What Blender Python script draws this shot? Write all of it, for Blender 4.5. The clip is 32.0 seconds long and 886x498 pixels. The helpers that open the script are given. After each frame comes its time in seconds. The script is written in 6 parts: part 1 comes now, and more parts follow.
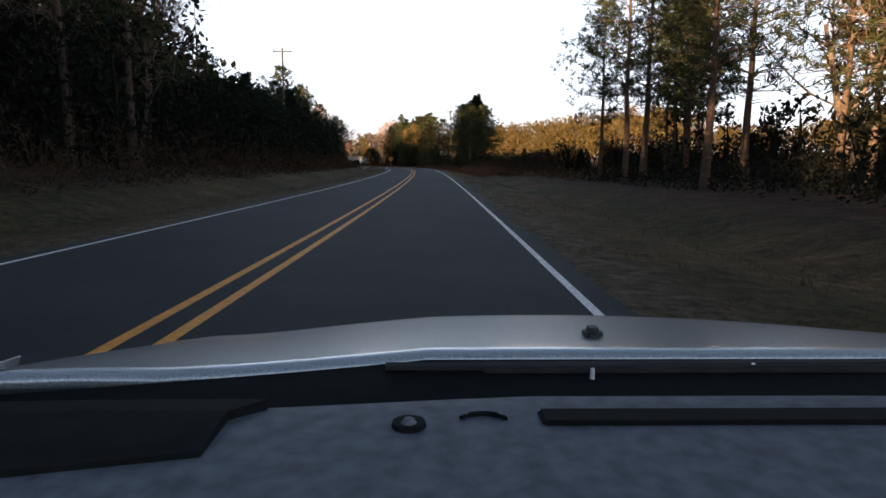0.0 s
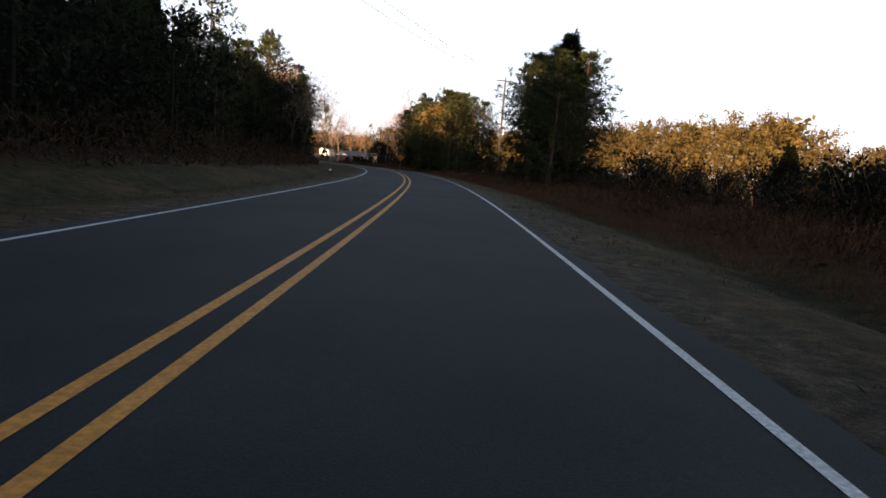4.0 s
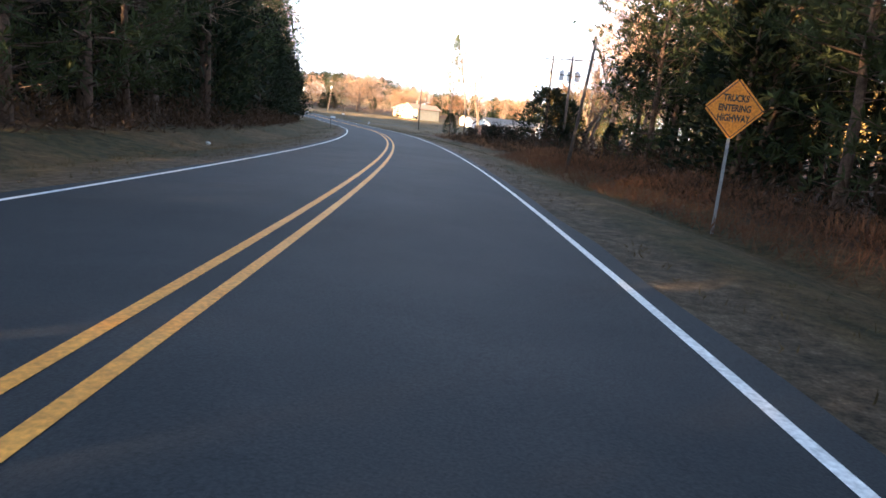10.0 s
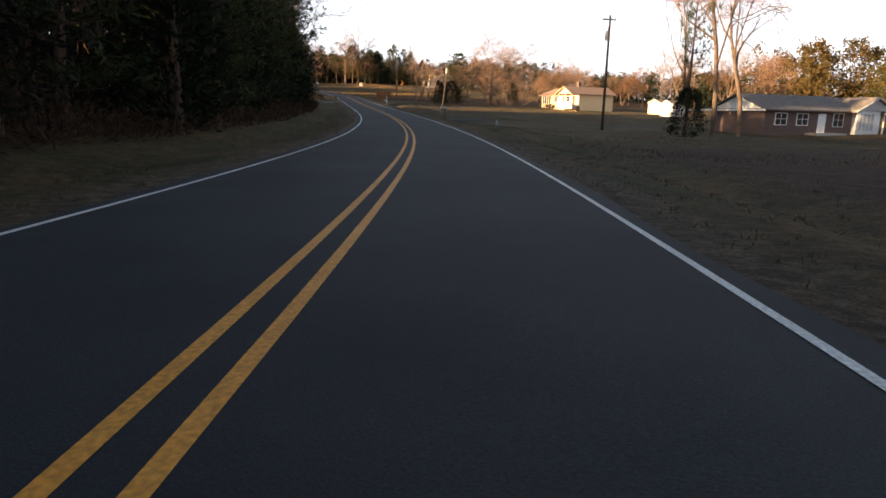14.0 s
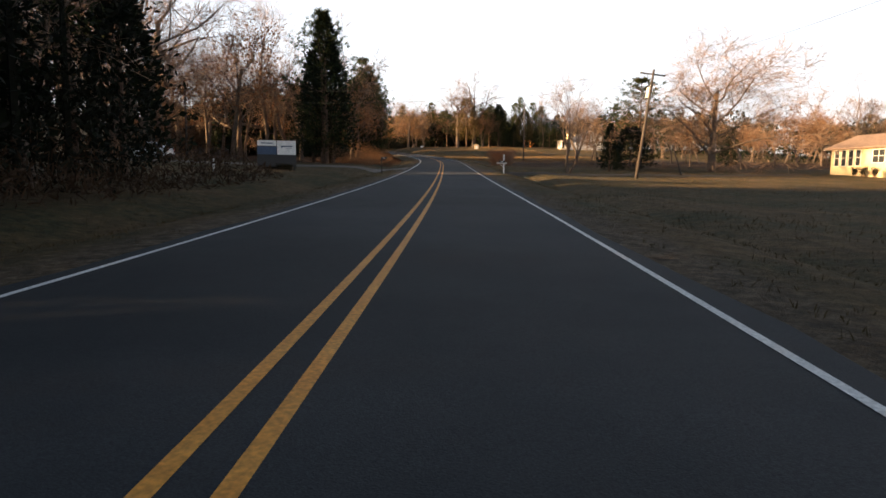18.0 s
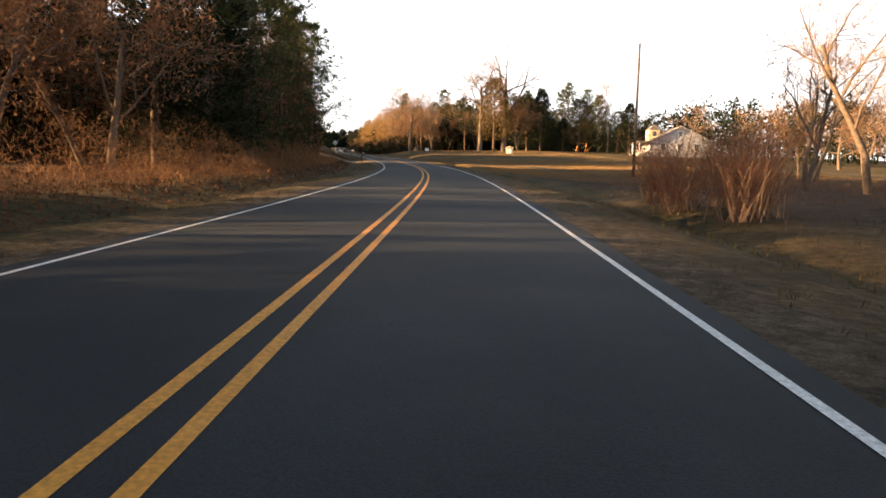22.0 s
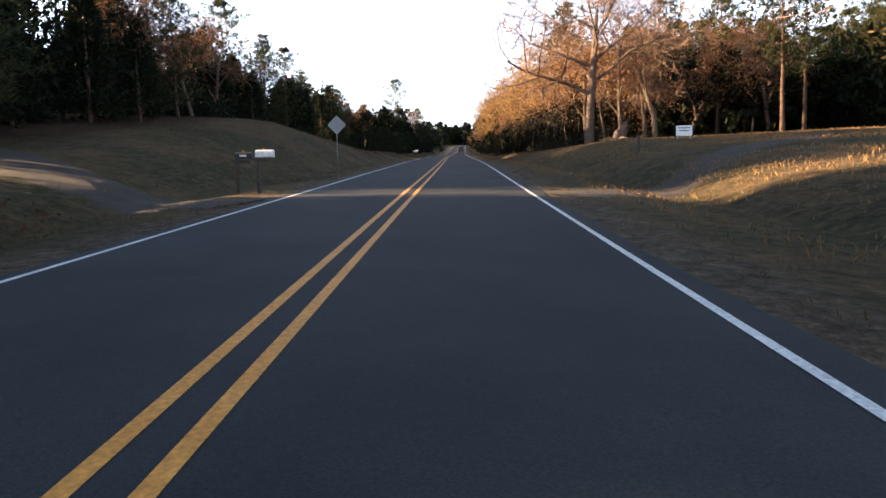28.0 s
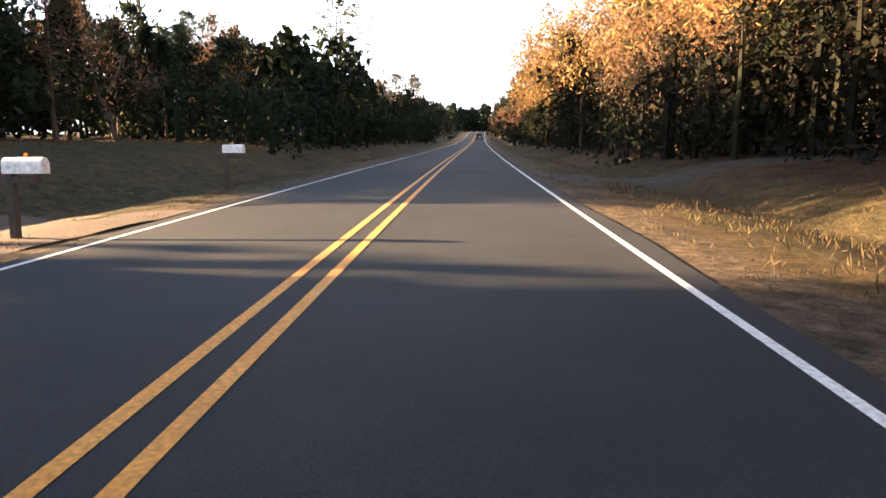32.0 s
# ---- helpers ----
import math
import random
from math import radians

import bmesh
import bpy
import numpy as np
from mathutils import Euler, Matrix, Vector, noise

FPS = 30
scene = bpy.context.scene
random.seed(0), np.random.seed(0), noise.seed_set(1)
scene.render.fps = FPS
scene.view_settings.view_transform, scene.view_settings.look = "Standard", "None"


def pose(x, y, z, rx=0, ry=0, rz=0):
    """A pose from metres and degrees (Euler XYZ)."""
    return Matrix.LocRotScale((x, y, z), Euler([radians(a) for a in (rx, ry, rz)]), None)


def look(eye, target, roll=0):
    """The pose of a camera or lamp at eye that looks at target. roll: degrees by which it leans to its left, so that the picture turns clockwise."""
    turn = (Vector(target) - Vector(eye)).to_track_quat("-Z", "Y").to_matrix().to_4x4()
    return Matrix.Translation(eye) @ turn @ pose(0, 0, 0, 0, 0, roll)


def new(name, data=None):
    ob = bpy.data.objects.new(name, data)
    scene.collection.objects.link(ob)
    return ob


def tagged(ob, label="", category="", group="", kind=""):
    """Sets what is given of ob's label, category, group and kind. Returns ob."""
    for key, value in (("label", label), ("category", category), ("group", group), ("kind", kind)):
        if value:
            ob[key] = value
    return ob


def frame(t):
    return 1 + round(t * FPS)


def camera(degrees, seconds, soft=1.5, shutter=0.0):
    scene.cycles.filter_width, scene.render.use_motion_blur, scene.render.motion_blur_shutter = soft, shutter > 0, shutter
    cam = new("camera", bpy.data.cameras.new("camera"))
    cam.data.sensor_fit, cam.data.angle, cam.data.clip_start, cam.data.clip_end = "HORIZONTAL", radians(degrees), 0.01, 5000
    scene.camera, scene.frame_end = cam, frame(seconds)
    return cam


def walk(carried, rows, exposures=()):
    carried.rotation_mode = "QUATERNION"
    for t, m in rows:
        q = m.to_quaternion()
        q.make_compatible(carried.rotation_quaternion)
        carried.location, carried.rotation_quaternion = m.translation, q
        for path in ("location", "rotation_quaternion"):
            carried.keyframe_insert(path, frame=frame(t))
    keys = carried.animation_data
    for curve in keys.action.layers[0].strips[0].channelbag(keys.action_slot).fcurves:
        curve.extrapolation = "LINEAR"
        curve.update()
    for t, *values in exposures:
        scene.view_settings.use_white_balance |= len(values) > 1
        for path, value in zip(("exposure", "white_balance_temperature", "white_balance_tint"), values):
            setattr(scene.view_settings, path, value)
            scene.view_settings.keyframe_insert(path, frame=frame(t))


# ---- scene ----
cam = camera(70.2, 32.0, soft=1.6)
ROWS = [
    (0.0, pose(1.919, -0.000, 1.163, 82.148, -0.160, -0.079)),
    (0.5, pose(1.802, 7.770, 1.159, 83.122, -0.150, 1.339)),
    (1.0, pose(1.697, 15.556, 1.134, 83.560, -0.608, 1.129)),
    (1.5, pose(1.524, 23.388, 1.110, 82.956, -1.506, 2.188)),
    (2.0, pose(1.385, 31.293, 1.093, 82.552, -3.061, 3.342)),
    (2.5, pose(1.199, 39.283, 1.082, 83.290, -3.614, 0.914)),
    (3.0, pose(1.006, 47.345, 1.078, 83.077, -3.474, 0.868)),
    (3.5, pose(0.780, 55.464, 1.091, 82.391, -4.431, 1.632)),
    (4.0, pose(0.453, 63.646, 1.108, 82.461, -4.570, 2.563)),
    (4.5, pose(0.066, 71.878, 1.130, 82.055, -5.218, 3.671)),
    (5.0, pose(-0.406, 80.146, 1.148, 81.148, -6.441, 5.053)),
    (5.5, pose(-0.992, 88.435, 1.159, 79.681, -8.371, 6.776)),
    (6.0, pose(-1.698, 96.730, 1.156, 79.780, -9.159, 8.267)),
    (6.5, pose(-2.461, 105.033, 1.160, 78.096, -6.616, 12.224)),
    (7.0, pose(-3.495, 113.351, 1.168, 81.722, -3.726, 12.377)),
    (7.5, pose(-4.690, 121.655, 1.163, 82.635, -2.509, 13.754)),
    (8.0, pose(-6.085, 129.941, 1.154, 82.406, -1.606, 12.308)),
    (8.5, pose(-7.735, 138.207, 1.138, 77.919, -5.850, 14.629)),
    (9.0, pose(-9.511, 146.549, 1.109, 78.322, -5.389, 16.128)),
    (9.5, pose(-11.604, 155.028, 1.095, 78.489, -5.837, 17.415)),
    (10.0, pose(-14.090, 163.623, 1.070, 78.928, -5.239, 17.455)),
    (10.5, pose(-16.815, 172.260, 1.031, 80.657, -1.614, 17.963)),
    (11.0, pose(-19.754, 180.852, 1.002, 83.881, 1.064, 21.511)),
    (11.5, pose(-22.996, 189.341, 0.958, 82.775, -1.076, 22.515)),
    (12.0, pose(-26.427, 197.822, 0.926, 83.709, -1.394, 22.544)),
    (12.5, pose(-30.101, 206.342, 0.919, 83.369, -0.866, 24.855)),
    (13.0, pose(-34.069, 214.871, 0.930, 83.000, -1.193, 26.478)),
    (13.5, pose(-38.268, 223.425, 0.952, 82.144, -1.631, 29.358)),
    (14.0, pose(-42.803, 231.957, 0.965, 77.880, -1.247, 30.220)),
    (14.5, pose(-47.591, 240.506, 0.970, 77.968, -2.631, 33.798)),
    (15.0, pose(-52.737, 248.951, 1.010, 79.187, -4.667, 36.495)),
    (15.5, pose(-58.135, 257.266, 1.090, 79.054, -4.693, 38.348)),
    (16.0, pose(-63.702, 265.443, 1.214, 80.608, -3.348, 38.957)),
    (16.5, pose(-69.467, 273.447, 1.376, 81.576, -2.325, 39.557)),
    (17.0, pose(-75.389, 281.296, 1.575, 82.015, -1.515, 40.157)),
    (17.5, pose(-81.440, 288.998, 1.800, 81.953, -0.832, 40.806)),
    (18.0, pose(-87.507, 296.635, 2.059, 83.647, -0.488, 41.405)),
    (18.5, pose(-93.658, 304.186, 2.312, 83.511, -0.684, 41.861)),
    (19.0, pose(-99.874, 311.660, 2.582, 83.657, -0.084, 42.784)),
    (19.5, pose(-106.197, 319.036, 2.887, 84.557, 0.449, 43.346)),
    (20.0, pose(-112.562, 326.423, 3.216, 85.133, 0.529, 43.408)),
    (20.5, pose(-118.978, 333.774, 3.577, 85.063, 0.696, 43.263)),
    (21.0, pose(-125.331, 341.120, 3.967, 84.510, -0.250, 42.698)),
    (21.5, pose(-131.677, 348.422, 4.387, 84.779, -0.946, 42.327)),
    (22.0, pose(-138.035, 355.692, 4.826, 84.295, -1.189, 43.181)),
    (22.5, pose(-144.500, 362.923, 5.277, 83.300, -1.024, 43.228)),
    (23.0, pose(-151.065, 370.113, 5.736, 83.334, -2.267, 44.364)),
    (23.5, pose(-157.793, 377.196, 6.200, 83.266, -3.233, 47.424)),
    (24.0, pose(-164.697, 384.151, 6.673, 83.065, -3.001, 49.243)),
    (24.5, pose(-171.725, 391.036, 7.159, 84.208, -2.042, 48.551)),
    (25.0, pose(-178.999, 397.707, 7.660, 84.288, -1.990, 49.636)),
    (25.5, pose(-186.496, 404.169, 8.170, 83.235, -3.199, 51.520)),
    (26.0, pose(-194.151, 410.451, 8.717, 84.062, -2.155, 52.803)),
    (26.5, pose(-201.967, 416.550, 9.270, 84.518, -1.319, 53.857)),
    (27.0, pose(-209.909, 422.520, 9.826, 84.632, -0.602, 54.624)),
    (27.5, pose(-217.944, 428.414, 10.384, 84.414, 0.072, 55.077)),
    (28.0, pose(-226.058, 434.270, 10.949, 83.958, 0.970, 55.431)),
    (28.5, pose(-234.189, 440.114, 11.500, 84.630, 2.406, 55.442)),
    (29.0, pose(-242.326, 445.970, 12.052, 85.517, 1.742, 55.219)),
    (29.5, pose(-250.374, 451.887, 12.604, 84.775, 0.563, 54.680)),
    (30.0, pose(-258.360, 457.744, 13.146, 83.496, -1.659, 55.358)),
    (30.5, pose(-266.266, 463.487, 13.666, 83.878, -0.338, 56.090)),
    (31.0, pose(-274.034, 469.081, 14.156, 83.607, -0.248, 56.098)),
    (31.5, pose(-281.589, 474.540, 14.629, 82.789, 0.024, 57.090)),
    (32.0, pose(-289.015, 479.834, 15.076, 82.810, 0.344, 56.867)),
]
EXPOSURES = [(0.0, 2.42, 5550, 10), (3.0, 1.80, 5950, 10), (5.5, 3.27, 5350, 10), (7.0, 3.42, 5750, 10), (8.0, 2.90, 5950, 10), (9.0, 4.15, 5350, 10), (10.0, 4.30, 5300, 10), (11.0, 3.02, 5950, 10), (12.0, 2.27, 6050, 10), (13.3, 1.98, 6050, 10), (15.0, 3.47, 5550, 10), (18.0, 2.37, 6050, 10), (20.0, 2.30, 6550, 10), (22.0, 2.97, 6350, 10), (25.0, 3.02, 6250, 10), (28.0, 3.12, 5350, 10), (30.0, 3.47, 5350, 10), (32.0, 3.92, 5700, 10)]
walk(cam, ROWS, EXPOSURES)

# ---- light ----
SUN_WAY = Vector((-0.64, -0.77, 0.0)).normalized()
SUN_HEIGHT = radians(11.0)
world = bpy.data.worlds.new("dusk_sky")
scene.world = world
world.use_nodes = True
wn = world.node_tree.nodes
sky = wn.new("ShaderNodeTexSky")
sky.sky_type = "NISHITA"
sky.sun_disc = False
sky.sun_elevation = SUN_HEIGHT
sky.sun_rotation = math.atan2(SUN_WAY.x, SUN_WAY.y) % (2 * math.pi)
sky.air_density, sky.dust_density, sky.ozone_density = 1.0, 2.6, 1.0
# bright haze low in the sky, warm at the horizon, that thins out to a dim blue zenith
wl = world.node_tree.links
way = wn.new("ShaderNodeTexCoord")
xyz = wn.new("ShaderNodeSeparateXYZ")
wl.new(way.outputs["Generated"], xyz.inputs[0])
tone = wn.new("ShaderNodeValToRGB")
stops = tone.color_ramp.elements
stops[0].position, stops[0].color = 0.0, (0.86, 0.72, 0.58, 1)
stops[1].position, stops[1].color = 1.0, (0.050, 0.068, 0.098, 1)
for place, shade in ((0.09, (0.87, 0.83, 0.79)), (0.20, (0.87, 0.87, 0.87)), (0.32, (0.80, 0.82, 0.84)), (0.46, (0.33, 0.37, 0.43)), (0.62, (0.11, 0.14, 0.18))):
    stops.new(place).color = (*shade, 1)
wl.new(xyz.outputs["Z"], tone.inputs["Fac"])
haze = wn.new("ShaderNodeBackground")
haze.inputs["Strength"].default_value = 0.276
wl.new(tone.outputs["Color"], haze.inputs["Color"])
both = wn.new("ShaderNodeAddShader")
wn["Background"].inputs["Strength"].default_value = 0.004
wl.new(sky.outputs["Color"], wn["Background"].inputs["Color"])
wl.new(wn["Background"].outputs[0], both.inputs[0])
wl.new(haze.outputs[0], both.inputs[1])
wl.new(both.outputs[0], wn["World Output"].inputs["Surface"])
lamp = bpy.data.lights.new("sun", "SUN")
lamp.energy, lamp.angle, lamp.color = 5.0, radians(0.6), (1.0, 0.60, 0.275)
sun = new("sun", lamp)
sun.matrix_world = look((0, 0, 60), Vector((0, 0, 60)) - SUN_WAY * math.cos(SUN_HEIGHT) - Vector((0, 0, math.sin(SUN_HEIGHT))))

# ---- the road's line: bends in 1/1000 per metre every 20 m, grades in percent every 25 m ----
BENDS = [0.40, 0.48, 0.51, 0.42, 0.46, 1.04, 2.01, 2.92, 3.26, 3.09, 2.91, 2.51, 2.72, 2.74, 3.15, 3.03, 2.07, 1.61, 1.00, 0.38, 0.15, 0.21, 1.22, 2.43, 3.17, 2.75, 1.47, 0.10, -0.33, 0.28, 0.36, -0.14, -0.40, -0.20, -0.05, -0.05, -0.05, -0.05, -0.05, -0.05, -0.05, -0.05, -0.05, -0.05, -0.05, -0.05, -0.05, -0.05, -0.05, -0.05, -0.05, -0.05]
GRADES = [-0.64, -0.44, -0.25, 0.07, 0.25, -0.01, 0.09, -0.26, -0.59, -0.33, 0.20, -0.04, 1.06, 2.05, 2.69, 3.18, 3.99, 4.55, 4.79, 4.95, 5.61, 5.64, 5.50, 5.59, 5.08, 4.80, 4.70, 4.80, 4.90, 5.10, 5.60, 6.20, 7.00, 7.80, 8.00, 8.00, 7.50, 6.00, 4.00, 2.50, 1.50, 1.00]
LANE = 3.15
STEP = 2.0
SS = np.arange(-160.0, 1000.0 + STEP, STEP)
_k = np.interp(SS, np.arange(-30.0, 1000.0, 20.0), BENDS) * 1e-3
_zero = int(np.argmin(abs(SS)))
TH = np.cumsum(_k) * STEP
TH -= TH[_zero]
RX = np.cumsum(-np.sin(TH)) * STEP
RY = np.cumsum(np.cos(TH)) * STEP
RZ = np.cumsum(np.interp(SS, np.arange(-30.0, 1001.0, 25.0), GRADES) * 0.01) * STEP
RX, RY, RZ = RX - RX[_zero], RY - RY[_zero], RZ - RZ[_zero]

# how far the land lies above the road, at 14 m and 42 m to each side and far off
LAND_S = [-160, 0, 60, 100, 140, 200, 260, 300, 330, 380, 430, 470, 500, 515, 530, 545, 560, 600, 650, 1000]
LAND_L1 = [0.9, 0.9, 0.7, 0.5, 0.2, 0.2, 0.2, 0.2, 0.1, 0.15, 0.2, 0.6, 1.3, 0.9, 0.7, 2.2, 3.5, 1.2, 1.0, 1.0]
LAND_L2 = [1.5, 1.5, 1.2, 0.8, 0.5, 0.5, 0.5, 0.4, 0.6, 1.2, 0.6, 1.5, 2.6, 2.4, 2.4, 4.2, 5.0, 2.2, 2.0, 2.0]
LAND_R1 = [0.2, 0.2, -0.2, -0.6, -0.6, -0.3, -0.5, -0.8, -0.7, -0.4, -0.5, -0.5, 0.0, 0.45, 0.9, 1.2, 1.5, 0.5, 0.4, 0.4]
LAND_R2 = [0.2, 0.2, -0.4, -0.9, -0.9, -0.5, -0.8, -1.2, -1.0, -0.7, -0.4, 0.0, 0.8, 1.25, 1.7, 2.05, 2.4, 1.4, 1.0, 1.0]
LAND_R3 = [1.0, 2.0, 3.0, 4.0, 5.0, 5.0, 4.0, 1.0, 0.0, -0.3, -0.2, 0.0, 1.0, 1.5, 2.0, 2.5, 3.0, 2.0, 1.5, 1.5]


def land(s, lat):
    """Height of the ground above the road at s metres along and lat metres to the right (arrays)."""
    s, lat = np.asarray(s, float), np.asarray(lat, float)
    a = np.abs(lat)
    one = np.where(lat < 0, np.interp(s, LAND_S, LAND_L1), np.interp(s, LAND_S, LAND_R1))
    two = np.where(lat < 0, np.interp(s, LAND_S, LAND_L2), np.interp(s, LAND_S, LAND_R2))
    far = np.where(lat < 0, np.interp(s, LAND_S, LAND_L2), np.interp(s, LAND_S, LAND_R3))
    ditch = -0.012 - np.where(lat > 0, 0.42, 0.33) * np.exp(-((a - np.where(lat > 0, 7.2, 6.6)) / 1.2) ** 2)
    near = np.clip((a - 4.4) / 9.6, 0, 1)
    near = near * near * (3 - 2 * near)
    mid = np.clip((a - 14) / 28, 0, 1)
    out = np.clip((a - 42) / 98, 0, 1)
    h = ditch + near * (one + 0.05)
    h = h + mid * (two - one) + out * (far - two)
    return np.where(a < 3.9, -0.012, h)


def road_at(s):
    return [np.interp(s, SS, v) for v in (TH, RX, RY, RZ)]


def spot(s, lat, dz=0.0):
    """A place on the ground, by metres along the road and to its right."""
    th, x, y, z = road_at(s)
    return Vector((x + lat * math.cos(th), y + lat * math.sin(th), z + float(land(s, lat)) + dz))


def along(x, y):
    """The metres along and to the right of the road of a place in the world."""
    i = int(np.argmin((RX - x) ** 2 + (RY - y) ** 2))
    c, n = math.cos(TH[i]), math.sin(TH[i])
    return SS[i] - (x - RX[i]) * n + (y - RY[i]) * c, (x - RX[i]) * c + (y - RY[i]) * n


def ground_z(x, y):
    s, lat = along(x, y)
    return float(road_at(s)[3]) + float(land(s, lat))


def heading(s):
    return math.degrees(float(road_at(s)[0]))


# ---- materials ----
def mat(name, base, rough=0.8, metal=0.0, second=None, scale=3.0, grain=40.0, bump=0.0, bump_scale=30.0, vary=0.0, coord="Object", spec=0.5, third=None, coat=0.0):
    m = bpy.data.materials.new(name)
    m.use_nodes = True
    t = m.node_tree
    n, l = t.nodes, t.links
    b = n["Principled BSDF"]
    b.inputs["Base Color"].default_value = (*base, 1)
    b.inputs["Roughness"].default_value = rough
    b.inputs["Metallic"].default_value = metal
    b.inputs["Specular IOR Level"].default_value = spec
    b.inputs["Coat Weight"].default_value = coat
    tc = n.new("ShaderNodeTexCoord")
    if second:
        no = n.new("ShaderNodeTexNoise")
        no.inputs["Scale"].default_value = scale
        no.inputs["Detail"].default_value = 6
        no.inputs["Roughness"].default_value = 0.65
        l.new(tc.outputs[coord], no.inputs["Vector"])
        ra = n.new("ShaderNodeValToRGB")
        ra.color_ramp.elements[0].position, ra.color_ramp.elements[1].position = 0.35, 0.68
        ra.color_ramp.elements[0].color, ra.color_ramp.elements[1].color = (*base, 1), (*second, 1)
        l.new(no.outputs["Fac"], ra.inputs["Fac"])
        out = ra.outputs["Color"]
        g = n.new("ShaderNodeTexNoise")
        g.inputs["Scale"].default_value = grain
        g.inputs["Detail"].default_value = 4
        l.new(tc.outputs[coord], g.inputs["Vector"])
        mr = n.new("ShaderNodeMapRange")
        mr.inputs["From Min"].default_value, mr.inputs["From Max"].default_value = 0.3, 0.7
        mr.inputs["To Min"].default_value, mr.inputs["To Max"].default_value = 0.72, 1.28
        l.new(g.outputs["Fac"], mr.inputs["Value"])
        mx = n.new("ShaderNodeMix")
        mx.data_type, mx.blend_type = "RGBA", "MULTIPLY"
        mx.inputs["Factor"].default_value = 1.0
        l.new(out, mx.inputs["A"])
        l.new(mr.outputs["Result"], mx.inputs["B"])
        out = mx.outputs["Result"]
        if vary:
            oi = n.new("ShaderNodeObjectInfo")
            ge = n.new("ShaderNodeNewGeometry")
            ad = n.new("ShaderNodeMath")
            ad.operation = "ADD"
            l.new(oi.outputs["Random"], ad.inputs[0])
            l.new(ge.outputs["Random Per Island"], ad.inputs[1])
            hs = n.new("ShaderNodeHueSaturation")
            vr = n.new("ShaderNodeMapRange")
            vr.inputs["From Max"].default_value = 2.0
            vr.inputs["To Min"].default_value, vr.inputs["To Max"].default_value = 1 - vary, 1 + vary
            l.new(ad.outputs[0], vr.inputs["Value"])
            l.new(vr.outputs["Result"], hs.inputs["Value"])
            l.new(out, hs.inputs["Color"])
            out = hs.outputs["Color"]
        l.new(out, b.inputs["Base Color"])
    if bump:
        bn = n.new("ShaderNodeTexNoise")
        bn.inputs["Scale"].default_value = bump_scale
        bn.inputs["Detail"].default_value = 6
        l.new(tc.outputs[coord], bn.inputs["Vector"])
        bu = n.new("ShaderNodeBump")
        bu.inputs["Strength"].default_value = bump
        bu.inputs["Distance"].default_value = 0.03
        l.new(bn.outputs["Fac"], bu.inputs["Height"])
        l.new(bu.outputs["Normal"], b.inputs["Normal"])
    return m


def leafy(m, amount=0.25):
    """Lets some light through the leaves of a material."""
    m.node_tree.nodes["Principled BSDF"].inputs["Subsurface Weight"].default_value = 0.0
    n, l = m.node_tree.nodes, m.node_tree.links
    b, o = n["Principled BSDF"], n["Material Output"]
    tr = n.new("ShaderNodeBsdfTranslucent")
    src = b.inputs["Base Color"].links[0].from_socket
    l.new(src, tr.inputs["Color"])
    mx = n.new("ShaderNodeMixShader")
    mx.inputs[0].default_value = amount
    l.new(b.outputs[0], mx.inputs[1])
    l.new(tr.outputs[0], mx.inputs[2])
    l.new(mx.outputs[0], o.inputs["Surface"])
    return m


ASPHALT = mat("asphalt", (0.022, 0.0255, 0.029), 0.85, second=(0.034, 0.037, 0.040), scale=0.5, grain=60, bump=0.22, bump_scale=90, spec=0.22)


def wear(m, scale, low, high):
    """Wide stains and patches over a material's own colour."""
    n, l = m.node_tree.nodes, m.node_tree.links
    b = n["Principled BSDF"]
    src = b.inputs["Base Color"].links[0].from_socket
    tc = n.new("ShaderNodeTexCoord")
    no = n.new("ShaderNodeTexNoise")
    no.inputs["Scale"].default_value, no.inputs["Detail"].default_value, no.inputs["Distortion"].default_value = scale, 5, 0.6
    l.new(tc.outputs["Object"], no.inputs["Vector"])
    mr = n.new("ShaderNodeMapRange")
    mr.inputs["From Min"].default_value, mr.inputs["From Max"].default_value = 0.38, 0.62
    mr.inputs["To Min"].default_value, mr.inputs["To Max"].default_value = low, high
    l.new(no.outputs["Fac"], mr.inputs["Value"])
    x = n.new("ShaderNodeMix")
    x.data_type, x.blend_type = "RGBA", "MULTIPLY"
    x.inputs["Factor"].default_value = 1.0
    l.new(src, x.inputs["A"])
    l.new(mr.outputs["Result"], x.inputs["B"])
    l.new(x.outputs["Result"], b.inputs["Base Color"])
    return m


wear(ASPHALT, 0.13, 0.82, 1.16)
GRAVEL = mat("gravel", (0.085, 0.075, 0.064), 0.95, second=(0.15, 0.13, 0.11), scale=1.2, grain=25, bump=0.8, bump_scale=30)
DIRT = mat("dirt_track", (0.026, 0.021, 0.016), 0.95, second=(0.050, 0.038, 0.027), scale=1.2, grain=25, bump=0.8, bump_scale=30)
CLAY = mat("clay_drive", (0.062, 0.042, 0.027), 0.95, second=(0.105, 0.070, 0.044), scale=1.2, grain=25, bump=0.8, bump_scale=30)
SAND = mat("sandy_drive", (0.14, 0.095, 0.060), 0.95, second=(0.22, 0.155, 0.10), scale=1.0, grain=20, bump=0.6, bump_scale=25)
WHITE_PAINT = mat("road_white", (0.62, 0.62, 0.60), 0.7, second=(0.74, 0.74, 0.72), scale=2.0, grain=30)
YELLOW_PAINT = mat("road_yellow", (0.60, 0.25, 0.025), 0.7, second=(0.68, 0.31, 0.04), scale=2.0, grain=30)
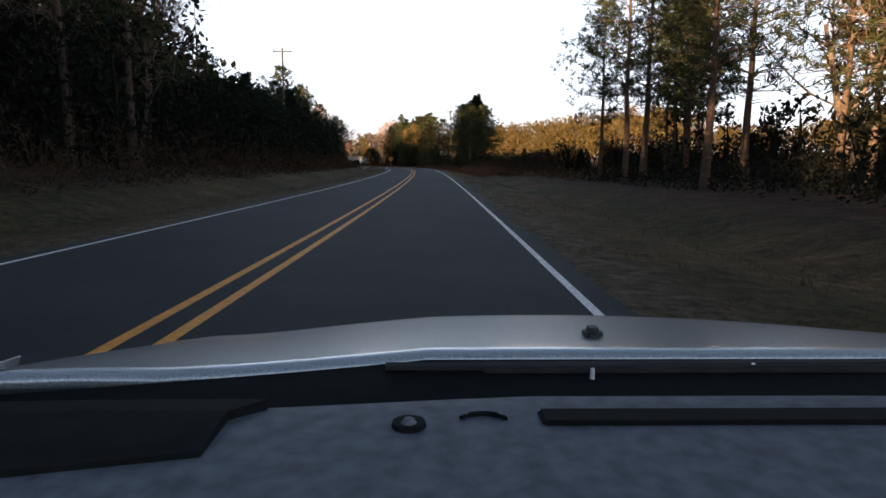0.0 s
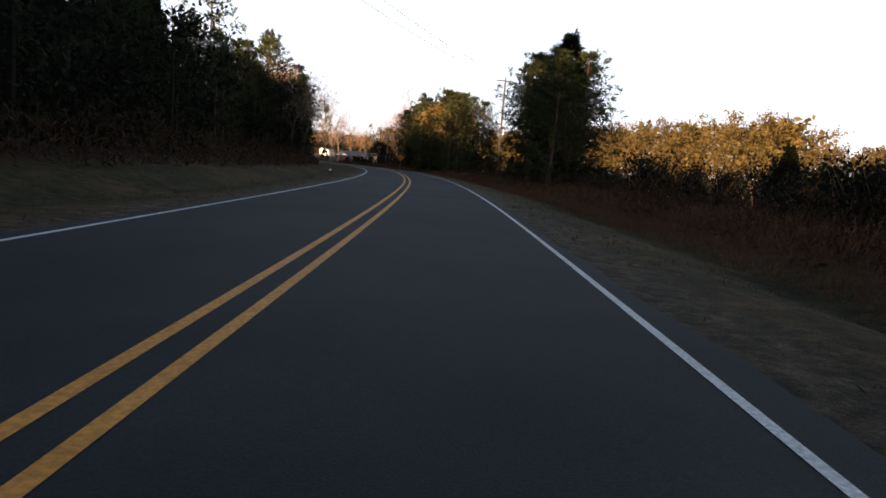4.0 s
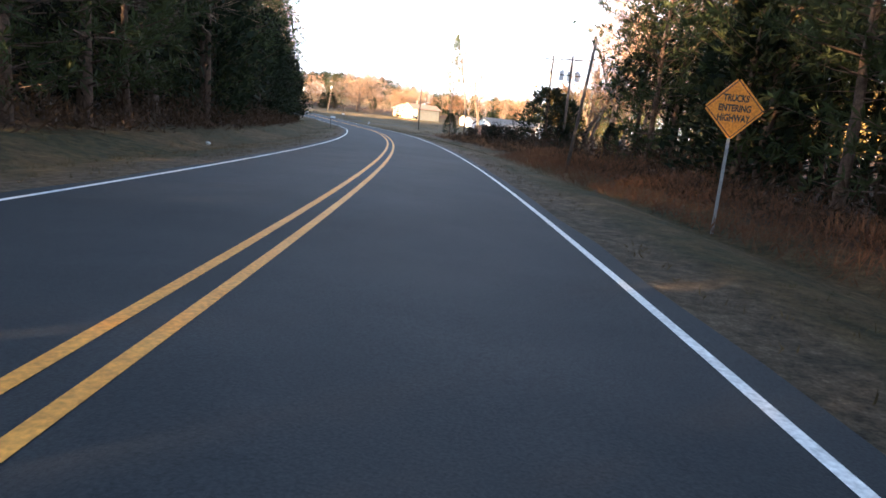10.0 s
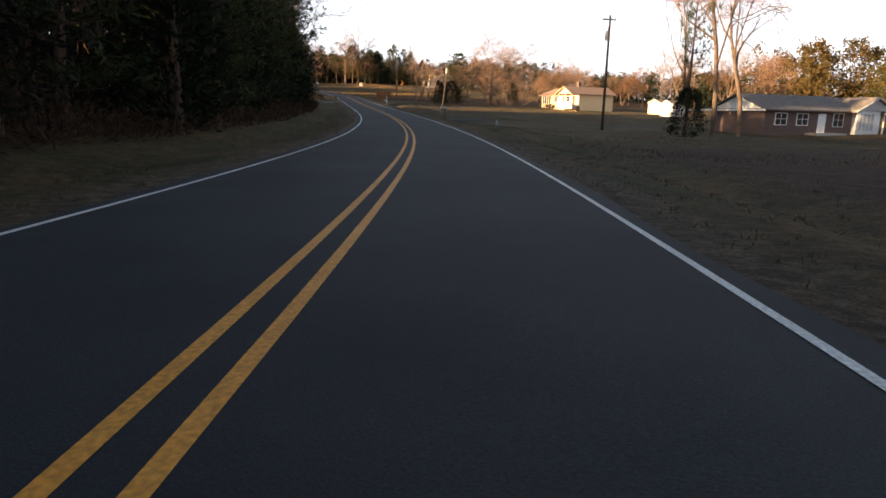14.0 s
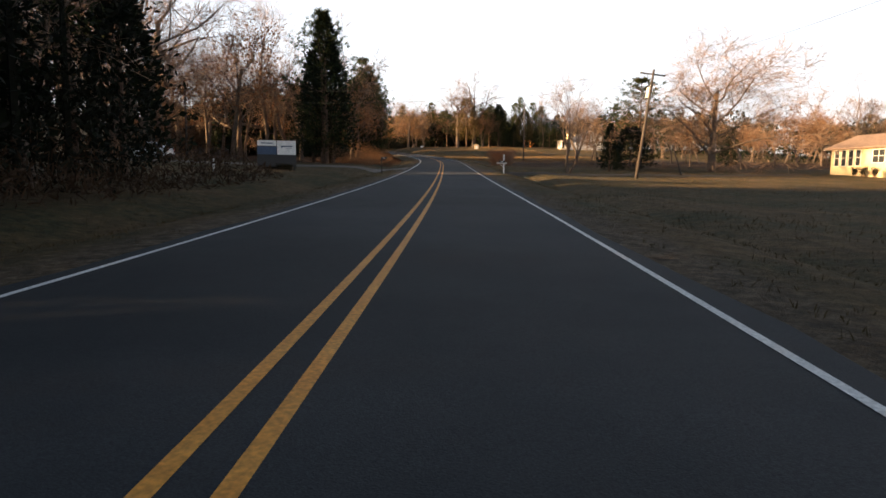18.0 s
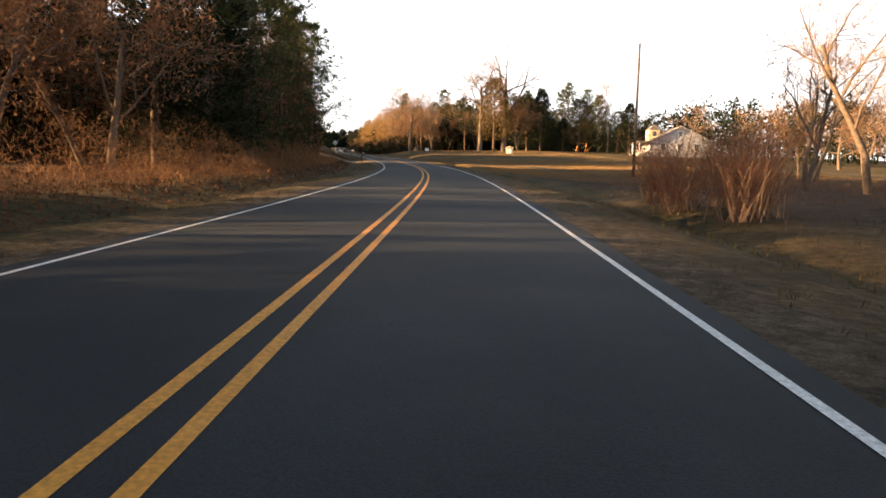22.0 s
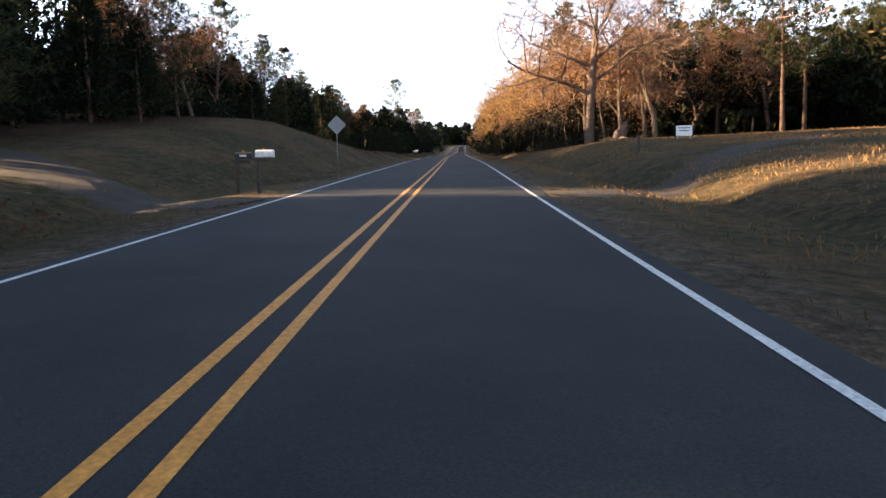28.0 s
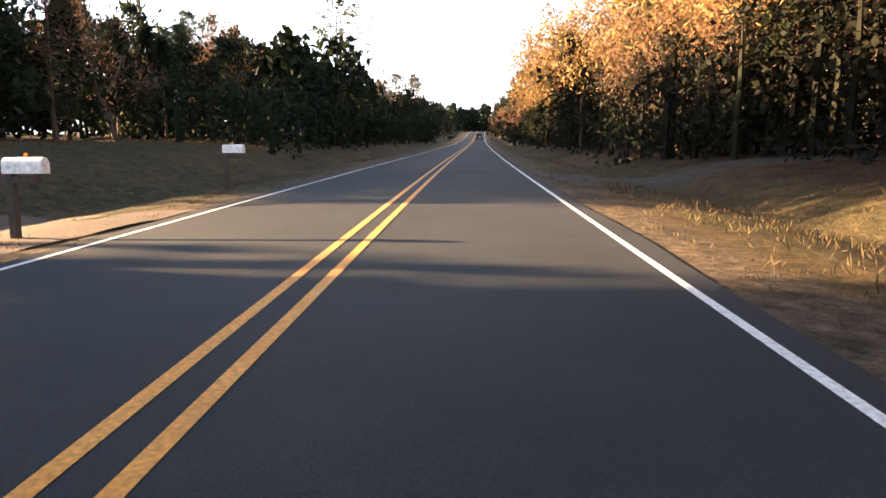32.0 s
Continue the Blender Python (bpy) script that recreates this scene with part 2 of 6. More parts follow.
BARK_PINE = mat("pine_bark", (0.055, 0.037, 0.027), 0.95, second=(0.12, 0.08, 0.056), scale=6, grain=30, bump=1.0, bump_scale=18, spec=0.15)
BARK_GREY = mat("grey_bark", (0.070, 0.054, 0.042), 0.95, second=(0.165, 0.125, 0.096), scale=5, grain=30, bump=1.0, bump_scale=20, spec=0.15)
TWIG = mat("twigs", (0.16, 0.105, 0.070), 0.9, second=(0.26, 0.175, 0.12), scale=2, grain=10, vary=0.25, spec=0.15)
# Two lit copies of the pine needles, low sun put into their colour.
GOLD_NEEDLES = leafy(mat("sun_gold_pine_needles", (0.13, 0.085, 0.026), 0.7, second=(0.19, 0.125, 0.042), scale=0.25, grain=5, vary=0.4, spec=0.15))
OLIVE = leafy(mat("sunny_pine_needles", (0.055, 0.045, 0.014), 0.7, second=(0.115, 0.078, 0.026), scale=0.25, grain=5, vary=0.4, spec=0.15))
# Dead leaves, with low sun on the crowns put into the gold.
GOLDEN = leafy(mat("sun_gold_dead_leaves", (0.17, 0.108, 0.040), 0.8, second=(0.29, 0.18, 0.072), scale=0.5, grain=6, vary=0.4, spec=0.15))
NEEDLES = leafy(mat("pine_needles", (0.024, 0.035, 0.012), 0.7, second=(0.055, 0.060, 0.020), scale=0.6, grain=6, vary=0.35, spec=0.15))
# Two evergreen foliages taken near black, so the woods' shade sits in their colour.
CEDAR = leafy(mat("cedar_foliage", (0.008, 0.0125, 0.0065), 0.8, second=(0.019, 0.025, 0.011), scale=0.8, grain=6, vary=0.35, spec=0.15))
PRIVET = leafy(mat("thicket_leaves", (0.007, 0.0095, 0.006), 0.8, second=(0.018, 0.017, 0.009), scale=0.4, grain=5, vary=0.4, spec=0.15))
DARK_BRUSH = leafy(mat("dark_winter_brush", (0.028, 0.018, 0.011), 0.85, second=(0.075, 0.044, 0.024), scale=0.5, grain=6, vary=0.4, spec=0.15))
RUST = leafy(mat("rusty_twigs", (0.20, 0.085, 0.045), 0.85, second=(0.29, 0.135, 0.07), scale=0.8, grain=6, vary=0.35, spec=0.15))
BROWN_LEAF = leafy(mat("dead_leaves", (0.11, 0.057, 0.028), 0.85, second=(0.20, 0.105, 0.052), scale=0.8, grain=6, vary=0.35, spec=0.15))
SEDGE = leafy(mat("broom_sedge", (0.17, 0.088, 0.042), 0.85, second=(0.26, 0.145, 0.07), scale=0.5, grain=6, vary=0.35, spec=0.15))
# Dry tan blades, paler to brighten the lawn's band of low sun.
DRY_LAWN = leafy(mat("dry_sunlit_lawn_grass", (0.24, 0.145, 0.062), 0.85, second=(0.15, 0.098, 0.044), scale=0.3, grain=5, vary=0.35, spec=0.15))
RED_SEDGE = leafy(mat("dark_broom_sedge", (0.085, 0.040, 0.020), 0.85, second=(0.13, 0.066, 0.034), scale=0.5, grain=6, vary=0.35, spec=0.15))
GRASS_BLADE = leafy(mat("winter_grass", (0.10, 0.068, 0.032), 0.85, second=(0.065, 0.056, 0.025), scale=0.3, grain=5, vary=0.35, spec=0.15))
POLE_WOOD = mat("pole_wood", (0.038, 0.031, 0.026), 0.9, second=(0.082, 0.066, 0.054), scale=4, grain=30, bump=0.6, bump_scale=30)
GALV = mat("galvanised_steel", (0.24, 0.245, 0.25), 0.55, metal=0.7, second=(0.32, 0.325, 0.33), scale=5, grain=40)
GREY_PAINT = mat("grey_paint", (0.38, 0.39, 0.40), 0.5, second=(0.46, 0.47, 0.48), scale=4, grain=30)
SIGN_YELLOW = mat("sign_yellow", (0.62, 0.21, 0.014), 0.5, second=(0.68, 0.25, 0.02), scale=2, grain=20)
BLACK = mat("black_paint", (0.02, 0.02, 0.022), 0.6, second=(0.03, 0.03, 0.03), scale=4, grain=20)
WHITE = mat("white_paint", (0.74, 0.74, 0.72), 0.6, second=(0.82, 0.82, 0.80), scale=2, grain=20)
NAVY = mat("navy_panel", (0.03, 0.06, 0.12), 0.5, second=(0.04, 0.08, 0.15), scale=2, grain=20)
SIDING_Y = mat("yellow_siding", (0.66, 0.52, 0.30), 0.7, second=(0.74, 0.60, 0.36), scale=1.0, grain=20)
SIDING_G = mat("grey_siding", (0.30, 0.31, 0.33), 0.7, second=(0.36, 0.37, 0.39), scale=1.0, grain=20)
TAN_METAL = mat("tan_metal_wall", (0.42, 0.36, 0.24), 0.5, second=(0.48, 0.42, 0.29), scale=0.8, grain=14)
BRICK = mat("dark_red_brick", (0.095, 0.066, 0.056), 0.9, second=(0.15, 0.10, 0.085), scale=4, grain=14, bump=0.4, bump_scale=12)
SHINGLE = mat("grey_shingles", (0.11, 0.10, 0.095), 0.9, second=(0.18, 0.165, 0.15), scale=2, grain=14, bump=0.6, bump_scale=12)
SHINGLE_B = mat("brown_shingles", (0.17, 0.12, 0.09), 0.9, second=(0.25, 0.18, 0.14), scale=2, grain=14, bump=0.6, bump_scale=12)
GLASS = mat("window_glass", (0.03, 0.035, 0.04), 0.08, spec=0.8)
CAR_WHITE = mat("white_car_paint", (0.70, 0.71, 0.72), 0.25, second=(0.76, 0.77, 0.78), scale=1, grain=10, coat=0.6)
CAR_SILVER = mat("silver_car_paint", (0.40, 0.43, 0.45), 0.32, metal=0.55, second=(0.46, 0.48, 0.50), scale=2, grain=400, coat=0.7)
CAR_DARK = mat("dark_car_paint", (0.03, 0.03, 0.035), 0.25, second=(0.04, 0.04, 0.045), scale=1, grain=10, coat=0.6)
RUBBER = mat("tyre_rubber", (0.02, 0.02, 0.02), 0.9, second=(0.035, 0.035, 0.035), scale=8, grain=30)
STONE = mat("pale_stone", (0.36, 0.33, 0.29), 0.9, second=(0.48, 0.44, 0.39), scale=3, grain=18, bump=0.6, bump_scale=10)


def ground_material():
    """Winter lawn, leaf litter and bare shoulder, told apart by the sheet's own values."""
    m = bpy.data.materials.new("winter_ground")
    m.use_nodes = True
    n, l = m.node_tree.nodes, m.node_tree.links
    b = n["Principled BSDF"]
    b.inputs["Roughness"].default_value = 0.95
    b.inputs["Specular IOR Level"].default_value = 0.15
    tc = n.new("ShaderNodeTexCoord")

    def noise_at(scale, detail=6, rough=0.6):
        no = n.new("ShaderNodeTexNoise")
        no.inputs["Scale"].default_value, no.inputs["Detail"].default_value, no.inputs["Roughness"].default_value = scale, detail, rough
        l.new(tc.outputs["Object"], no.inputs["Vector"])
        return no.outputs["Fac"]

    def ramp(fac, a, c, lo=0.35, hi=0.65):
        r = n.new("ShaderNodeValToRGB")
        r.color_ramp.elements[0].position, r.color_ramp.elements[1].position = lo, hi
        r.color_ramp.elements[0].color, r.color_ramp.elements[1].color = (*a, 1), (*c, 1)
        l.new(fac, r.inputs["Fac"])
        return r.outputs["Color"]

    def blend(fac, a, c, kind="MIX"):
        x = n.new("ShaderNodeMix")
        x.data_type, x.blend_type = "RGBA", kind
        if isinstance(fac, float):
            x.inputs["Factor"].default_value = fac
        else:
            l.new(fac, x.inputs["Factor"])
        l.new(a, x.inputs["A"])
        l.new(c, x.inputs["B"])
        return x.outputs["Result"]

    def value(name):
        a = n.new("ShaderNodeAttribute")
        a.attribute_name = name
        return a.outputs["Fac"]

    dry = ramp(noise_at(1.7), (0.085, 0.056, 0.028), (0.165, 0.112, 0.056), 0.38, 0.62)
    green = ramp(noise_at(2.6), (0.030, 0.034, 0.015), (0.080, 0.064, 0.029), 0.38, 0.62)
    patch = ramp(noise_at(0.16, 7, 0.7), (0, 0, 0), (1, 1, 1), 0.34, 0.58)
    lawn = blend(patch, dry, green)
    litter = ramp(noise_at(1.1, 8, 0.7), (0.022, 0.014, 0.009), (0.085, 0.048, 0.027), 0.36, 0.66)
    bare = ramp(noise_at(3.0), (0.065, 0.052, 0.04), (0.15, 0.115, 0.08))
    ragged = ramp(noise_at(0.9, 7, 0.7), (0, 0, 0), (1, 1, 1), 0.30, 0.70)
    edge = n.new("ShaderNodeMath")
    edge.operation = "MULTIPLY_ADD"
    edge.use_clamp = True
    l.new(ragged, edge.inputs[0])
    edge.inputs[1].default_value = 0.7
    low = n.new("ShaderNodeMath")
    low.operation = "MULTIPLY_ADD"
    l.new(value("litter"), low.inputs[0])
    low.inputs[1].default_value, low.inputs[2].default_value = 1.5, -0.6
    l.new(low.outputs[0], edge.inputs[2])
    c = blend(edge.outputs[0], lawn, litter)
    c = blend(value("bare"), c, bare)
    clump = ramp(noise_at(6.0, 5, 0.65), (0.60, 0.58, 0.55), (1.35, 1.35, 1.35), 0.32, 0.68)
    c = blend(1.0, c, clump, "MULTIPLY")
    grain = ramp(noise_at(34.0, 4, 0.7), (0.50, 0.50, 0.50), (1.5, 1.5, 1.5), 0.3, 0.7)
    c = blend(1.0, c, grain, "MULTIPLY")
    l.new(c, b.inputs["Base Color"])
    bu = n.new("ShaderNodeBump")
    bu.inputs["Strength"].default_value, bu.inputs["Distance"].default_value = 1.0, 0.12
    l.new(noise_at(9.0, 8, 0.7), bu.inputs["Height"])
    l.new(bu.outputs["Normal"], b.inputs["Normal"])
    return m


GROUND = ground_material()


# ---- building helpers ----
def mesh_of(name, verts, faces, material=None, smooth=False):
    me = bpy.data.meshes.new(name)
    me.from_pydata([tuple(v) for v in verts], [], [tuple(f) for f in faces])
    if material:
        me.materials.append(material)
    if smooth:
        me.shade_smooth()
    return me


def put(name, me, parent=None, label="", m=None):
    ob = new(name, me)
    if parent:
        ob.parent = parent
    if m is not None:
        ob.matrix_basis = m
    if label:
        ob["label"] = label
    return ob


def part(name, bm, material, parent, label="", m=None, smooth=False):
    me = bpy.data.meshes.new(name)
    bm.to_mesh(me)
    bm.free()
    me.materials.append(material)
    if smooth:
        me.shade_smooth()
    return put(name, me, parent, label, m)


def box(sx, sy, sz, at=(0, 0, 0), bevel=0.0, bm=None):
    """A box with its base's middle at the place given."""
    bm = bm or bmesh.new()
    r = bmesh.ops.create_cube(bm, size=1, matrix=Matrix.Translation((at[0], at[1], at[2] + sz / 2)) @ Matrix.Diagonal((sx, sy, sz, 1)))
    if bevel:
        es = list({e for v in r["verts"] for e in v.link_edges})
        bmesh.ops.bevel(bm, geom=es, offset=bevel, segments=2, affect="EDGES")
    return bm


def rod(a, b, r0, r1=None, sides=8, bm=None):
    """A tapered rod from a to b."""
    bm = bm or bmesh.new()
    a, b = Vector(a), Vector(b)
    way = b - a
    m = Matrix.Translation((a + b) / 2) @ way.to_track_quat("Z", "Y").to_matrix().to_4x4()
    bmesh.ops.create_cone(bm, cap_ends=True, segments=sides, radius1=r0, radius2=r0 if r1 is None else r1, depth=way.length, matrix=m)
    return bm


def prism(outline, y0, y1, bm=None):
    """An outline of (x, z) drawn out along y."""
    bm = bm or bmesh.new()
    a = [bm.verts.new((x, y0, z)) for x, z in outline]
    b = [bm.verts.new((x, y1, z)) for x, z in outline]
    bm.faces.new(a)
    bm.faces.new(b[::-1])
    for i in range(len(a)):
        j = (i + 1) % len(a)
        bm.faces.new((a[j], a[i], b[i], b[j]))
    bmesh.ops.recalc_face_normals(bm, faces=bm.faces)
    return bm


def base(name, place, turn=0.0, label="", category="", group="", kind="", scale=1.0):
    ob = new(name)
    ob.empty_display_size = 0.3
    ob.matrix_basis = Matrix.Translation(place) @ Matrix.Rotation(radians(turn), 4, "Z") @ Matrix.Scale(scale, 4)
    return tagged(ob, label, category, group, kind)


def letters(text, size, material, parent, m, name="lettering"):
    cu = bpy.data.curves.new("letters", "FONT")
    cu.body, cu.size, cu.align_x, cu.align_y, cu.extrude, cu.offset = text, size, "CENTER", "CENTER", 0.002, size * 0.035
    tmp = bpy.data.objects.new("letters", cu)
    scene.collection.objects.link(tmp)
    bpy.context.view_layer.update()
    me = bpy.data.meshes.new_from_object(tmp.evaluated_get(bpy.context.evaluated_depsgraph_get()))
    bpy.data.objects.remove(tmp)
    me.materials.clear()
    me.materials.append(material)
    return put(name, me, parent, "", m)


# ---- ground, road, lines ----
LIE = []


def lie(s, lat):
    """Height of the ground sheet over the road, bumps and all."""
    ss, lats, h = LIE
    i = min(max(int(np.searchsorted(ss, s)) - 1, 0), len(ss) - 2)
    j = min(max(int(np.searchsorted(lats, lat)) - 1, 0), len(lats) - 2)
    u, w = (s - ss[i]) / (ss[i + 1] - ss[i]), (lat - lats[j]) / (lats[j + 1] - lats[j])
    return float((h[i, j] * (1 - w) + h[i, j + 1] * w) * (1 - u) + (h[i + 1, j] * (1 - w) + h[i + 1, j + 1] * w) * u)


def build_ground():
    half = [3.3, 3.7, 4.1, 4.6, 5.2, 5.9, 6.6, 7.4, 8.3, 9.4, 10.8, 12.4, 14.5, 17.5, 21, 26, 33, 42, 55, 75, 105, 150]
    lats = np.array([-v for v in half[::-1]] + [0.0] + half)
    ss = SS[::2]
    S, L = np.meshgrid(ss, lats, indexing="ij")
    th, x, y, z = road_at(S)
    h = land(S, L)
    a = np.abs(L)
    rough = np.zeros_like(h)
    for i in range(S.shape[0]):
        for j in range(S.shape[1]):
            if a[i, j] > 4.5:
                rough[i, j] = noise.noise((S[i, j] * 0.13, L[i, j] * 0.13, 1.0)) * 0.10 + noise.noise((S[i, j] * 0.4, L[i, j] * 0.4, 7.0)) * 0.05
    Z = z + h + rough
    LIE.extend((ss, lats, h + rough))
    V = np.stack([x + L * np.cos(th), y + L * np.sin(th), Z], -1)
    n, k = S.shape
    idx = np.arange(n * k).reshape(n, k)
    faces = np.stack([idx[:-1, :-1], idx[:-1, 1:], idx[1:, 1:], idx[1:, :-1]], -1).reshape(-1, 4).tolist()
    verts = V.reshape(-1, 3)
    rim = list(idx[0, :]) + list(idx[1:, -1]) + list(idx[-1, -2::-1]) + list(idx[-2:0:-1, 0])
    mid = verts[idx[n // 2, k // 2]]
    ring = []
    for b in rim:
        d = verts[b][:2] - mid[:2]
        d = d / np.linalg.norm(d)
        ring.append((*(mid[:2] + d * 4200), 8.0))
    off = len(verts)
    allv = np.concatenate([verts, np.array(ring)])
    m = len(rim)
    faces += [[rim[(i + 1) % m], rim[i], off + i, off + (i + 1) % m] for i in range(m)]
    me = mesh_of("ground", allv, faces, GROUND, True)
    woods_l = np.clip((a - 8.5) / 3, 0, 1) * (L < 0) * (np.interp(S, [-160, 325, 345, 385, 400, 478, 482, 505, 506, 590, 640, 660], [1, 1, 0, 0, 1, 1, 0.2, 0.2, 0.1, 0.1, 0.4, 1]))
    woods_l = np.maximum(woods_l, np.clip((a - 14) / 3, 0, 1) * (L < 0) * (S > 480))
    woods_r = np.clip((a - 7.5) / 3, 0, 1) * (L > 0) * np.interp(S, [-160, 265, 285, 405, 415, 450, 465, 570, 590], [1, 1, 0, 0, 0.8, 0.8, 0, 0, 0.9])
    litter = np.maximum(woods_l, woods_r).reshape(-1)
    edge = (np.clip((4.55 - a) / 0.5, 0, 1) * 0.75).reshape(-1)
    for name, vals in (("litter", litter), ("bare", edge)):
        at = me.attributes.new(name, "FLOAT", "POINT")
        at.data.foreach_set("value", np.concatenate([vals, np.full(m, 0.6 if name == "litter" else 0.0)]).astype(np.float32))
    tagged(put("ground", me), "brown winter grass and leaf litter over rolling ground", "ground", kind="structure")


def strip(name, lat0, lat1, s0, s1, up, material, step=2.0, wobble=0.0, thick=0.0, crown=0.03):
    rng = np.random.default_rng(int(abs(lat0 * 100)) + 3)
    ss = np.arange(s0, s1 + 0.01, step)
    lo = lat0 + rng.normal(0, wobble, len(ss)) if wobble else np.full(len(ss), lat0)
    hi = lat1 + rng.normal(0, wobble, len(ss)) if wobble else np.full(len(ss), lat1)
    cols = [lo, hi] if lat1 - lat0 < 1 else [lo, np.full(len(ss), (lat0 + lat1) / 2), hi]
    th, x, y, z = road_at(ss)
    rows = [np.stack([x + c * np.cos(th), y + c * np.sin(th), z + up + crown * (1 - np.abs(c) / 3.6)], -1) for c in cols]
    if thick:
        rows = [rows[0] - (0, 0, thick)] + rows + [rows[-1] - (0, 0, thick)]
    k, n = len(rows), len(ss)
    V = np.stack(rows, 1).reshape(-1, 3)
    idx = np.arange(n * k).reshape(n, k)
    F = np.stack([idx[:-1, :-1], idx[:-1, 1:], idx[1:, 1:], idx[1:, :-1]], -1).reshape(-1, 4)
    return put(name, mesh_of(name, V, F, material))


def build_road():
    r = strip("road", -3.45, 3.45, -150, 990, 0.0, ASPHALT, wobble=0.05, thick=0.10)
    tagged(r, "dark grey worn asphalt two-lane country road", "road", kind="structure")
    for lat, material, label in ((-0.155, YELLOW_PAINT, "solid yellow centre line painted on asphalt"), (0.155, YELLOW_PAINT, "solid yellow centre line painted on asphalt"), (-LANE, WHITE_PAINT, "solid white edge line painted on asphalt"), (LANE, WHITE_PAINT, "solid white edge line painted on asphalt")):
        w = 0.05 if abs(lat) < 1 else 0.042
        l = strip("lane_line", lat - w, lat + w, -150, 990, 0.005, material)
        tagged(l, label, "road marking", "road lines", "structure")


def drive(name, pts, width, material, label):
    """A drive laid close over the ground along places given as (s, lat)."""
    path = []
    for (s0, l0), (s1, l1) in zip(pts, pts[1:]):
        n = max(2, int(math.hypot(s1 - s0, l1 - l0) / 0.8))
        path += [(s0 + (s1 - s0) * i / n, l0 + (l1 - l0) * i / n) for i in range(n)]
    path.append(pts[-1])
    V, F = [], []
    cols = 11
    for i, (s, l) in enumerate(path):
        (sa, la), (sb, lb) = path[max(i - 3, 0)], path[min(i + 3, len(path) - 1)]
        d = Vector((sb - sa, lb - la)).normalized()
        flare = 1 + 0.7 * math.exp(-(abs(l) - 3.5) / 1.6)
        for c in range(cols):
            u = (c - 5) / 5
            w = u * (1.35 if abs(u) > 0.9 else 1) * width / 2 * flare * (1 + 0.10 * noise.noise((i * 0.25, u, 3.0)))
            ps, pl = s + d.y * w, l - d.x * w
            if abs(pl) < 3.52:
                pl = math.copysign(3.52, l)
            g = lie(ps, pl)
            fill = max(g, -0.2) if abs(pl) < 11 else g
            z = g - 0.03 if abs(u) > 0.9 else fill + 0.016 + 0.02 * (1 - abs(u)) - 0.02 * math.exp(-((abs(u) - 0.45) / 0.12) ** 2)
            th, x, y, rz = road_at(ps)
            V.append((x + pl * math.cos(th), y + pl * math.sin(th), rz + z))
    for i in range(len(path) - 1):
        for c in range(cols - 1):
            a = i * cols + c
            F.append((a, a + 1, a + cols + 1, a + cols))
    tagged(put(name, mesh_of(name, V, F, material, True)), label, "driveway", kind="structure")


# ---- plants ----
def tube(path, radii, sides):
    """Vertices and faces of a tapering limb along a path."""
    path = [Vector(p) for p in path]
    V, F = [], []
    for i, p in enumerate(path):
        way = (path[min(i + 1, len(path) - 1)] - path[max(i - 1, 0)]).normalized()
        u = way.orthogonal().normalized()
        w = way.cross(u)
        for k in range(sides):
            a = 2 * math.pi * k / sides
            V.append(p + (u * math.cos(a) + w * math.sin(a)) * radii[i])
    for i in range(len(path) - 1):
        for k in range(sides):
            j = (k + 1) % sides
            F.append((i * sides + k, i * sides + j, (i + 1) * sides + j, (i + 1) * sides + k))
    return V, F


class Heap:
    """Gathers the pieces of one mesh."""

    def __init__(self):
        self.v, self.f = [], []

    def add(self, V, F):
        o = len(self.v)
        self.v.extend(V)
        self.f.extend([tuple(i + o for i in f) for f in F])

    def leaves(self, P, D, size, wide, rng):
        """Small leaf-shaped blades at places P, growing along D."""
        P, D = np.asarray(P, float), np.asarray(D, float)
        n = len(P)
        if not n:
            return
        D = D / np.maximum(np.linalg.norm(D, axis=1), 1e-6)[:, None]
        R = rng.normal(size=(n, 3))
        side = np.cross(D, R)
        side /= np.maximum(np.linalg.norm(side, axis=1), 1e-6)[:, None]
        ln = (size * rng.uniform(0.6, 1.35, n))[:, None]
        w = (wide * rng.uniform(0.6, 1.35, n))[:, None]
        mid = P + D * ln * 0.45
        q = np.stack([P, mid + side * w / 2, P + D * ln, mid - side * w / 2], 1).reshape(-1, 3)
        o = len(self.v)
        self.v.extend(q.tolist())
        self.f.extend((np.arange(n * 4).reshape(n, 4) + o).tolist())

    def mesh(self, name, material, smooth=False):
        return mesh_of(name, self.v, self.f, material, smooth)


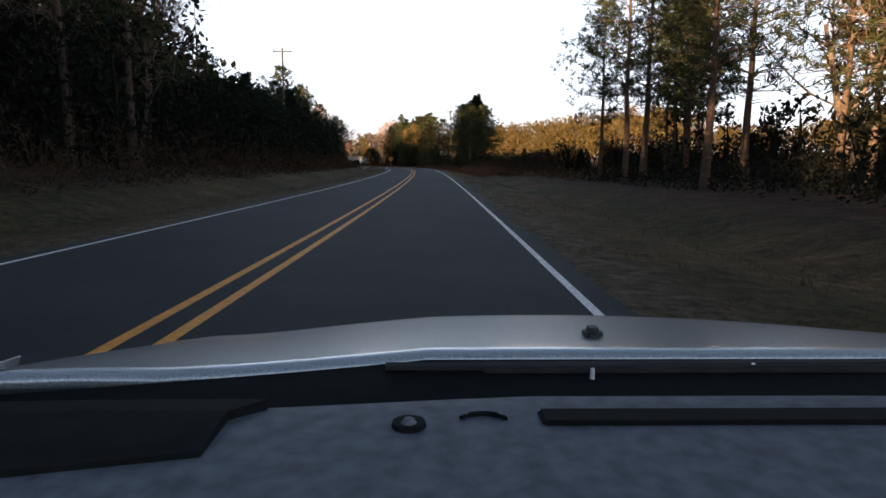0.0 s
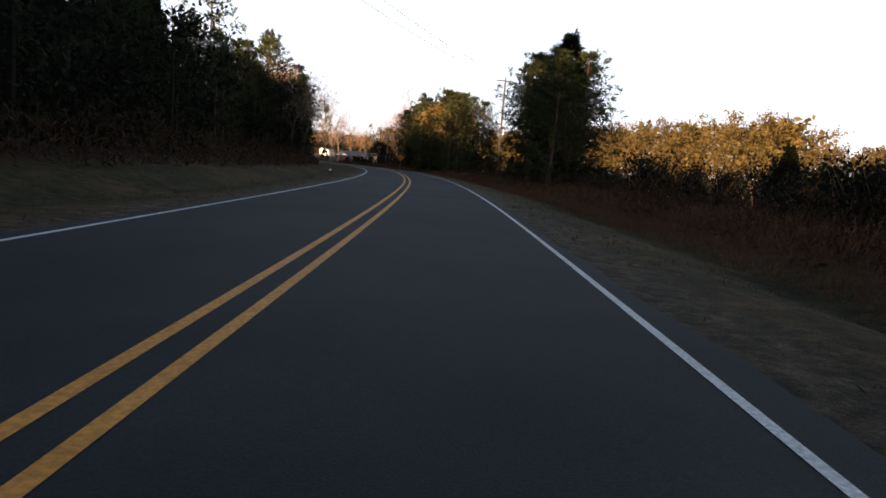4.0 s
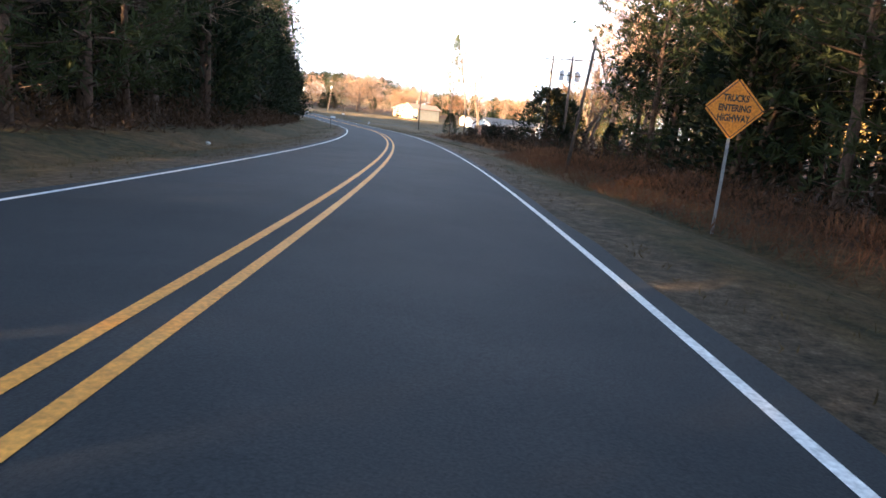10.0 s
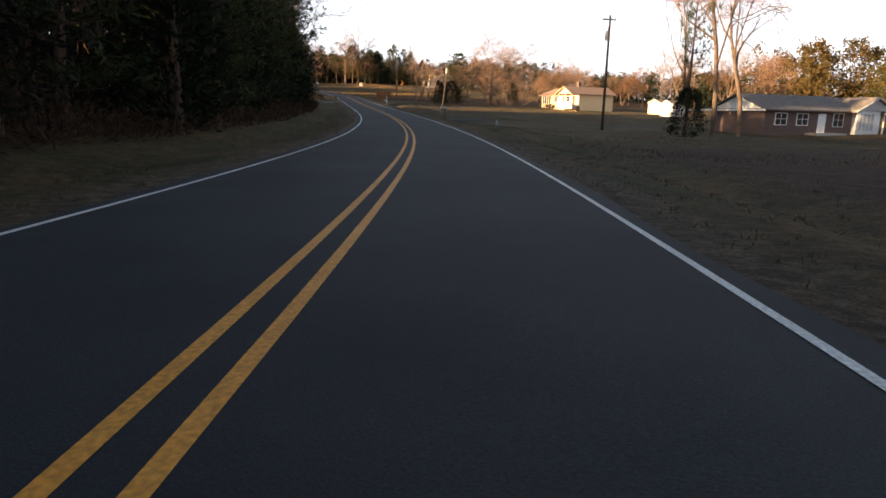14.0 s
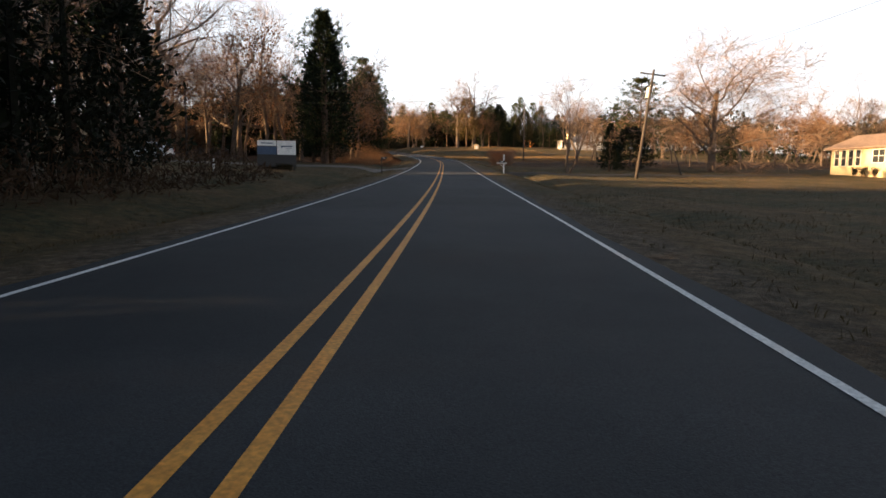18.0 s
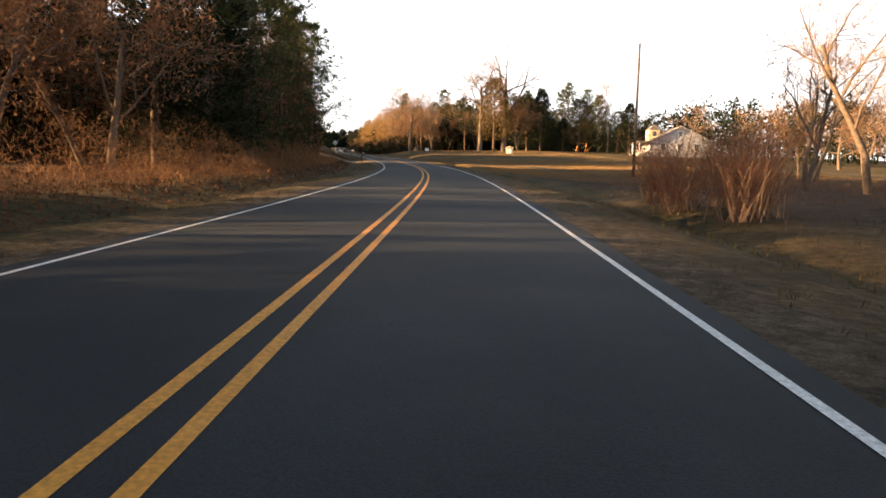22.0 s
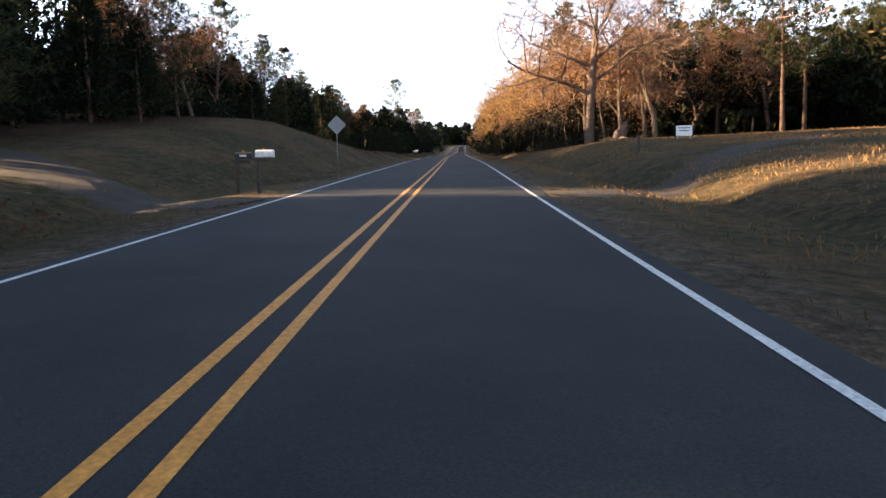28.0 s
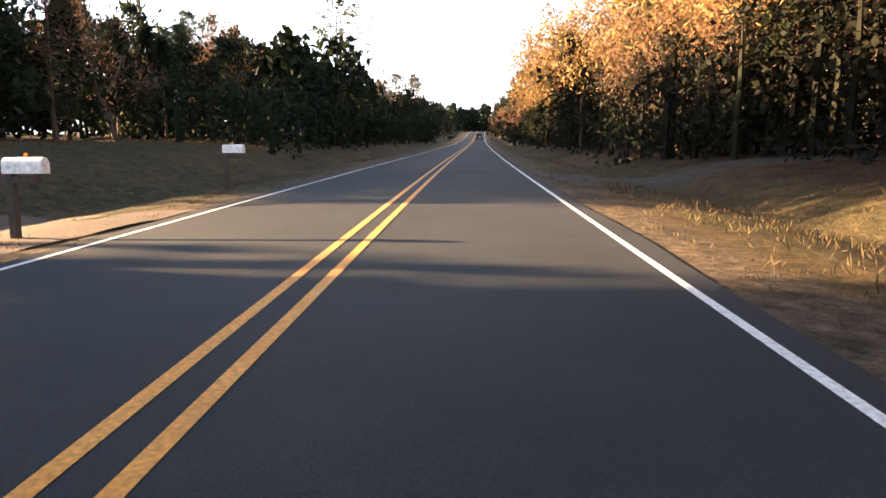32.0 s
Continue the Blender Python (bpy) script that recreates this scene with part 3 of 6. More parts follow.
def pine_meshes(seed, height, bare_part, reach, whorls, per, tufts, blades, size=0.42, wide=0.10):
    """A pine: a tall trunk with stubs, and a ragged crown of needle tufts on limbs."""
    rng = np.random.default_rng(seed)
    T, C = Heap(), Heap()
    lean = rng.normal(0, 0.015, 2)
    n = 9
    axis = [Vector((lean[0] * z * 0.6 + rng.normal(0, 0.04), lean[1] * z * 0.6 + rng.normal(0, 0.04), z)) for z in np.linspace(0, height * 0.97, n)]
    r0 = 0.0125 * height
    T.add(*tube(axis, [r0 * (1.25 if i == 0 else 1) * (1 - 0.9 * i / (n - 1)) + 0.012 for i in range(n)], 7))

    def on_axis(z):
        i = min(int(z / (height * 0.97) * (n - 1)), n - 2)
        return axis[i].lerp(axis[i + 1], z / (height * 0.97) * (n - 1) - i)

    for k in range(int(whorls * 0.35)):
        z = height * rng.uniform(0.25, max(bare_part, 0.3))
        a, l = rng.uniform(0, 6.3), rng.uniform(0.4, 1.4)
        p = on_axis(z)
        T.add(*tube([p, p + Vector((math.cos(a) * l, math.sin(a) * l, rng.uniform(-0.1, 0.3)))], [0.03, 0.008], 3))
    for w in range(whorls):
        u = (w + rng.uniform(0, 0.9)) / whorls
        z = height * (bare_part + (0.985 - bare_part) * u)
        shape = math.sin(min(1.0, (u + 0.22) / 0.6) * math.pi / 2) * (1 - max(0, u - 0.45) / 0.55) ** 0.75
        for k in range(per):
            if rng.random() < 0.14:
                continue
            a = 2 * math.pi * (k + rng.uniform(-0.35, 0.35)) / per + w * 1.3
            l = reach * max(0.16, shape) * rng.uniform(0.6, 1.25)
            rise = rng.uniform(-0.05, 0.35) + u * 0.5
            p = on_axis(z)
            way = Vector((math.cos(a), math.sin(a), rise))
            q1 = p + way * l * 0.55
            q2 = p + way * l + Vector((0, 0, 0.10 * l))
            T.add(*tube([p, q1, q2], [0.035 * (1 - u * 0.6) + 0.008, 0.02, 0.006], 3))
            P, D = [], []
            for j in range(tufts):
                f = rng.uniform(0.35, 1.05)
                c = np.array(p.lerp(q1, f / 0.55) if f < 0.55 else q1.lerp(q2, (f - 0.55) / 0.45))
                c = c + rng.normal(0, 0.16 * l ** 0.5, 3) * (1, 1, 0.6)
                g = np.array(way) * 0.5 + (0, 0, 0.35)
                for b in range(blades):
                    P.append(c)
                    D.append(g + rng.normal(0, 0.75, 3))
            C.leaves(P, D, size, wide, rng)
    return T.mesh("pine_trunk", BARK_PINE, True), C.mesh("pine_crown", NEEDLES)


def bare_meshes(seed, height, spread=0.75, fork=0.35, levels=4, kids=(6, 5, 4, 4), thick=0.028, droop=0.0, lean=0.0, twigs=5, hue=None, sway=0.13):
    """A leafless tree: a trunk that forks into limbs and branches, and a haze of twigs."""
    rng = np.random.default_rng(seed)
    T, L, W = Heap(), Heap(), Heap()
    ends = []

    def grow(p, way, length, r, level):
        n = 4 if level < 2 else 3
        path, rad = [p], [r]
        d = way.copy()
        for i in range(n):
            d = (d + Vector(rng.normal(0, (0.13 if level else sway) + 0.05 * level, 3)) + Vector((0, 0, 0.06 - droop * (level > 1)))).normalized()
            path.append(path[-1] + d * length / n)
            rad.append(r * (1 - 0.62 * (i + 1) / n))
        (T if level == 0 else L).add(*tube(path, rad, 8 if level == 0 else (5 if level == 1 else 3)))
        if level >= levels:
            ends.append((path, d))
            return
        m = kids[level]
        for k in range(m):
            f = (fork + (1 - fork) * (k + rng.uniform(0.1, 0.9)) / m) if level == 0 else rng.uniform(0.25, 1.0)
            i = min(int(f * n), n - 1)
            q = path[i].lerp(path[i + 1], f * n - i)
            a = rng.uniform(0, 2 * math.pi) if level else 2 * math.pi * (k * 0.62 + rng.uniform(-0.1, 0.1))
            u = d.orthogonal().normalized()
            out = (Matrix.Rotation(a, 3, d) @ u)
            w = (d * rng.uniform(0.45, 0.95) + out * spread * rng.uniform(0.7, 1.3)).normalized()
            grow(q, w, length * rng.uniform(0.48, 0.72) * (1.1 - 0.35 * f if level == 0 else 1), rad[i] * rng.uniform(0.42, 0.6), level + 1)
        ends.append((path[-2:], d))

    grow(Vector((0, 0, 0)), Vector((lean, 0, 1)).normalized(), height * 0.62, height * thick, 0)
    P, D = [], []
    for path, d in ends:
        for k in range(twigs):
            i = rng.integers(0, len(path) - 1)
            P.append(path[i].lerp(path[i + 1], rng.random()))
            D.append(np.array(d) + rng.normal(0, 0.55, 3))
    W.leaves(P, D, height * 0.075, 0.028, rng)
    return T.mesh("bare_trunk", BARK_GREY, True), L.mesh("bare_limbs", BARK_GREY), W.mesh("bare_twigs", hue or TWIG)


def cedar_meshes(seed, height, reach, count, size=0.45, wide=0.2, low=0.05, power=0.8, material=None, ragged=0.16):
    """A dense evergreen: a short trunk and a pointed crown of sprays."""
    rng = np.random.default_rng(seed)
    T, C = Heap(), Heap()
    T.add(*tube([(0, 0, 0), (0, 0, height * 0.5), (0.05, 0, height * 0.93)], [0.02 * height, 0.012 * height, 0.01], 6))
    u = rng.random(count) ** 0.8
    z = height * (low + (1 - low) * u)
    a = rng.uniform(0, 2 * math.pi, count)
    lobes = 1 + ragged * np.sin(a * 3 + z * 1.7 + seed) + ragged * np.sin(a * 5 - z * 2.3) + ragged * 1.2 * np.sin(z * 6.0 + a * 2)
    prof = reach * np.minimum(1, (u + 0.1) / 0.22) * np.maximum(0.03, 1 - u) ** power * lobes
    f = np.sqrt(rng.uniform(0.3, 1.0, count))
    r = prof * f
    P = np.stack([r * np.cos(a), r * np.sin(a), z + rng.normal(0, 0.15, count)], 1)
    D = np.stack([np.cos(a), np.sin(a), rng.uniform(-0.1, 1.1, count)], 1) + rng.normal(0, 0.4, (count, 3))
    C.leaves(P, D, size, wide, rng)
    return T.mesh("cedar_trunk", BARK_PINE, True), C.mesh("cedar_crown", material or CEDAR)


def brush_meshes(seed, height, reach, stems, leaves, leaf_material, size=0.2, wide=0.08):
    """A thicket bush: many thin stems and clumps of leaves."""
    rng = np.random.default_rng(seed)
    T, C = Heap(), Heap()
    P, D = [], []
    for k in range(stems):
        a, l = rng.uniform(0, 6.3), rng.uniform(0.5, 1.1)
        b = Vector((rng.normal(0, 0.2 * reach), rng.normal(0, 0.2 * reach), 0))
        tip = b + Vector((math.cos(a) * reach * l * 0.8, math.sin(a) * reach * l * 0.8, height * rng.uniform(0.55, 1.0)))
        mid = b.lerp(tip, 0.5) + Vector((0, 0, height * 0.12))
        T.add(*tube([b, mid, tip], [0.03, 0.018, 0.006], 3))
        for j in range(leaves // stems):
            f = rng.uniform(0.2, 1.05)
            c = b.lerp(mid, f * 2) if f < 0.5 else mid.lerp(tip, f * 2 - 1)
            P.append(np.array(c) + rng.normal(0, 0.12 * reach, 3))
            D.append(rng.normal(0, 1, 3) + (0, 0, 0.5))
    C.leaves(P, D, size, wide, rng)
    return T.mesh("bush_stems", TWIG), C.mesh("bush_leaves", leaf_material)


KINDS = {}


def kind_of(key, name, label, category, meshes, parts):
    KINDS.setdefault(key, []).append((name, label, category, meshes, parts))


PINE_LABEL = "tall loblolly pine with bare lower trunk and dark green needles"
for i in range(4):
    kind_of("pine", "pine_tree", PINE_LABEL, "tree", pine_meshes(10 + i, 16.0, 0.36, 3.2, 15, 5, 6, 5, 0.52, 0.15), ("trunk", "crown"))
for i in range(3):
    kind_of("pine_near", "pine_tree", PINE_LABEL, "tree", pine_meshes(20 + i, 15.0, 0.30, 3.4, 17, 6, 8, 10, 0.38, 0.055), ("trunk", "crown"))
for i in range(3):
    kind_of("pine_full", "pine_tree", "bushy pine with a broad crown of olive needles", "tree", pine_meshes(30 + i, 14.0, 0.07, 3.7, 21, 6, 7, 9, 0.40, 0.068), ("trunk", "crown"))
for i in range(4):
    kind_of("bare", "bare_tree", "leafless hardwood tree with grey bark and thin twigs", "tree", bare_meshes(40 + i, 15.0, 0.6, 0.35, 3, (6, 5, 4), 0.016, twigs=8), ("trunk", "branchwork", "spray"))
for i in range(2):
    kind_of("oak", "oak_tree", "big leafless oak with spreading grey limbs", "tree", bare_meshes(50 + i, 17.0, 1.0, 0.30, 4, (8, 5, 4, 3), 0.026, twigs=5), ("trunk", "branchwork", "spray"))
kind_of("pecan", "pecan_tree", "big leafless pecan tree with wide limbs", "tree", bare_meshes(57, 16.0, 0.85, 0.14, 4, (12, 6, 4, 3), 0.020, twigs=8, sway=0.03), ("trunk", "branchwork", "spray"))
kind_of("great_oak", "oak_tree", "great leafless oak with long low limbs", "tree", bare_meshes(58, 17.0, 1.2, 0.34, 4, (10, 6, 4, 3), 0.0185, twigs=6, sway=0.03), ("trunk", "branchwork", "spray"))
for i in range(2):
    kind_of("brown_tree", "beech_tree", "hardwood tree still holding coppery dead leaves", "tree", None, None)
for i in range(3):
    kind_of("cedar", "cedar_tree", "dark green red cedar, dense and pointed", "tree", cedar_meshes(60 + i, 9.0, 2.5, 2400, 0.44, 0.22, ragged=0.2), ("trunk", "crown"))
for i in range(2):
    kind_of("tall_cedar", "cedar_tree", "tall dark red cedar, dense to the ground", "tree", cedar_meshes(66 + i, 15.0, 3.1, 6500, 0.42, 0.14, ragged=0.2, power=0.7), ("trunk", "crown"))
for i in range(2):
    kind_of("thicket", "thicket_bush", "dark tangled evergreen thicket bush", "bush", brush_meshes(70 + i, 3.2, 1.8, 20, 1400, PRIVET, 0.24, 0.12), ("stem_tangle", "foliage"))
for i in range(2):
    kind_of("red_bush", "deciduous_bush", "leafless bush with dense reddish-brown twigs", "bush", brush_meshes(80 + i, 3.6, 2.2, 60, 2600, RUST, 0.42, 0.016), ("stem_tangle", "foliage"))
for i in range(2):
    kind_of("holly", "evergreen_tree", "broad dark evergreen", "tree", cedar_meshes(86 + i, 6.5, 3.6, 5200, 0.30, 0.14, low=0.02, power=0.42, material=CEDAR, ragged=0.12), ("trunk", "crown"))
for i in range(2):
    kind_of("yard_oak", "oak_tree", "very tall leafless oak with heavy limbs", "tree", bare_meshes(110 + i, 17.0, 0.85, 0.40, 3, (9, 6, 5), 0.025, twigs=4, sway=0.03), ("trunk", "branchwork", "spray"))
kind_of("yard_pine", "pine_tree", "dense round-topped pine with warm olive needles", "tree", cedar_meshes(120, 18.0, 5.0, 9000, 0.46, 0.15, low=0.16, power=0.42, material=OLIVE, ragged=0.17), ("trunk", "crown"))
kind_of("yard_cedar", "cedar_tree", "broad dark cedar with ragged boughs", "tree", cedar_meshes(121, 16.0, 4.6, 8500, 0.46, 0.15, low=0.04, power=0.62, material=CEDAR, ragged=0.24), ("trunk", "crown"))
KINDS["brown_tree"] = []
for i in range(3):
    t, l, w = bare_meshes(90 + i, 13.0, 0.8, 0.25, 3, (7, 5, 4), 0.018, twigs=5)
    rng = np.random.default_rng(190 + i)
    h = Heap()
    vs = np.array([v.co for v in l.vertices])
    pick = vs[rng.integers(0, len(vs), 2200)] + rng.normal(0, 0.35, (2200, 3))
    pick = pick[pick[:, 2] > 2.0]
    h.leaves(pick, rng.normal(0, 1, (len(pick), 3)), 0.30, 0.12, rng)
    kind_of("brown_tree", "beech_tree", "hardwood tree with a haze of coppery dead leaves and twigs", "tree", (t, l, w, h.mesh("dead_leaves", BROWN_LEAF)), ("trunk", "branchwork", "spray", "crown"))

_pick = random.Random(11)
TOPS = {}


def plant(key, s, lat, scale=1.0, which=None, tall=None, turn=None, dz=0.0, stretch=1.0, group="", label="", lean=0.0, wide=1.0):
    name, text, category, meshes, parts = KINDS[key][which if which is not None else _pick.randrange(len(KINDS[key]))]
    if tall:
        top = TOPS.setdefault(meshes[0].name, max(v.co.z for me in meshes for v in me.vertices))
        scale, stretch = tall / top, 1.0
    ob = new(name)
    ob.empty_display_size = 0.3
    turn = _pick.uniform(0, 360) if turn is None else turn
    p = spot(s, lat, dz - 0.08)
    ob.matrix_basis = Matrix.Translation(p) @ Matrix.Rotation(radians(lean), 4, "Y") @ Matrix.Rotation(radians(turn), 4, "Z") @ Matrix.Diagonal((scale * wide, scale * wide, scale * stretch, 1))
    tagged(ob, label or text, category, group)
    for me, n in zip(meshes, parts):
        c = new(n, me)
        c.parent = ob
    return ob


def woods(mix, s0, s1, lat0, lat1, count, seed, lo=0.8, hi=1.2, group="", keep=None):
    """Plants scattered over a stretch of ground: mix is a list of kinds with weights."""
    rng = random.Random(seed)
    keys, weights = zip(*mix)
    for k in range(count):
        s = s0 + (s1 - s0) * (k + rng.random()) / count
        lat = rng.uniform(lat0, lat1)
        key = rng.choices(keys, weights)[0]
        if keep and not keep(s, lat):
            continue
        plant(key, s, lat, rng.uniform(lo, hi), group=group, stretch=rng.uniform(0.9, 1.15))


def undergrowth(name, s0, s1, lat0, lat1, top0, top1, count, material, seed, size, wide, label, upright=0.4, clump=5.0, gap=0.35):
    """Leaves of a thicket too many to count, in uneven clumps over a stretch."""
    rng = np.random.default_rng(seed)
    s = rng.uniform(s0, s1, count)
    lat = rng.uniform(min(lat0, lat1), max(lat0, lat1), count)
    u = np.abs(lat - lat0) / max(abs(lat1 - lat0), 0.1)
    wave = np.array([noise.noise((a / clump, b / clump, seed * 1.7)) for a, b in zip(s, lat)])
    top = (top0 + (top1 - top0) * u) * (0.72 + gap * 2.2 * wave)
    z = rng.random(count) ** 0.8 * np.maximum(top, 0.15)
    th, x, y, rz = road_at(s)
    P = np.stack([x + lat * np.cos(th), y + lat * np.sin(th), rz + land(s, lat) + z], 1)
    D = rng.normal(0, 1, (count, 3)) * (1, 1, 1 - upright * 0.5) + (0, 0, upright * 2)
    h = Heap()
    h.leaves(P, D, size, wide, rng)
    tagged(put(name, h.mesh(name, material)), label, "undergrowth", kind="stuff")


def tall_mass(name, s0, s1, lat0, lat1, low, top, count, material, seed, size, wide, label, room=22.0, girth=2.9, skirt=0.12, stems=True):
    """The far body of a wood: leaves heaped into many crowns of uneven height."""
    rng = np.random.default_rng(seed)
    n = max(4, int((s1 - s0) * abs(lat1 - lat0) / room))
    cs = rng.uniform(s0, s1, n)
    cl = rng.uniform(min(lat0, lat1), max(lat0, lat1), n)
    ch = rng.uniform(0.72, 1.0, n) * top
    lumps = 15
    cu = rng.random((n, lumps)) ** 0.85
    ca = rng.uniform(0, 2 * math.pi, (n, lumps))
    cr = rng.random((n, lumps)) ** 0.33

    def envelope(u):
        return girth * np.sin(np.clip(u * (1.03 - skirt) + skirt, 0, 1) * math.pi) ** 0.7 + 0.25

    k = rng.integers(0, n, count)
    loose = rng.random(count) < 0.3
    j = rng.integers(0, lumps, count)
    u = np.where(loose, rng.random(count) ** 0.85, cu[k, j])
    a = np.where(loose, rng.uniform(0, 2 * math.pi, count), ca[k, j])
    r = np.where(loose, rng.random(count) ** 0.33, cr[k, j]) * envelope(u)
    puff = np.where(loose, 0.0, 0.19 * girth)[:, None] * rng.normal(0, 1, (count, 3)) * (1, 1, 0.7)
    s, lat = cs[k] + r * np.cos(a) + puff[:, 0], cl[k] + r * np.sin(a) + puff[:, 1]
    z = np.maximum(low + (ch[k] - low) * u + puff[:, 2], 0.05)
    th, x, y, rz = road_at(s)
    P = np.stack([x + lat * np.cos(th), y + lat * np.sin(th), rz + land(s, lat) + z], 1)
    D = rng.normal(0, 1, (count, 3)) + (0, 0, 0.5)
    h = Heap()
    h.leaves(P, D, size, wide, rng)
    for i in range(n if stems else 0):
        p = spot(cs[i], cl[i], -0.1)
        h.add(*tube([p, p + Vector((0.1, 0, ch[i] * 0.55)), p + Vector((0, 0.1, ch[i] * 0.95))], [0.16, 0.11, 0.02], 4))
    tagged(put(name, h.mesh(name, material)), label, "woods", kind="stuff")


# ---- poles, signs, mailboxes ----
def utility_pole(s, lat, height, turn=None, lean=0.0, arms=1, transformer=0, arm_len=2.2, label="", r=0.15):
    e = base("utility_pole", spot(s, lat, -0.1), heading(s) if turn is None else turn, label or "weathered wooden utility pole with crossarm and insulators", "utility pole", "utility poles")
    e.matrix_basis = e.matrix_basis @ Matrix.Rotation(radians(lean), 4, "Y")
    part("pole", rod((0, 0, 0), (0, 0, height), r, r * 0.65, 12), POLE_WOOD, e, smooth=True)
    for a in range(arms):
        z = height - 0.45 - a * 1.5
        arm = part("crossarm", box(arm_len, 0.10, 0.12, (0, 0.14, z), 0.01), POLE_WOOD, e)
        for x in (-0.46, -0.2, 0.2, 0.46):
            b = rod((x * arm_len, 0.14, z + 0.12), (x * arm_len, 0.14, z + 0.22), 0.015, 0.015, 6)
            rod((x * arm_len, 0.14, z + 0.2), (x * arm_len, 0.14, z + 0.34), 0.05, 0.035, 8, b)
            part("insulator", b, GREY_PAINT, arm)
    for k in range(transformer):
        x = (k - (transformer - 1) / 2) * 0.8
        z = height - 2.4
        b = rod((x, 0.35, z), (x, 0.35, z + 0.85), 0.25, 0.25, 16)
        rod((x, 0.35, z + 0.85), (x, 0.35, z + 0.95), 0.25, 0.12, 16, b)
        rod((x, 0.35, z + 0.95), (x, 0.35, z + 1.15), 0.05, 0.03, 8, b)
        part("transformer", b, GREY_PAINT, e, "grey steel transformer can")
    return e


def wire(a, b, sag, radius=0.012):
    n = 14
    path = []
    for i in range(n + 1):
        u = i / n
        p = Vector(a).lerp(Vector(b), u)
        p.z -= sag * 4 * u * (1 - u)
        path.append(p)
    V, F = tube(path, [radius] * (n + 1), 3)
    return tagged(put("power_line", mesh_of("power_line", V, F, BLACK)), "thin black overhead power line between poles", "cable", "power lines")


def mailbox(s, lat, style="post", turn=None, material=None, label="", h=1.05, numbered=True):
    e = base("mailbox", spot(s, lat, -0.05), heading(s) if turn is None else turn, label or "metal mailbox on a wooden post beside the road", "mailbox", "mailboxes")
    out = 1 if lat < 0 else -1
    wood = WHITE if style == "cross" else POLE_WOOD
    if style == "cross":
        part("post", box(0.11, 0.11, 1.75, (0, 0, 0), 0.01), wood, e, "white painted post")
        part("arm", box(0.95, 0.09, 0.09, (out * 0.2, 0, 0.92), 0.01), wood, e)
        part("brace", rod((out * 0.04, 0, 0.6), (out * 0.38, 0, 0.93), 0.035, 0.035, 6), wood, e)
    else:
        part("post", box(0.10, 0.10, h, (0, 0, 0), 0.01), wood, e)
        part("arm", box(0.5, 0.09, 0.09, (out * 0.12, 0, h - 0.12), 0.01), wood, e)
    z = 1.0 if style == "cross" else h
    w, d = 0.085, 0.25
    arch = [(-w, 0)] + [(-w * math.cos(a), 0.12 + w * math.sin(a)) for a in np.linspace(0, math.pi, 9)] + [(w, 0)]
    bm = prism(arch, -d, d)
    body = part("box", bm, material or GREY_PAINT, e, m=Matrix.Translation((out * 0.2, 0, z)) @ Matrix.Rotation(radians(90), 4, "Z"))
    part("door", prism([(x * 0.95, y * 0.97 + 0.003) for x, y in arch], -d - 0.012, -d - 0.002), material or GREY_PAINT, body)
    part("flag", box(0.006, 0.05, 0.16, (w + 0.006, 0.05, 0.1)), SIGN_YELLOW, body, "small raised flag")
    if numbered:
        part("plate", box(0.004, 0.20, 0.05, (-w - 0.004, 0, 0.07)), WHITE, body, "pale number plate")
    return e


def diamond_sign(s, lat, side, centre, turn, face, back, words=(), label="", post_front=False):
    e = base("road_sign", spot(s, lat, -0.1), turn, label, "road sign", "road signs")
    h = centre - 0.0
    part("post", box(0.055, 0.04, h + side * 0.55, (0, 0.045 if not post_front else -0.045, 0)), GALV, e, "galvanised steel channel post")
    bm = box(side, 0.006, side, (0, 0, -side / 2), 0.0)
    bmesh.ops.bevel(bm, geom=[ed for ed in bm.edges if abs(ed.verts[0].co.y - ed.verts[1].co.y) > 0.003], offset=0.05, segments=4, affect="EDGES")
    m = Matrix.Translation((0, 0, h)) @ Matrix.Rotation(radians(45), 4, "Y")
    plate = part("panel", bm, face, e, m=m)
    if words:
        k = side / 2 - 0.045
        for rx, rz, sx, sz in ((0, k, 2 * k, 0.02), (0, -k, 2 * k, 0.02), (k, 0, 0.02, 2 * k), (-k, 0, 0.02, 2 * k)):
            part("border", box(sx, 0.003, sz, (rx, -0.0055, rz - sz / 2)), BLACK, plate, "black border line")
        for i, w in enumerate(words):
            letters(w, 0.19, BLACK, e, Matrix.Translation((0, -0.008, h + 0.21 - 0.20 * i)) @ Matrix.Rotation(radians(90), 4, "X") @ Matrix.Diagonal((0.74, 1, 1, 1)))
    for dz in (-0.25, 0.25):
        part("bolt", rod((0, -0.012, h + dz), (0, 0.07, h + dz), 0.012, 0.012, 6), GALV, e)
    return e


def notice(s, lat, w, hgt, up, turn, material, label, bars=0, bar_material=None):
    e = base("notice_sign", spot(s, lat, -0.05), turn, label, "sign")
    for x in (-w * 0.4, w * 0.4):
        part("stake", box(0.04, 0.03, up + hgt * 0.6, (x, 0.03, 0)), GREY_PAINT, e)
    board = part("panel", box(w, 0.02, hgt, (0, 0, up), 0.004), material, e)
    for i in range(bars):
        ww = w * (0.75 - 0.15 * (i % 2))
        part("text_bar", box(ww, 0.004, hgt * 0.10, (0, -0.013, up + hgt * (0.72 - 0.27 * i))), bar_material or NAVY, board)
    return e


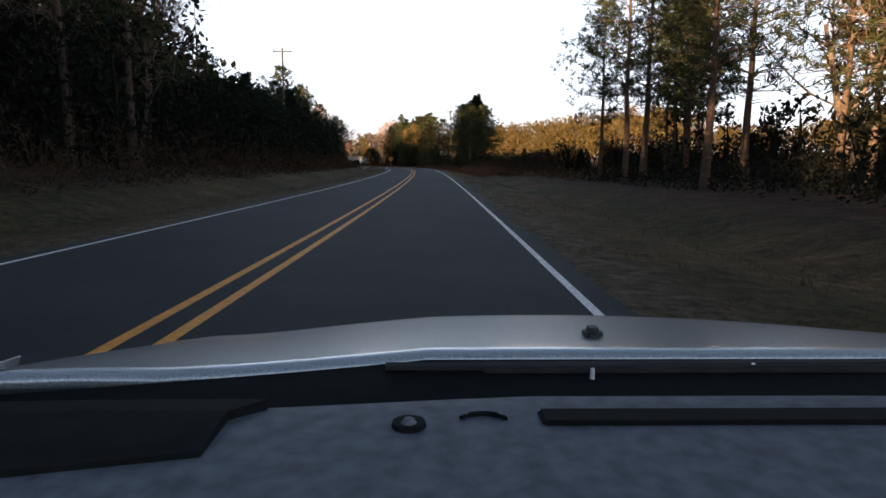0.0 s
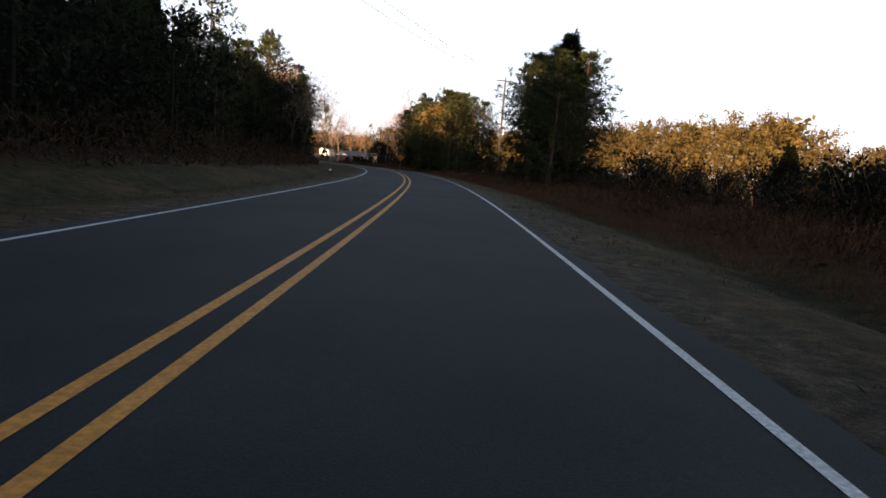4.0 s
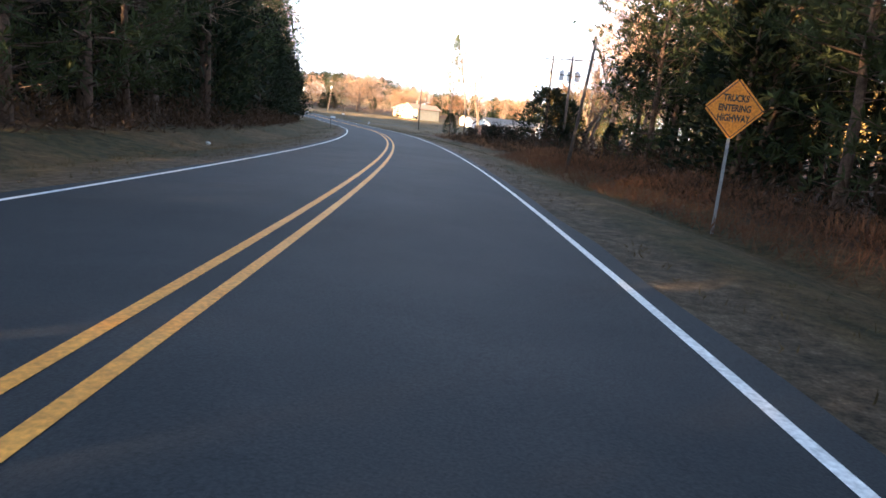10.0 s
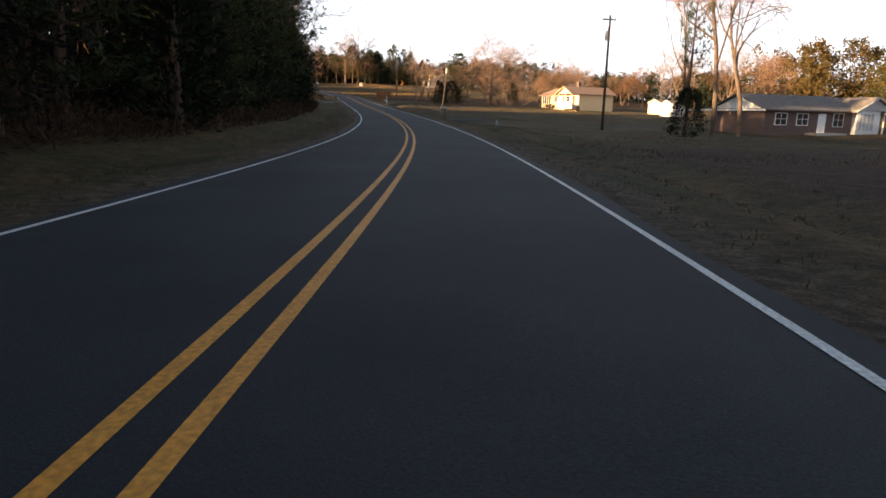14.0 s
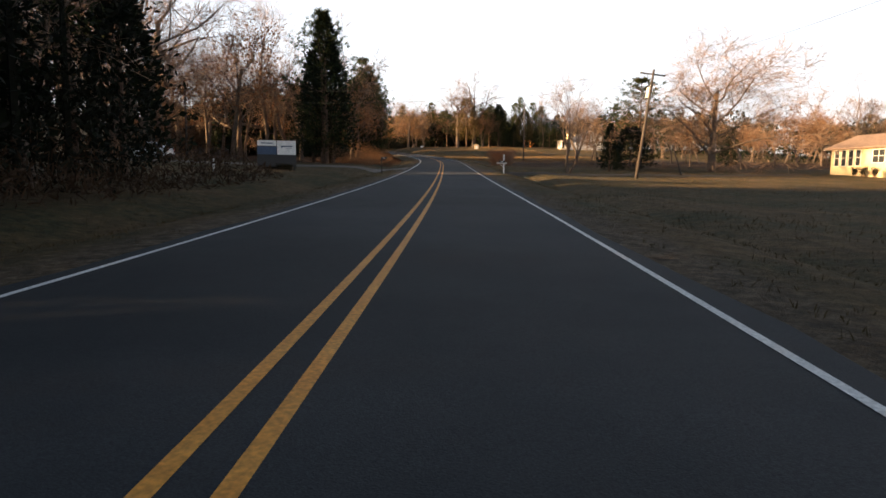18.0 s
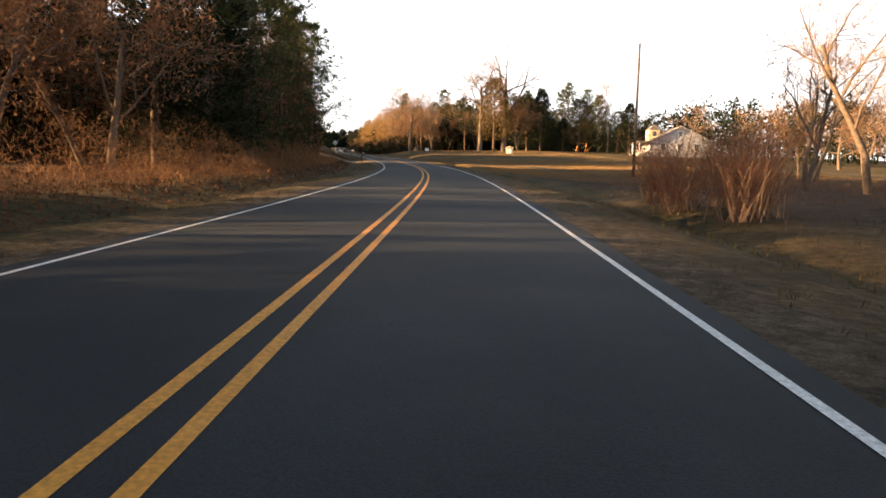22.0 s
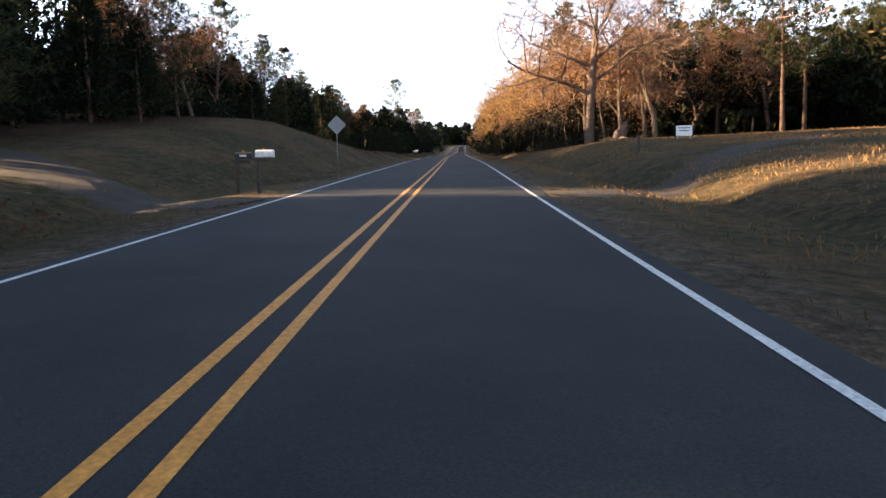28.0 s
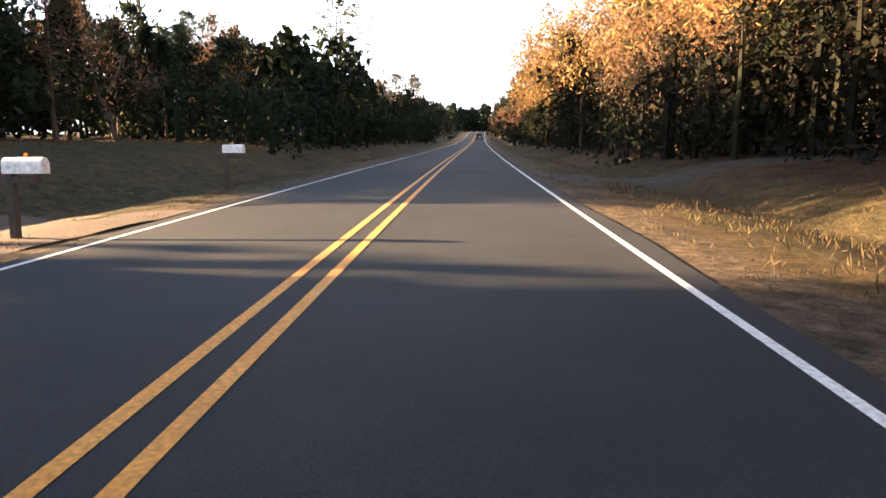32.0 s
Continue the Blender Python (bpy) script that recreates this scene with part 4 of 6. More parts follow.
# ---- buildings ----
def opening(e, x, y, z, w, h, kind="window", rows=1, face=-1, trim=None):
    """A window or door in a wall that faces -y: frame, pane, sill or handle."""
    t = trim or WHITE
    n = part(kind, box(w, 0.05, h, (x, y - 0.02, z)), GLASS if kind == "window" else t, e, "dark glass window" if kind == "window" else "")
    fr = 0.07
    for bx, bz, sx, sz in ((0, -fr, w + 2 * fr, fr), (0, h, w + 2 * fr, fr), (-w / 2 - fr / 2, 0, fr, h), (w / 2 + fr / 2, 0, fr, h)):
        part("frame", box(sx, 0.07, sz, (x + bx, y - 0.03, z + bz)), t, n)
    if kind == "window":
        part("glazing_bar", box(w, 0.03, 0.04, (x, y - 0.04, z + h / 2)), t, n)
        if w > 1.2:
            part("glazing_bar", box(0.05, 0.03, h, (x, y - 0.04, z)), t, n)
    else:
        part("handle", box(0.05, 0.05, 0.05, (x + w * 0.38, y - 0.06, z + 1.0), 0.01), GALV, n)
    return n


def gable_roof(e, x0, x1, y0, y1, eave, rise, material, over=0.4, along_x=True, trim=None, thick=0.16):
    if along_x:
        mid = (y0 + y1) / 2
        sec = [(y0 - over, eave - over * rise / (mid - y0)), (mid, eave + rise), (y1 + over, eave - over * rise / (mid - y0)), (y1 + over, eave - over * rise / (mid - y0) + thick), (mid, eave + rise + thick), (y0 - over, eave - over * rise / (mid - y0) + thick)]
        bm = prism(sec, x0 - over, x1 + over)
        r = part("roof", bm, material, e, m=Matrix(((0, 1, 0, 0), (1, 0, 0, 0), (0, 0, 1, 0), (0, 0, 0, 1))))
        r.data.flip_normals()
        part("fascia", box(x1 - x0 + 2 * over, 0.05, 0.2, ((x0 + x1) / 2, y0 - over - 0.03, eave - over * rise / (mid - y0) - 0.05)), trim or WHITE, r)
        for gx in (x0, x1):
            part("gable", prism([(y0, eave - 0.01), (y1, eave - 0.01), (mid, eave + rise)], gx - 0.06, gx + 0.06), trim or WHITE, e, m=Matrix(((0, 1, 0, 0), (1, 0, 0, 0), (0, 0, 1, 0), (0, 0, 0, 1)))).data.flip_normals()
    else:
        mid = (x0 + x1) / 2
        drop = over * rise / (mid - x0)
        sec = [(x0 - over, eave - drop), (mid, eave + rise), (x1 + over, eave - drop), (x1 + over, eave - drop + thick), (mid, eave + rise + thick), (x0 - over, eave - drop + thick)]
        r = part("roof", prism(sec, y0 - over, y1 + over), material, e)
        part("gable", prism([(x0, eave - 0.01), (x1, eave - 0.01), (mid, eave + rise)], y0 - 0.02, y0 + 0.08), trim or WHITE, e)
        for sx in (-1, 1):
            a = Vector((mid, y0 - over - 0.04, eave + rise + thick * 0.4))
            b = Vector((mid + sx * (mid - x0 + over), y0 - over - 0.04, eave - drop + thick * 0.4))
            part("bargeboard", rod(a, b, 0.09, 0.09, 4), trim or WHITE, r)
    return r


def walls(e, x0, x1, y0, y1, h, material, name="wall", sink=1.2):
    t = 0.2
    part(name, box(x1 - x0, t, h + sink, ((x0 + x1) / 2, y0 + t / 2, -sink)), material, e)
    part(name, box(x1 - x0, t, h + sink, ((x0 + x1) / 2, y1 - t / 2, -sink)), material, e)
    part(name, box(t, y1 - y0 - 2 * t, h + sink, (x0 + t / 2, (y0 + y1) / 2, -sink)), material, e)
    part(name, box(t, y1 - y0 - 2 * t, h + sink, (x1 - t / 2, (y0 + y1) / 2, -sink)), material, e)


def house_at(x, y, turn, label, up=0.0):
    return base("house", (x, y, ground_z(x, y) + up), turn, label, "house", "houses")


def yellow_ranch():
    e = house_at(-103.0, 384.2, -37.7, "single-storey cream-yellow ranch house with brown shingle roof", 0.5)
    walls(e, 0, 11.2, 0, 8, 2.6, SIDING_Y)
    gable_roof(e, 0, 11.2, 0, 8, 2.6, 1.5, SHINGLE_B, trim=WHITE, over=0.55)
    walls(e, 11.2, 17.2, -0.6, 8.6, 2.6, SIDING_Y)
    gable_roof(e, 11.2, 17.2, -2.4, 8.6, 2.6, 1.45, SHINGLE_B, along_x=False, trim=SIDING_Y, over=0.6)
    for x in (0.9, 1.9, 2.9, 3.9):
        opening(e, x, 0, 0.5, 0.62, 1.75)
    opening(e, 6.6, 0, 0.8, 1.5, 1.4)
    opening(e, 8.6, 0, 0.05, 0.95, 2.05, "door", trim=WHITE)
    opening(e, 10.2, 0, 0.9, 1.0, 1.2)
    opening(e, 12.8, -0.6, 0.9, 1.2, 1.2)
    opening(e, 15.2, -0.6, 0.05, 0.95, 2.05, "door", trim=SHINGLE_B)
    for x in (11.3, 14.2, 17.1):
        part("porch_post", box(0.16, 0.16, 3.4, (x, -2.3, -0.8), 0.01), WHITE, e)
    part("porch_slab", box(6.0, 1.8, 0.9, (14.2, -1.5, -0.8), 0.02), STONE, e)
    part("chimney", box(0.8, 0.6, 2.6, (9.0, 4.6, 3.0)), BRICK, e)
    return e


def brick_ranch():
    e = house_at(-47.8, 309.9, 47.8, "low brick and white ranch house with gabled carport", 0.35)
    walls(e, 0, 12.5, 0, 8, 2.6, BRICK)
    gable_roof(e, 0, 12.5, 0, 8, 2.6, 1.5, SHINGLE, trim=WHITE, over=0.6)
    walls(e, 12.5, 16.0, -0.6, 8, 2.6, WHITE)
    gable_roof(e, 12.0, 17.5, -0.8, 8, 2.6, 1.4, SHINGLE, along_x=False, trim=GREY_PAINT, over=0.4)
    for x in (2.2, 5.2):
        opening(e, x, 0, 0.9, 1.5, 1.2)
    opening(e, 8.0, 0, 0.05, 0.95, 2.05, "door")
    opening(e, 10.4, 0, 0.8, 1.4, 1.4)
    for x in (12.9, 13.5, 14.1, 14.7):
        part("shutter_panel", box(0.36, 0.05, 1.9, (x + 0.1, -0.65, 0.4)), GREY_PAINT, e)
    for x in (16.6, 22.6):
        for y in (-0.6, 6.0):
            part("carport_post", box(0.14, 0.14, 3.6, (x, y, -1.2), 0.01), WHITE, e)
    gable_roof(e, 16.4, 22.8, -0.8, 7.0, 2.45, 1.25, SHINGLE, along_x=False, trim=SIDING_G, over=0.5)
    part("carport_floor", box(6.8, 7.6, 1.0, (19.6, 3.1, -1.1), 0.02), STONE, e)
    part("carport_wall", box(6.4, 0.15, 3.4, (19.6, 7.0, -1.0)), SIDING_G, e)
    part("porch_slab", box(4.4, 1.6, 0.9, (8.0, -0.8, -0.85), 0.02), STONE, e)
    return e


def farmhouse():
    e = house_at(-207.0, 497.0, 41.0, "grey clapboard farmhouse with white columned porch and dormer", 0.5)
    walls(e, 2.2, 16.0, 0, 9, 3.2, SIDING_G)
    gable_roof(e, 2.2, 16.0, 0, 9, 3.2, 3.3, SHINGLE, along_x=False, trim=SIDING_G, over=0.5)
    opening(e, 5.2, 0, 1.0, 1.0, 1.5)
    opening(e, 9.0, 0, 1.0, 1.0, 1.5)
    opening(e, 13.0, 0, 1.0, 1.0, 1.5)
    opening(e, 9.1, 0, 4.1, 0.9, 1.2)
    part("porch_slab", box(2.8, 9.4, 1.6, (0.8, 4.4, -1.4), 0.02), STONE, e)
    part("porch_roof", box(3.3, 10.0, 0.22, (0.85, 4.4, 2.75), 0.03), SHINGLE, e)
    for y in (-0.1, 2.9, 6.0, 9.0):
        part("column", rod((-0.35, y, 0.2), (-0.35, y, 2.75), 0.15, 0.12, 12), WHITE, e)
    for y in (0.4, 1.4, 3.4, 4.6, 6.6, 7.8):
        part("baluster", box(0.06, 0.06, 0.8, (-0.35, y + 0.4, 0.2)), WHITE, e)
    part("porch_rail", box(0.07, 9.0, 0.07, (-0.35, 4.4, 1.0)), WHITE, e)
    dm = part("dormer", box(2.6, 2.6, 3.0, (3.4, 2.6, 2.9), 0.02), SIDING_Y, e)
    part("window", box(0.9, 0.06, 1.1, (3.4, 1.28, 4.3)), GLASS, dm)
    part("dormer_roof", prism([(1.9, 5.85), (4.9, 5.85), (3.4, 7.0)], 1.1, 4.2), SHINGLE, dm)
    return e


def shed(x, y, turn, w, d, h, material, label, roof=None):
    e = base("garden_shed", (x, y, ground_z(x, y) + 0.1), turn, label, "shed", "sheds")
    walls(e, 0, w, 0, d, h, material, sink=0.5)
    gable_roof(e, 0, w, 0, d, h, w * 0.22, roof or SHINGLE, along_x=False, trim=material, over=0.2, thick=0.08)
    opening(e, w * 0.5, 0, 0.05, w * 0.4, h * 0.85, "door")
    return e


def tan_building():
    p = spot(386, -42)
    e = base("metal_building", p, heading(386) + 8, "tan corrugated metal commercial building beside a gravel lot", "building")
    walls(e, -16, 0, 0, 14, 4.6, TAN_METAL, sink=0.8)
    part("roof", prism([(-16.3, 4.6), (0.3, 4.6), (0.3, 4.75), (-8, 5.7), (-16.3, 4.75)], -0.3, 14.3), GREY_PAINT, e)
    for i in range(20):
        part("rib", box(0.05, 0.05, 4.6, (-15.6 + i * 0.8, -0.02, 0)), TAN_METAL, e)
    part("downpipe", rod((-0.2, -0.08, 0.1), (-0.2, -0.08, 4.6), 0.05, 0.05, 8), WHITE, e)
    opening(e, -3.5, 0, 0.05, 1.0, 2.1, "door")
    opening(e, -8.5, 0, 1.2, 1.6, 1.1)


# ---- vehicles ----
def vehicle(name, p, turn, paint, length, width, height, suv, label, tilt=0.0):
    """A parked car: body, glasshouse, windows, wheels, lights, bumpers. It points along its own +y."""
    e = base(name, p, turn, label, "car", "parked cars")
    L, Wd, H = length, width / 2, height
    side = [(-L / 2, 0.35), (-L / 2, 0.85 * H * 0.62), (-L / 2 + 0.12, H * 0.62), (L / 2 - 1.15, H * 0.60), (L / 2 - 0.25, H * 0.50), (L / 2, H * 0.40), (L / 2 + 0.02, 0.35), (L / 2 - 0.2, 0.25), (-L / 2 + 0.2, 0.25)]
    bm = prism(side, -Wd, Wd)
    bmesh.ops.bevel(bm, geom=bm.edges[:], offset=0.07, segments=3, affect="EDGES")
    turn_m = Matrix.Rotation(radians(90), 4, "Z")
    body = part("body", bm, paint, e, m=turn_m, smooth=False)
    back = -L / 2 + (0.08 if suv else 0.75)
    cab = [(back, H * 0.61), (back + (0.28 if suv else 0.7), H * 0.985), (0.45, H), (L / 2 - 1.25, H * 0.60)]
    bm = bmesh.new()
    lo, hi = [], []
    for sgn in (-1, 1):
        for i, (x, z) in enumerate(cab):
            y = sgn * (Wd - (0.05 if i in (0, 3) else 0.20))
            (lo if sgn < 0 else hi).append(bm.verts.new((x, y, z)))
    bm.faces.new(lo)
    bm.faces.new(hi[::-1])
    for i in range(4):
        j = (i + 1) % 4
        bm.faces.new((lo[j], lo[i], hi[i], hi[j]))
    bmesh.ops.recalc_face_normals(bm, faces=bm.faces)
    bmesh.ops.bevel(bm, geom=bm.edges[:], offset=0.05, segments=2, affect="EDGES")
    part("cabin", bm, paint, e, m=turn_m)
    for sgn in (-1, 1):
        for x0, x1 in ((back + 0.42, -0.25), (-0.17, 0.85)):
            a0, a1, zl, zh = x0, x1, H * 0.645, H * 0.93
            bm = bmesh.new()
            vs = [bm.verts.new(v) for v in ((a0, sgn * (Wd - 0.045), zl), (a1 + 0.12, sgn * (Wd - 0.045), zl), (a1 - 0.25, sgn * (Wd - 0.165), zh), (a0 + 0.12, sgn * (Wd - 0.165), zh))]
            bm.faces.new(vs if sgn < 0 else vs[::-1])
            bmesh.ops.solidify(bm, geom=bm.faces[:], thickness=0.02)
            part("side_window", bm, GLASS, e, m=turn_m)
    for x0, z0, x1, z1, nm in ((L / 2 - 1.33, H * 0.63, 0.62, H * 0.955, "windscreen"), (back - 0.012, H * 0.65, back + 0.24 if suv else back + 0.6, H * 0.95, "rear_window")):
        bm = bmesh.new()
        o = 0.03 if nm == "windscreen" else -0.03
        vs = [bm.verts.new(v) for v in ((x0 + o, -Wd + 0.14, z0), (x0 + o, Wd - 0.14, z0), (x1 + o, Wd - 0.28, z1), (x1 + o, -Wd + 0.28, z1))]
        bm.faces.new(vs)
        bmesh.ops.solidify(bm, geom=bm.faces[:], thickness=0.015)
        part(nm, bm, GLASS, e, m=turn_m)
    for sx in (-1, 1):
        for y in (-L * 0.30, L * 0.31):
            w = part("wheel", rod((sx * (Wd - 0.2), y, 0.33), (sx * (Wd + 0.015), y, 0.33), 0.33, 0.33, 20), RUBBER, e)
            part("rim", rod((sx * (Wd + 0.005), y, 0.33), (sx * (Wd + 0.03), y, 0.33), 0.21, 0.19, 16), GALV, w)
        part("headlight", box(0.34, 0.08, 0.16, (sx * (Wd - 0.25), L / 2 - 0.06, H * 0.40), 0.02), WHITE, e, "clear headlight")
        part("tail_light", box(0.2, 0.06, 0.3, (sx * (Wd - 0.14), -L / 2 - 0.01, H * 0.45), 0.02), mat("tail_red", (0.35, 0.02, 0.02), 0.3), e, "red tail light")
        part("door_mirror", box(0.16, 0.1, 0.12, (sx * (Wd + 0.06), 0.75, H * 0.62), 0.02), paint, e)
    part("bumper", box(width * 0.94, 0.12, 0.2, (0, L / 2 - 0.02, 0.3), 0.03), BLACK, e)
    part("bumper", box(width * 0.94, 0.12, 0.2, (0, -L / 2 + 0.02, 0.34), 0.03), BLACK, e)
    part("number_plate", box(0.3, 0.01, 0.15, (0, -L / 2 - 0.045, 0.6)), WHITE, e)
    return e


# ================= the place =================
build_ground()
build_road()

drive("driveway", [(306, 3.6), (308, 7), (314, 14), (318.5, 22), (320.5, 32), (318, 48), (312, 62)], 2.4, DIRT, "dark dirt farm drive across the lawn")
drive("driveway", [(384, -3.6), (384, -10), (382, -20), (377, -36), (372, -62)], 6.0, GRAVEL, "grey gravel lot and entrance beside the road")
drive("driveway", [(379.5, 3.6), (379, 9), (383, 24), (390, 40)], 2.4, DIRT, "dirt drive towards the yellow house")
drive("driveway", [(480, -3.6), (481, -9), (486, -22), (490, -48)], 3.4, SAND, "pale sandy drive climbing into the trees")
drive("driveway", [(528, -3.6), (529.5, -8), (535, -16), (541, -30)], 2.2, DIRT, "narrow dirt drive up a grassy bank")
drive("driveway", [(528.5, 3.6), (532, 8), (538, 12.5), (543.5, 17), (547, 20)], 1.7, DIRT, "narrow dirt drive curving over the lawn")
drive("driveway", [(599.5, -3.6), (600, -9), (601, -16), (602, -34)], 2.6, CLAY, "sandy drive beside two mailboxes")
drive("driveway", [(611, 3.6), (612, 9), (614, 22), (618, 44)], 3.0, DIRT, "dirt track into the woods")


def sunward(s, lat):
    """Where along the road the light that passes a place lands on it."""
    th = float(road_at(s)[0])
    ahead = -SUN_WAY.x * math.sin(th) + SUN_WAY.y * math.cos(th)
    across = SUN_WAY.x * math.cos(th) + SUN_WAY.y * math.sin(th)
    return s - ahead / max(abs(across), 0.2) * abs(lat)


def outside(*gaps):
    """A test that keeps the lanes of light given (along the road) free of trees."""
    return lambda s, lat: all(not a < sunward(s, lat) < b for a, b in gaps)


SUN_GAPS = outside((475.0, 488.5), (528.5, 534.0), (559.5, 567.5), (595.0, 601.9))

# ---- trees that stand out, right of the road ----
for s, lat, k, sc in ((26, 13, 0, 0.95), (31, 17, 1, 1.05), (36, 12.7, 2, 0.95), (38.5, 14.6, 0, 1.1), (43, 19, 1, 1.0), (46, 14, 2, 0.85), (22, 20, 1, 1.1), (33, 23, 0, 1.1), (52, 21, 2, 0.9), (15, 15, 0, 1.0), (10, 18, 2, 1.05)):
    plant("pine_near", s, lat, sc, k, group="roadside pines")
woods([("pine", 4), ("bare", 2)], 12, 66, 20, 40, 16, 232, 0.85, 1.1, "roadside pines")
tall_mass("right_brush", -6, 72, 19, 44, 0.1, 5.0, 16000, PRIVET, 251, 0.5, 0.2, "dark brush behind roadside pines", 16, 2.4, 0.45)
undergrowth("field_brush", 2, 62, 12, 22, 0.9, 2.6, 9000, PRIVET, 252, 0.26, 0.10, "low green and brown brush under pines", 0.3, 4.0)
plant("tall_cedar", 121.5, 14.6, which=0, tall=15.0, wide=1.35, label="dense dark pointed evergreen among roadside pines")
for s, lat, k, h in ((119.5, 13.6, 0, 12.0), (122, 12.4, 1, 11.6), (124.5, 15.2, 2, 13.4), (126.0, 13.6, 0, 12.4), (127.5, 16.8, 2, 13.6), (117.0, 15.4, 2, 11.6), (129.0, 14.8, 1, 12.6), (116.0, 12.8, 0, 11.0)):
    plant("pine_full", s, lat - 0.6, which=k, tall=h + 1.2, wide=1.1, group="roadside pines")
for s, lat, h in ((121, 11.8, 10.0), (118.4, 12.8, 10.6), (116.6, 14.0, 9.6)):
    plant("pine", s, lat, tall=h, group="roadside pines")
# Pine crowns in the near-black cedar colour, which carries their shade.
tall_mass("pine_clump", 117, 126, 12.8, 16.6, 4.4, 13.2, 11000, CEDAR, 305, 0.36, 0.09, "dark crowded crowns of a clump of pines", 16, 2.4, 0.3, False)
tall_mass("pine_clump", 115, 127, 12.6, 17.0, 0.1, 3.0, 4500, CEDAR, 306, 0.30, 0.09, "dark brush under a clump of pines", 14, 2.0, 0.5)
for s, lat, k, h in ((155.5, 10.4, 0, 11.4), (158, 12.2, 1, 12.6), (159.5, 10.6, 2, 13.6), (162, 8.9, 0, 11.4), (163, 12.2, 1, 13.6), (166, 10.0, 2, 12.0), (161, 11.6, 0, 13.2), (167.5, 12.6, 1, 12.6)):
    plant("pine_full", s, lat, which=k, tall=h, wide=1.1, group="roadside pines")
for s, lat, k, h in ((168, 15.5, 0, 13.4), (172, 18.5, 1, 14.4), (177, 15.5, 2, 15), (181, 18, 0, 15), (179, 12.5, 1, 14), (186, 13, 2, 14), (190, 16, 0, 14), (194, 12.2, 1, 12.5), (175, 22, 2, 14.5), (199, 15.5, 1, 13), (184, 21, 0, 15), (172, 12.6, 1, 12)):
    plant("pine_full", s, lat, which=k, tall=h, group="roadside pines")
woods([("pine", 3), ("cedar", 1), ("pine_near", 1)], 178, 203, 11.5, 24, 14, 3, 0.75, 1.0, "roadside pines")
woods([("bare", 3)], 206, 240, 20, 32, 12, 103, 0.95, 1.25, "roadside hardwoods")
for s, lat, h in ((209, 12.5, 2.4), (214, 13.5, 2.8), (219, 14, 2.2), (212, 17, 3.2)):
    plant("cedar", s, lat, tall=h, wide=1.3, group="young cedars")
# Sunlit tops in gold and olive, shaded parts in near-black: light put into colour.
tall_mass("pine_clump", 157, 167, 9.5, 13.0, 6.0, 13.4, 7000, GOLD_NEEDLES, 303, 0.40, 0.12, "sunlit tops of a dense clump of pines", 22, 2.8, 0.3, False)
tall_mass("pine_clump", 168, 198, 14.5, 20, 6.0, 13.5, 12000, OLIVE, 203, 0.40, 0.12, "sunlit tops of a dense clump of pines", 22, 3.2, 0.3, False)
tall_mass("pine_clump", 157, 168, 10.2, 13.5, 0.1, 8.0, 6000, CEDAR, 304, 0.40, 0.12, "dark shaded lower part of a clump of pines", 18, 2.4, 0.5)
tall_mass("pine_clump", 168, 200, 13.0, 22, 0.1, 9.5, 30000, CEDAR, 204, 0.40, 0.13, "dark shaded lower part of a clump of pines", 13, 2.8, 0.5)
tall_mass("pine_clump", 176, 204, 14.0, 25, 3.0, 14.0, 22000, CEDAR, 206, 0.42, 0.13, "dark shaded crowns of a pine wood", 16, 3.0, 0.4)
woods([("bare", 3), ("brown_tree", 1)], 216, 246, 21, 40, 13, 4, 0.75, 1.05, "roadside hardwoods")
plant("holly", 228.1, 17.0, tall=6.9, which=0, label="broad dark evergreen, round and dense to the ground")
plant("holly", 232.5, 20.5, tall=6.2, which=1, label="broad dark evergreen, round and dense to the ground")
for i, (s, lat) in enumerate(((222, 12.0), (228, 11.5), (234, 12.5), (240, 12.0), (243, 16), (246, 19))):
    plant("thicket", s, lat, 0.62 + 0.09 * (i % 3), i % 2, group="roadside thicket")
for i, (s, lat, h) in enumerate(((330, 84, 13), (336, 92, 15), (325, 90, 12), (318, 86, 14.5), (311, 92, 13), (305, 86, 15), (299, 94, 14), (322, 98, 14), (342, 98, 13), (308, 100, 15))):
    plant("pine_full", s, lat, which=i % 3, tall=h, wide=1.3, group="pines behind the house")
# the ivy-clad group on the lawn
plant("bare", 292.2, 25.3, which=0, tall=21.0, wide=0.5, label="tall slim leafless tree wrapped in dark ivy")
plant("bare", 295.6, 29.8, which=1, tall=27.0, wide=0.62, label="tall slim leafless hardwood on the lawn")
plant("bare", 298.0, 34.0, which=2, tall=20.5, wide=0.75, label="slim leafless hardwood on the lawn")
plant("pine_near", 292.4, 25.2, which=1, tall=20.5, wide=0.45, label="thin pine grown into ivy-clad trees")
plant("holly", 292.3, 25.2, tall=4.6, wide=0.75, which=1, label="ivy-grown stump bush under the trees")
# the big bare tree, its neighbours and the fields behind the yellow house
plant("pecan", 400, 35.2, which=0, tall=19.5, turn=60, wide=1.55, label="big leafless pecan tree with wide limbs beside a drive")
plant("bare", 384, 13.2, 0.72, 3, label="small leafless tree with two pale leaning stems")
plant("bare", 384.6, 13.6, 0.6, 1, lean=18, label="pale leaning stem of a small leafless tree")
plant("pine_full", 409.4, 28.6, which=2, tall=13.6, wide=1.5, label="round-topped pine beside the drive")
plant("cedar", 393, 20, 0.62, 2)
plant("cedar", 399, 22, 0.6, 0)
plant("holly", 403, 25.5, tall=6.0, which=0, label="broad dark evergreen beside a round-topped pine")
plant("bare", 430, 25, 0.98, 2, label="slim leafless tree beside the field")
plant("pine", 432, 32.4, 0.68, 0)
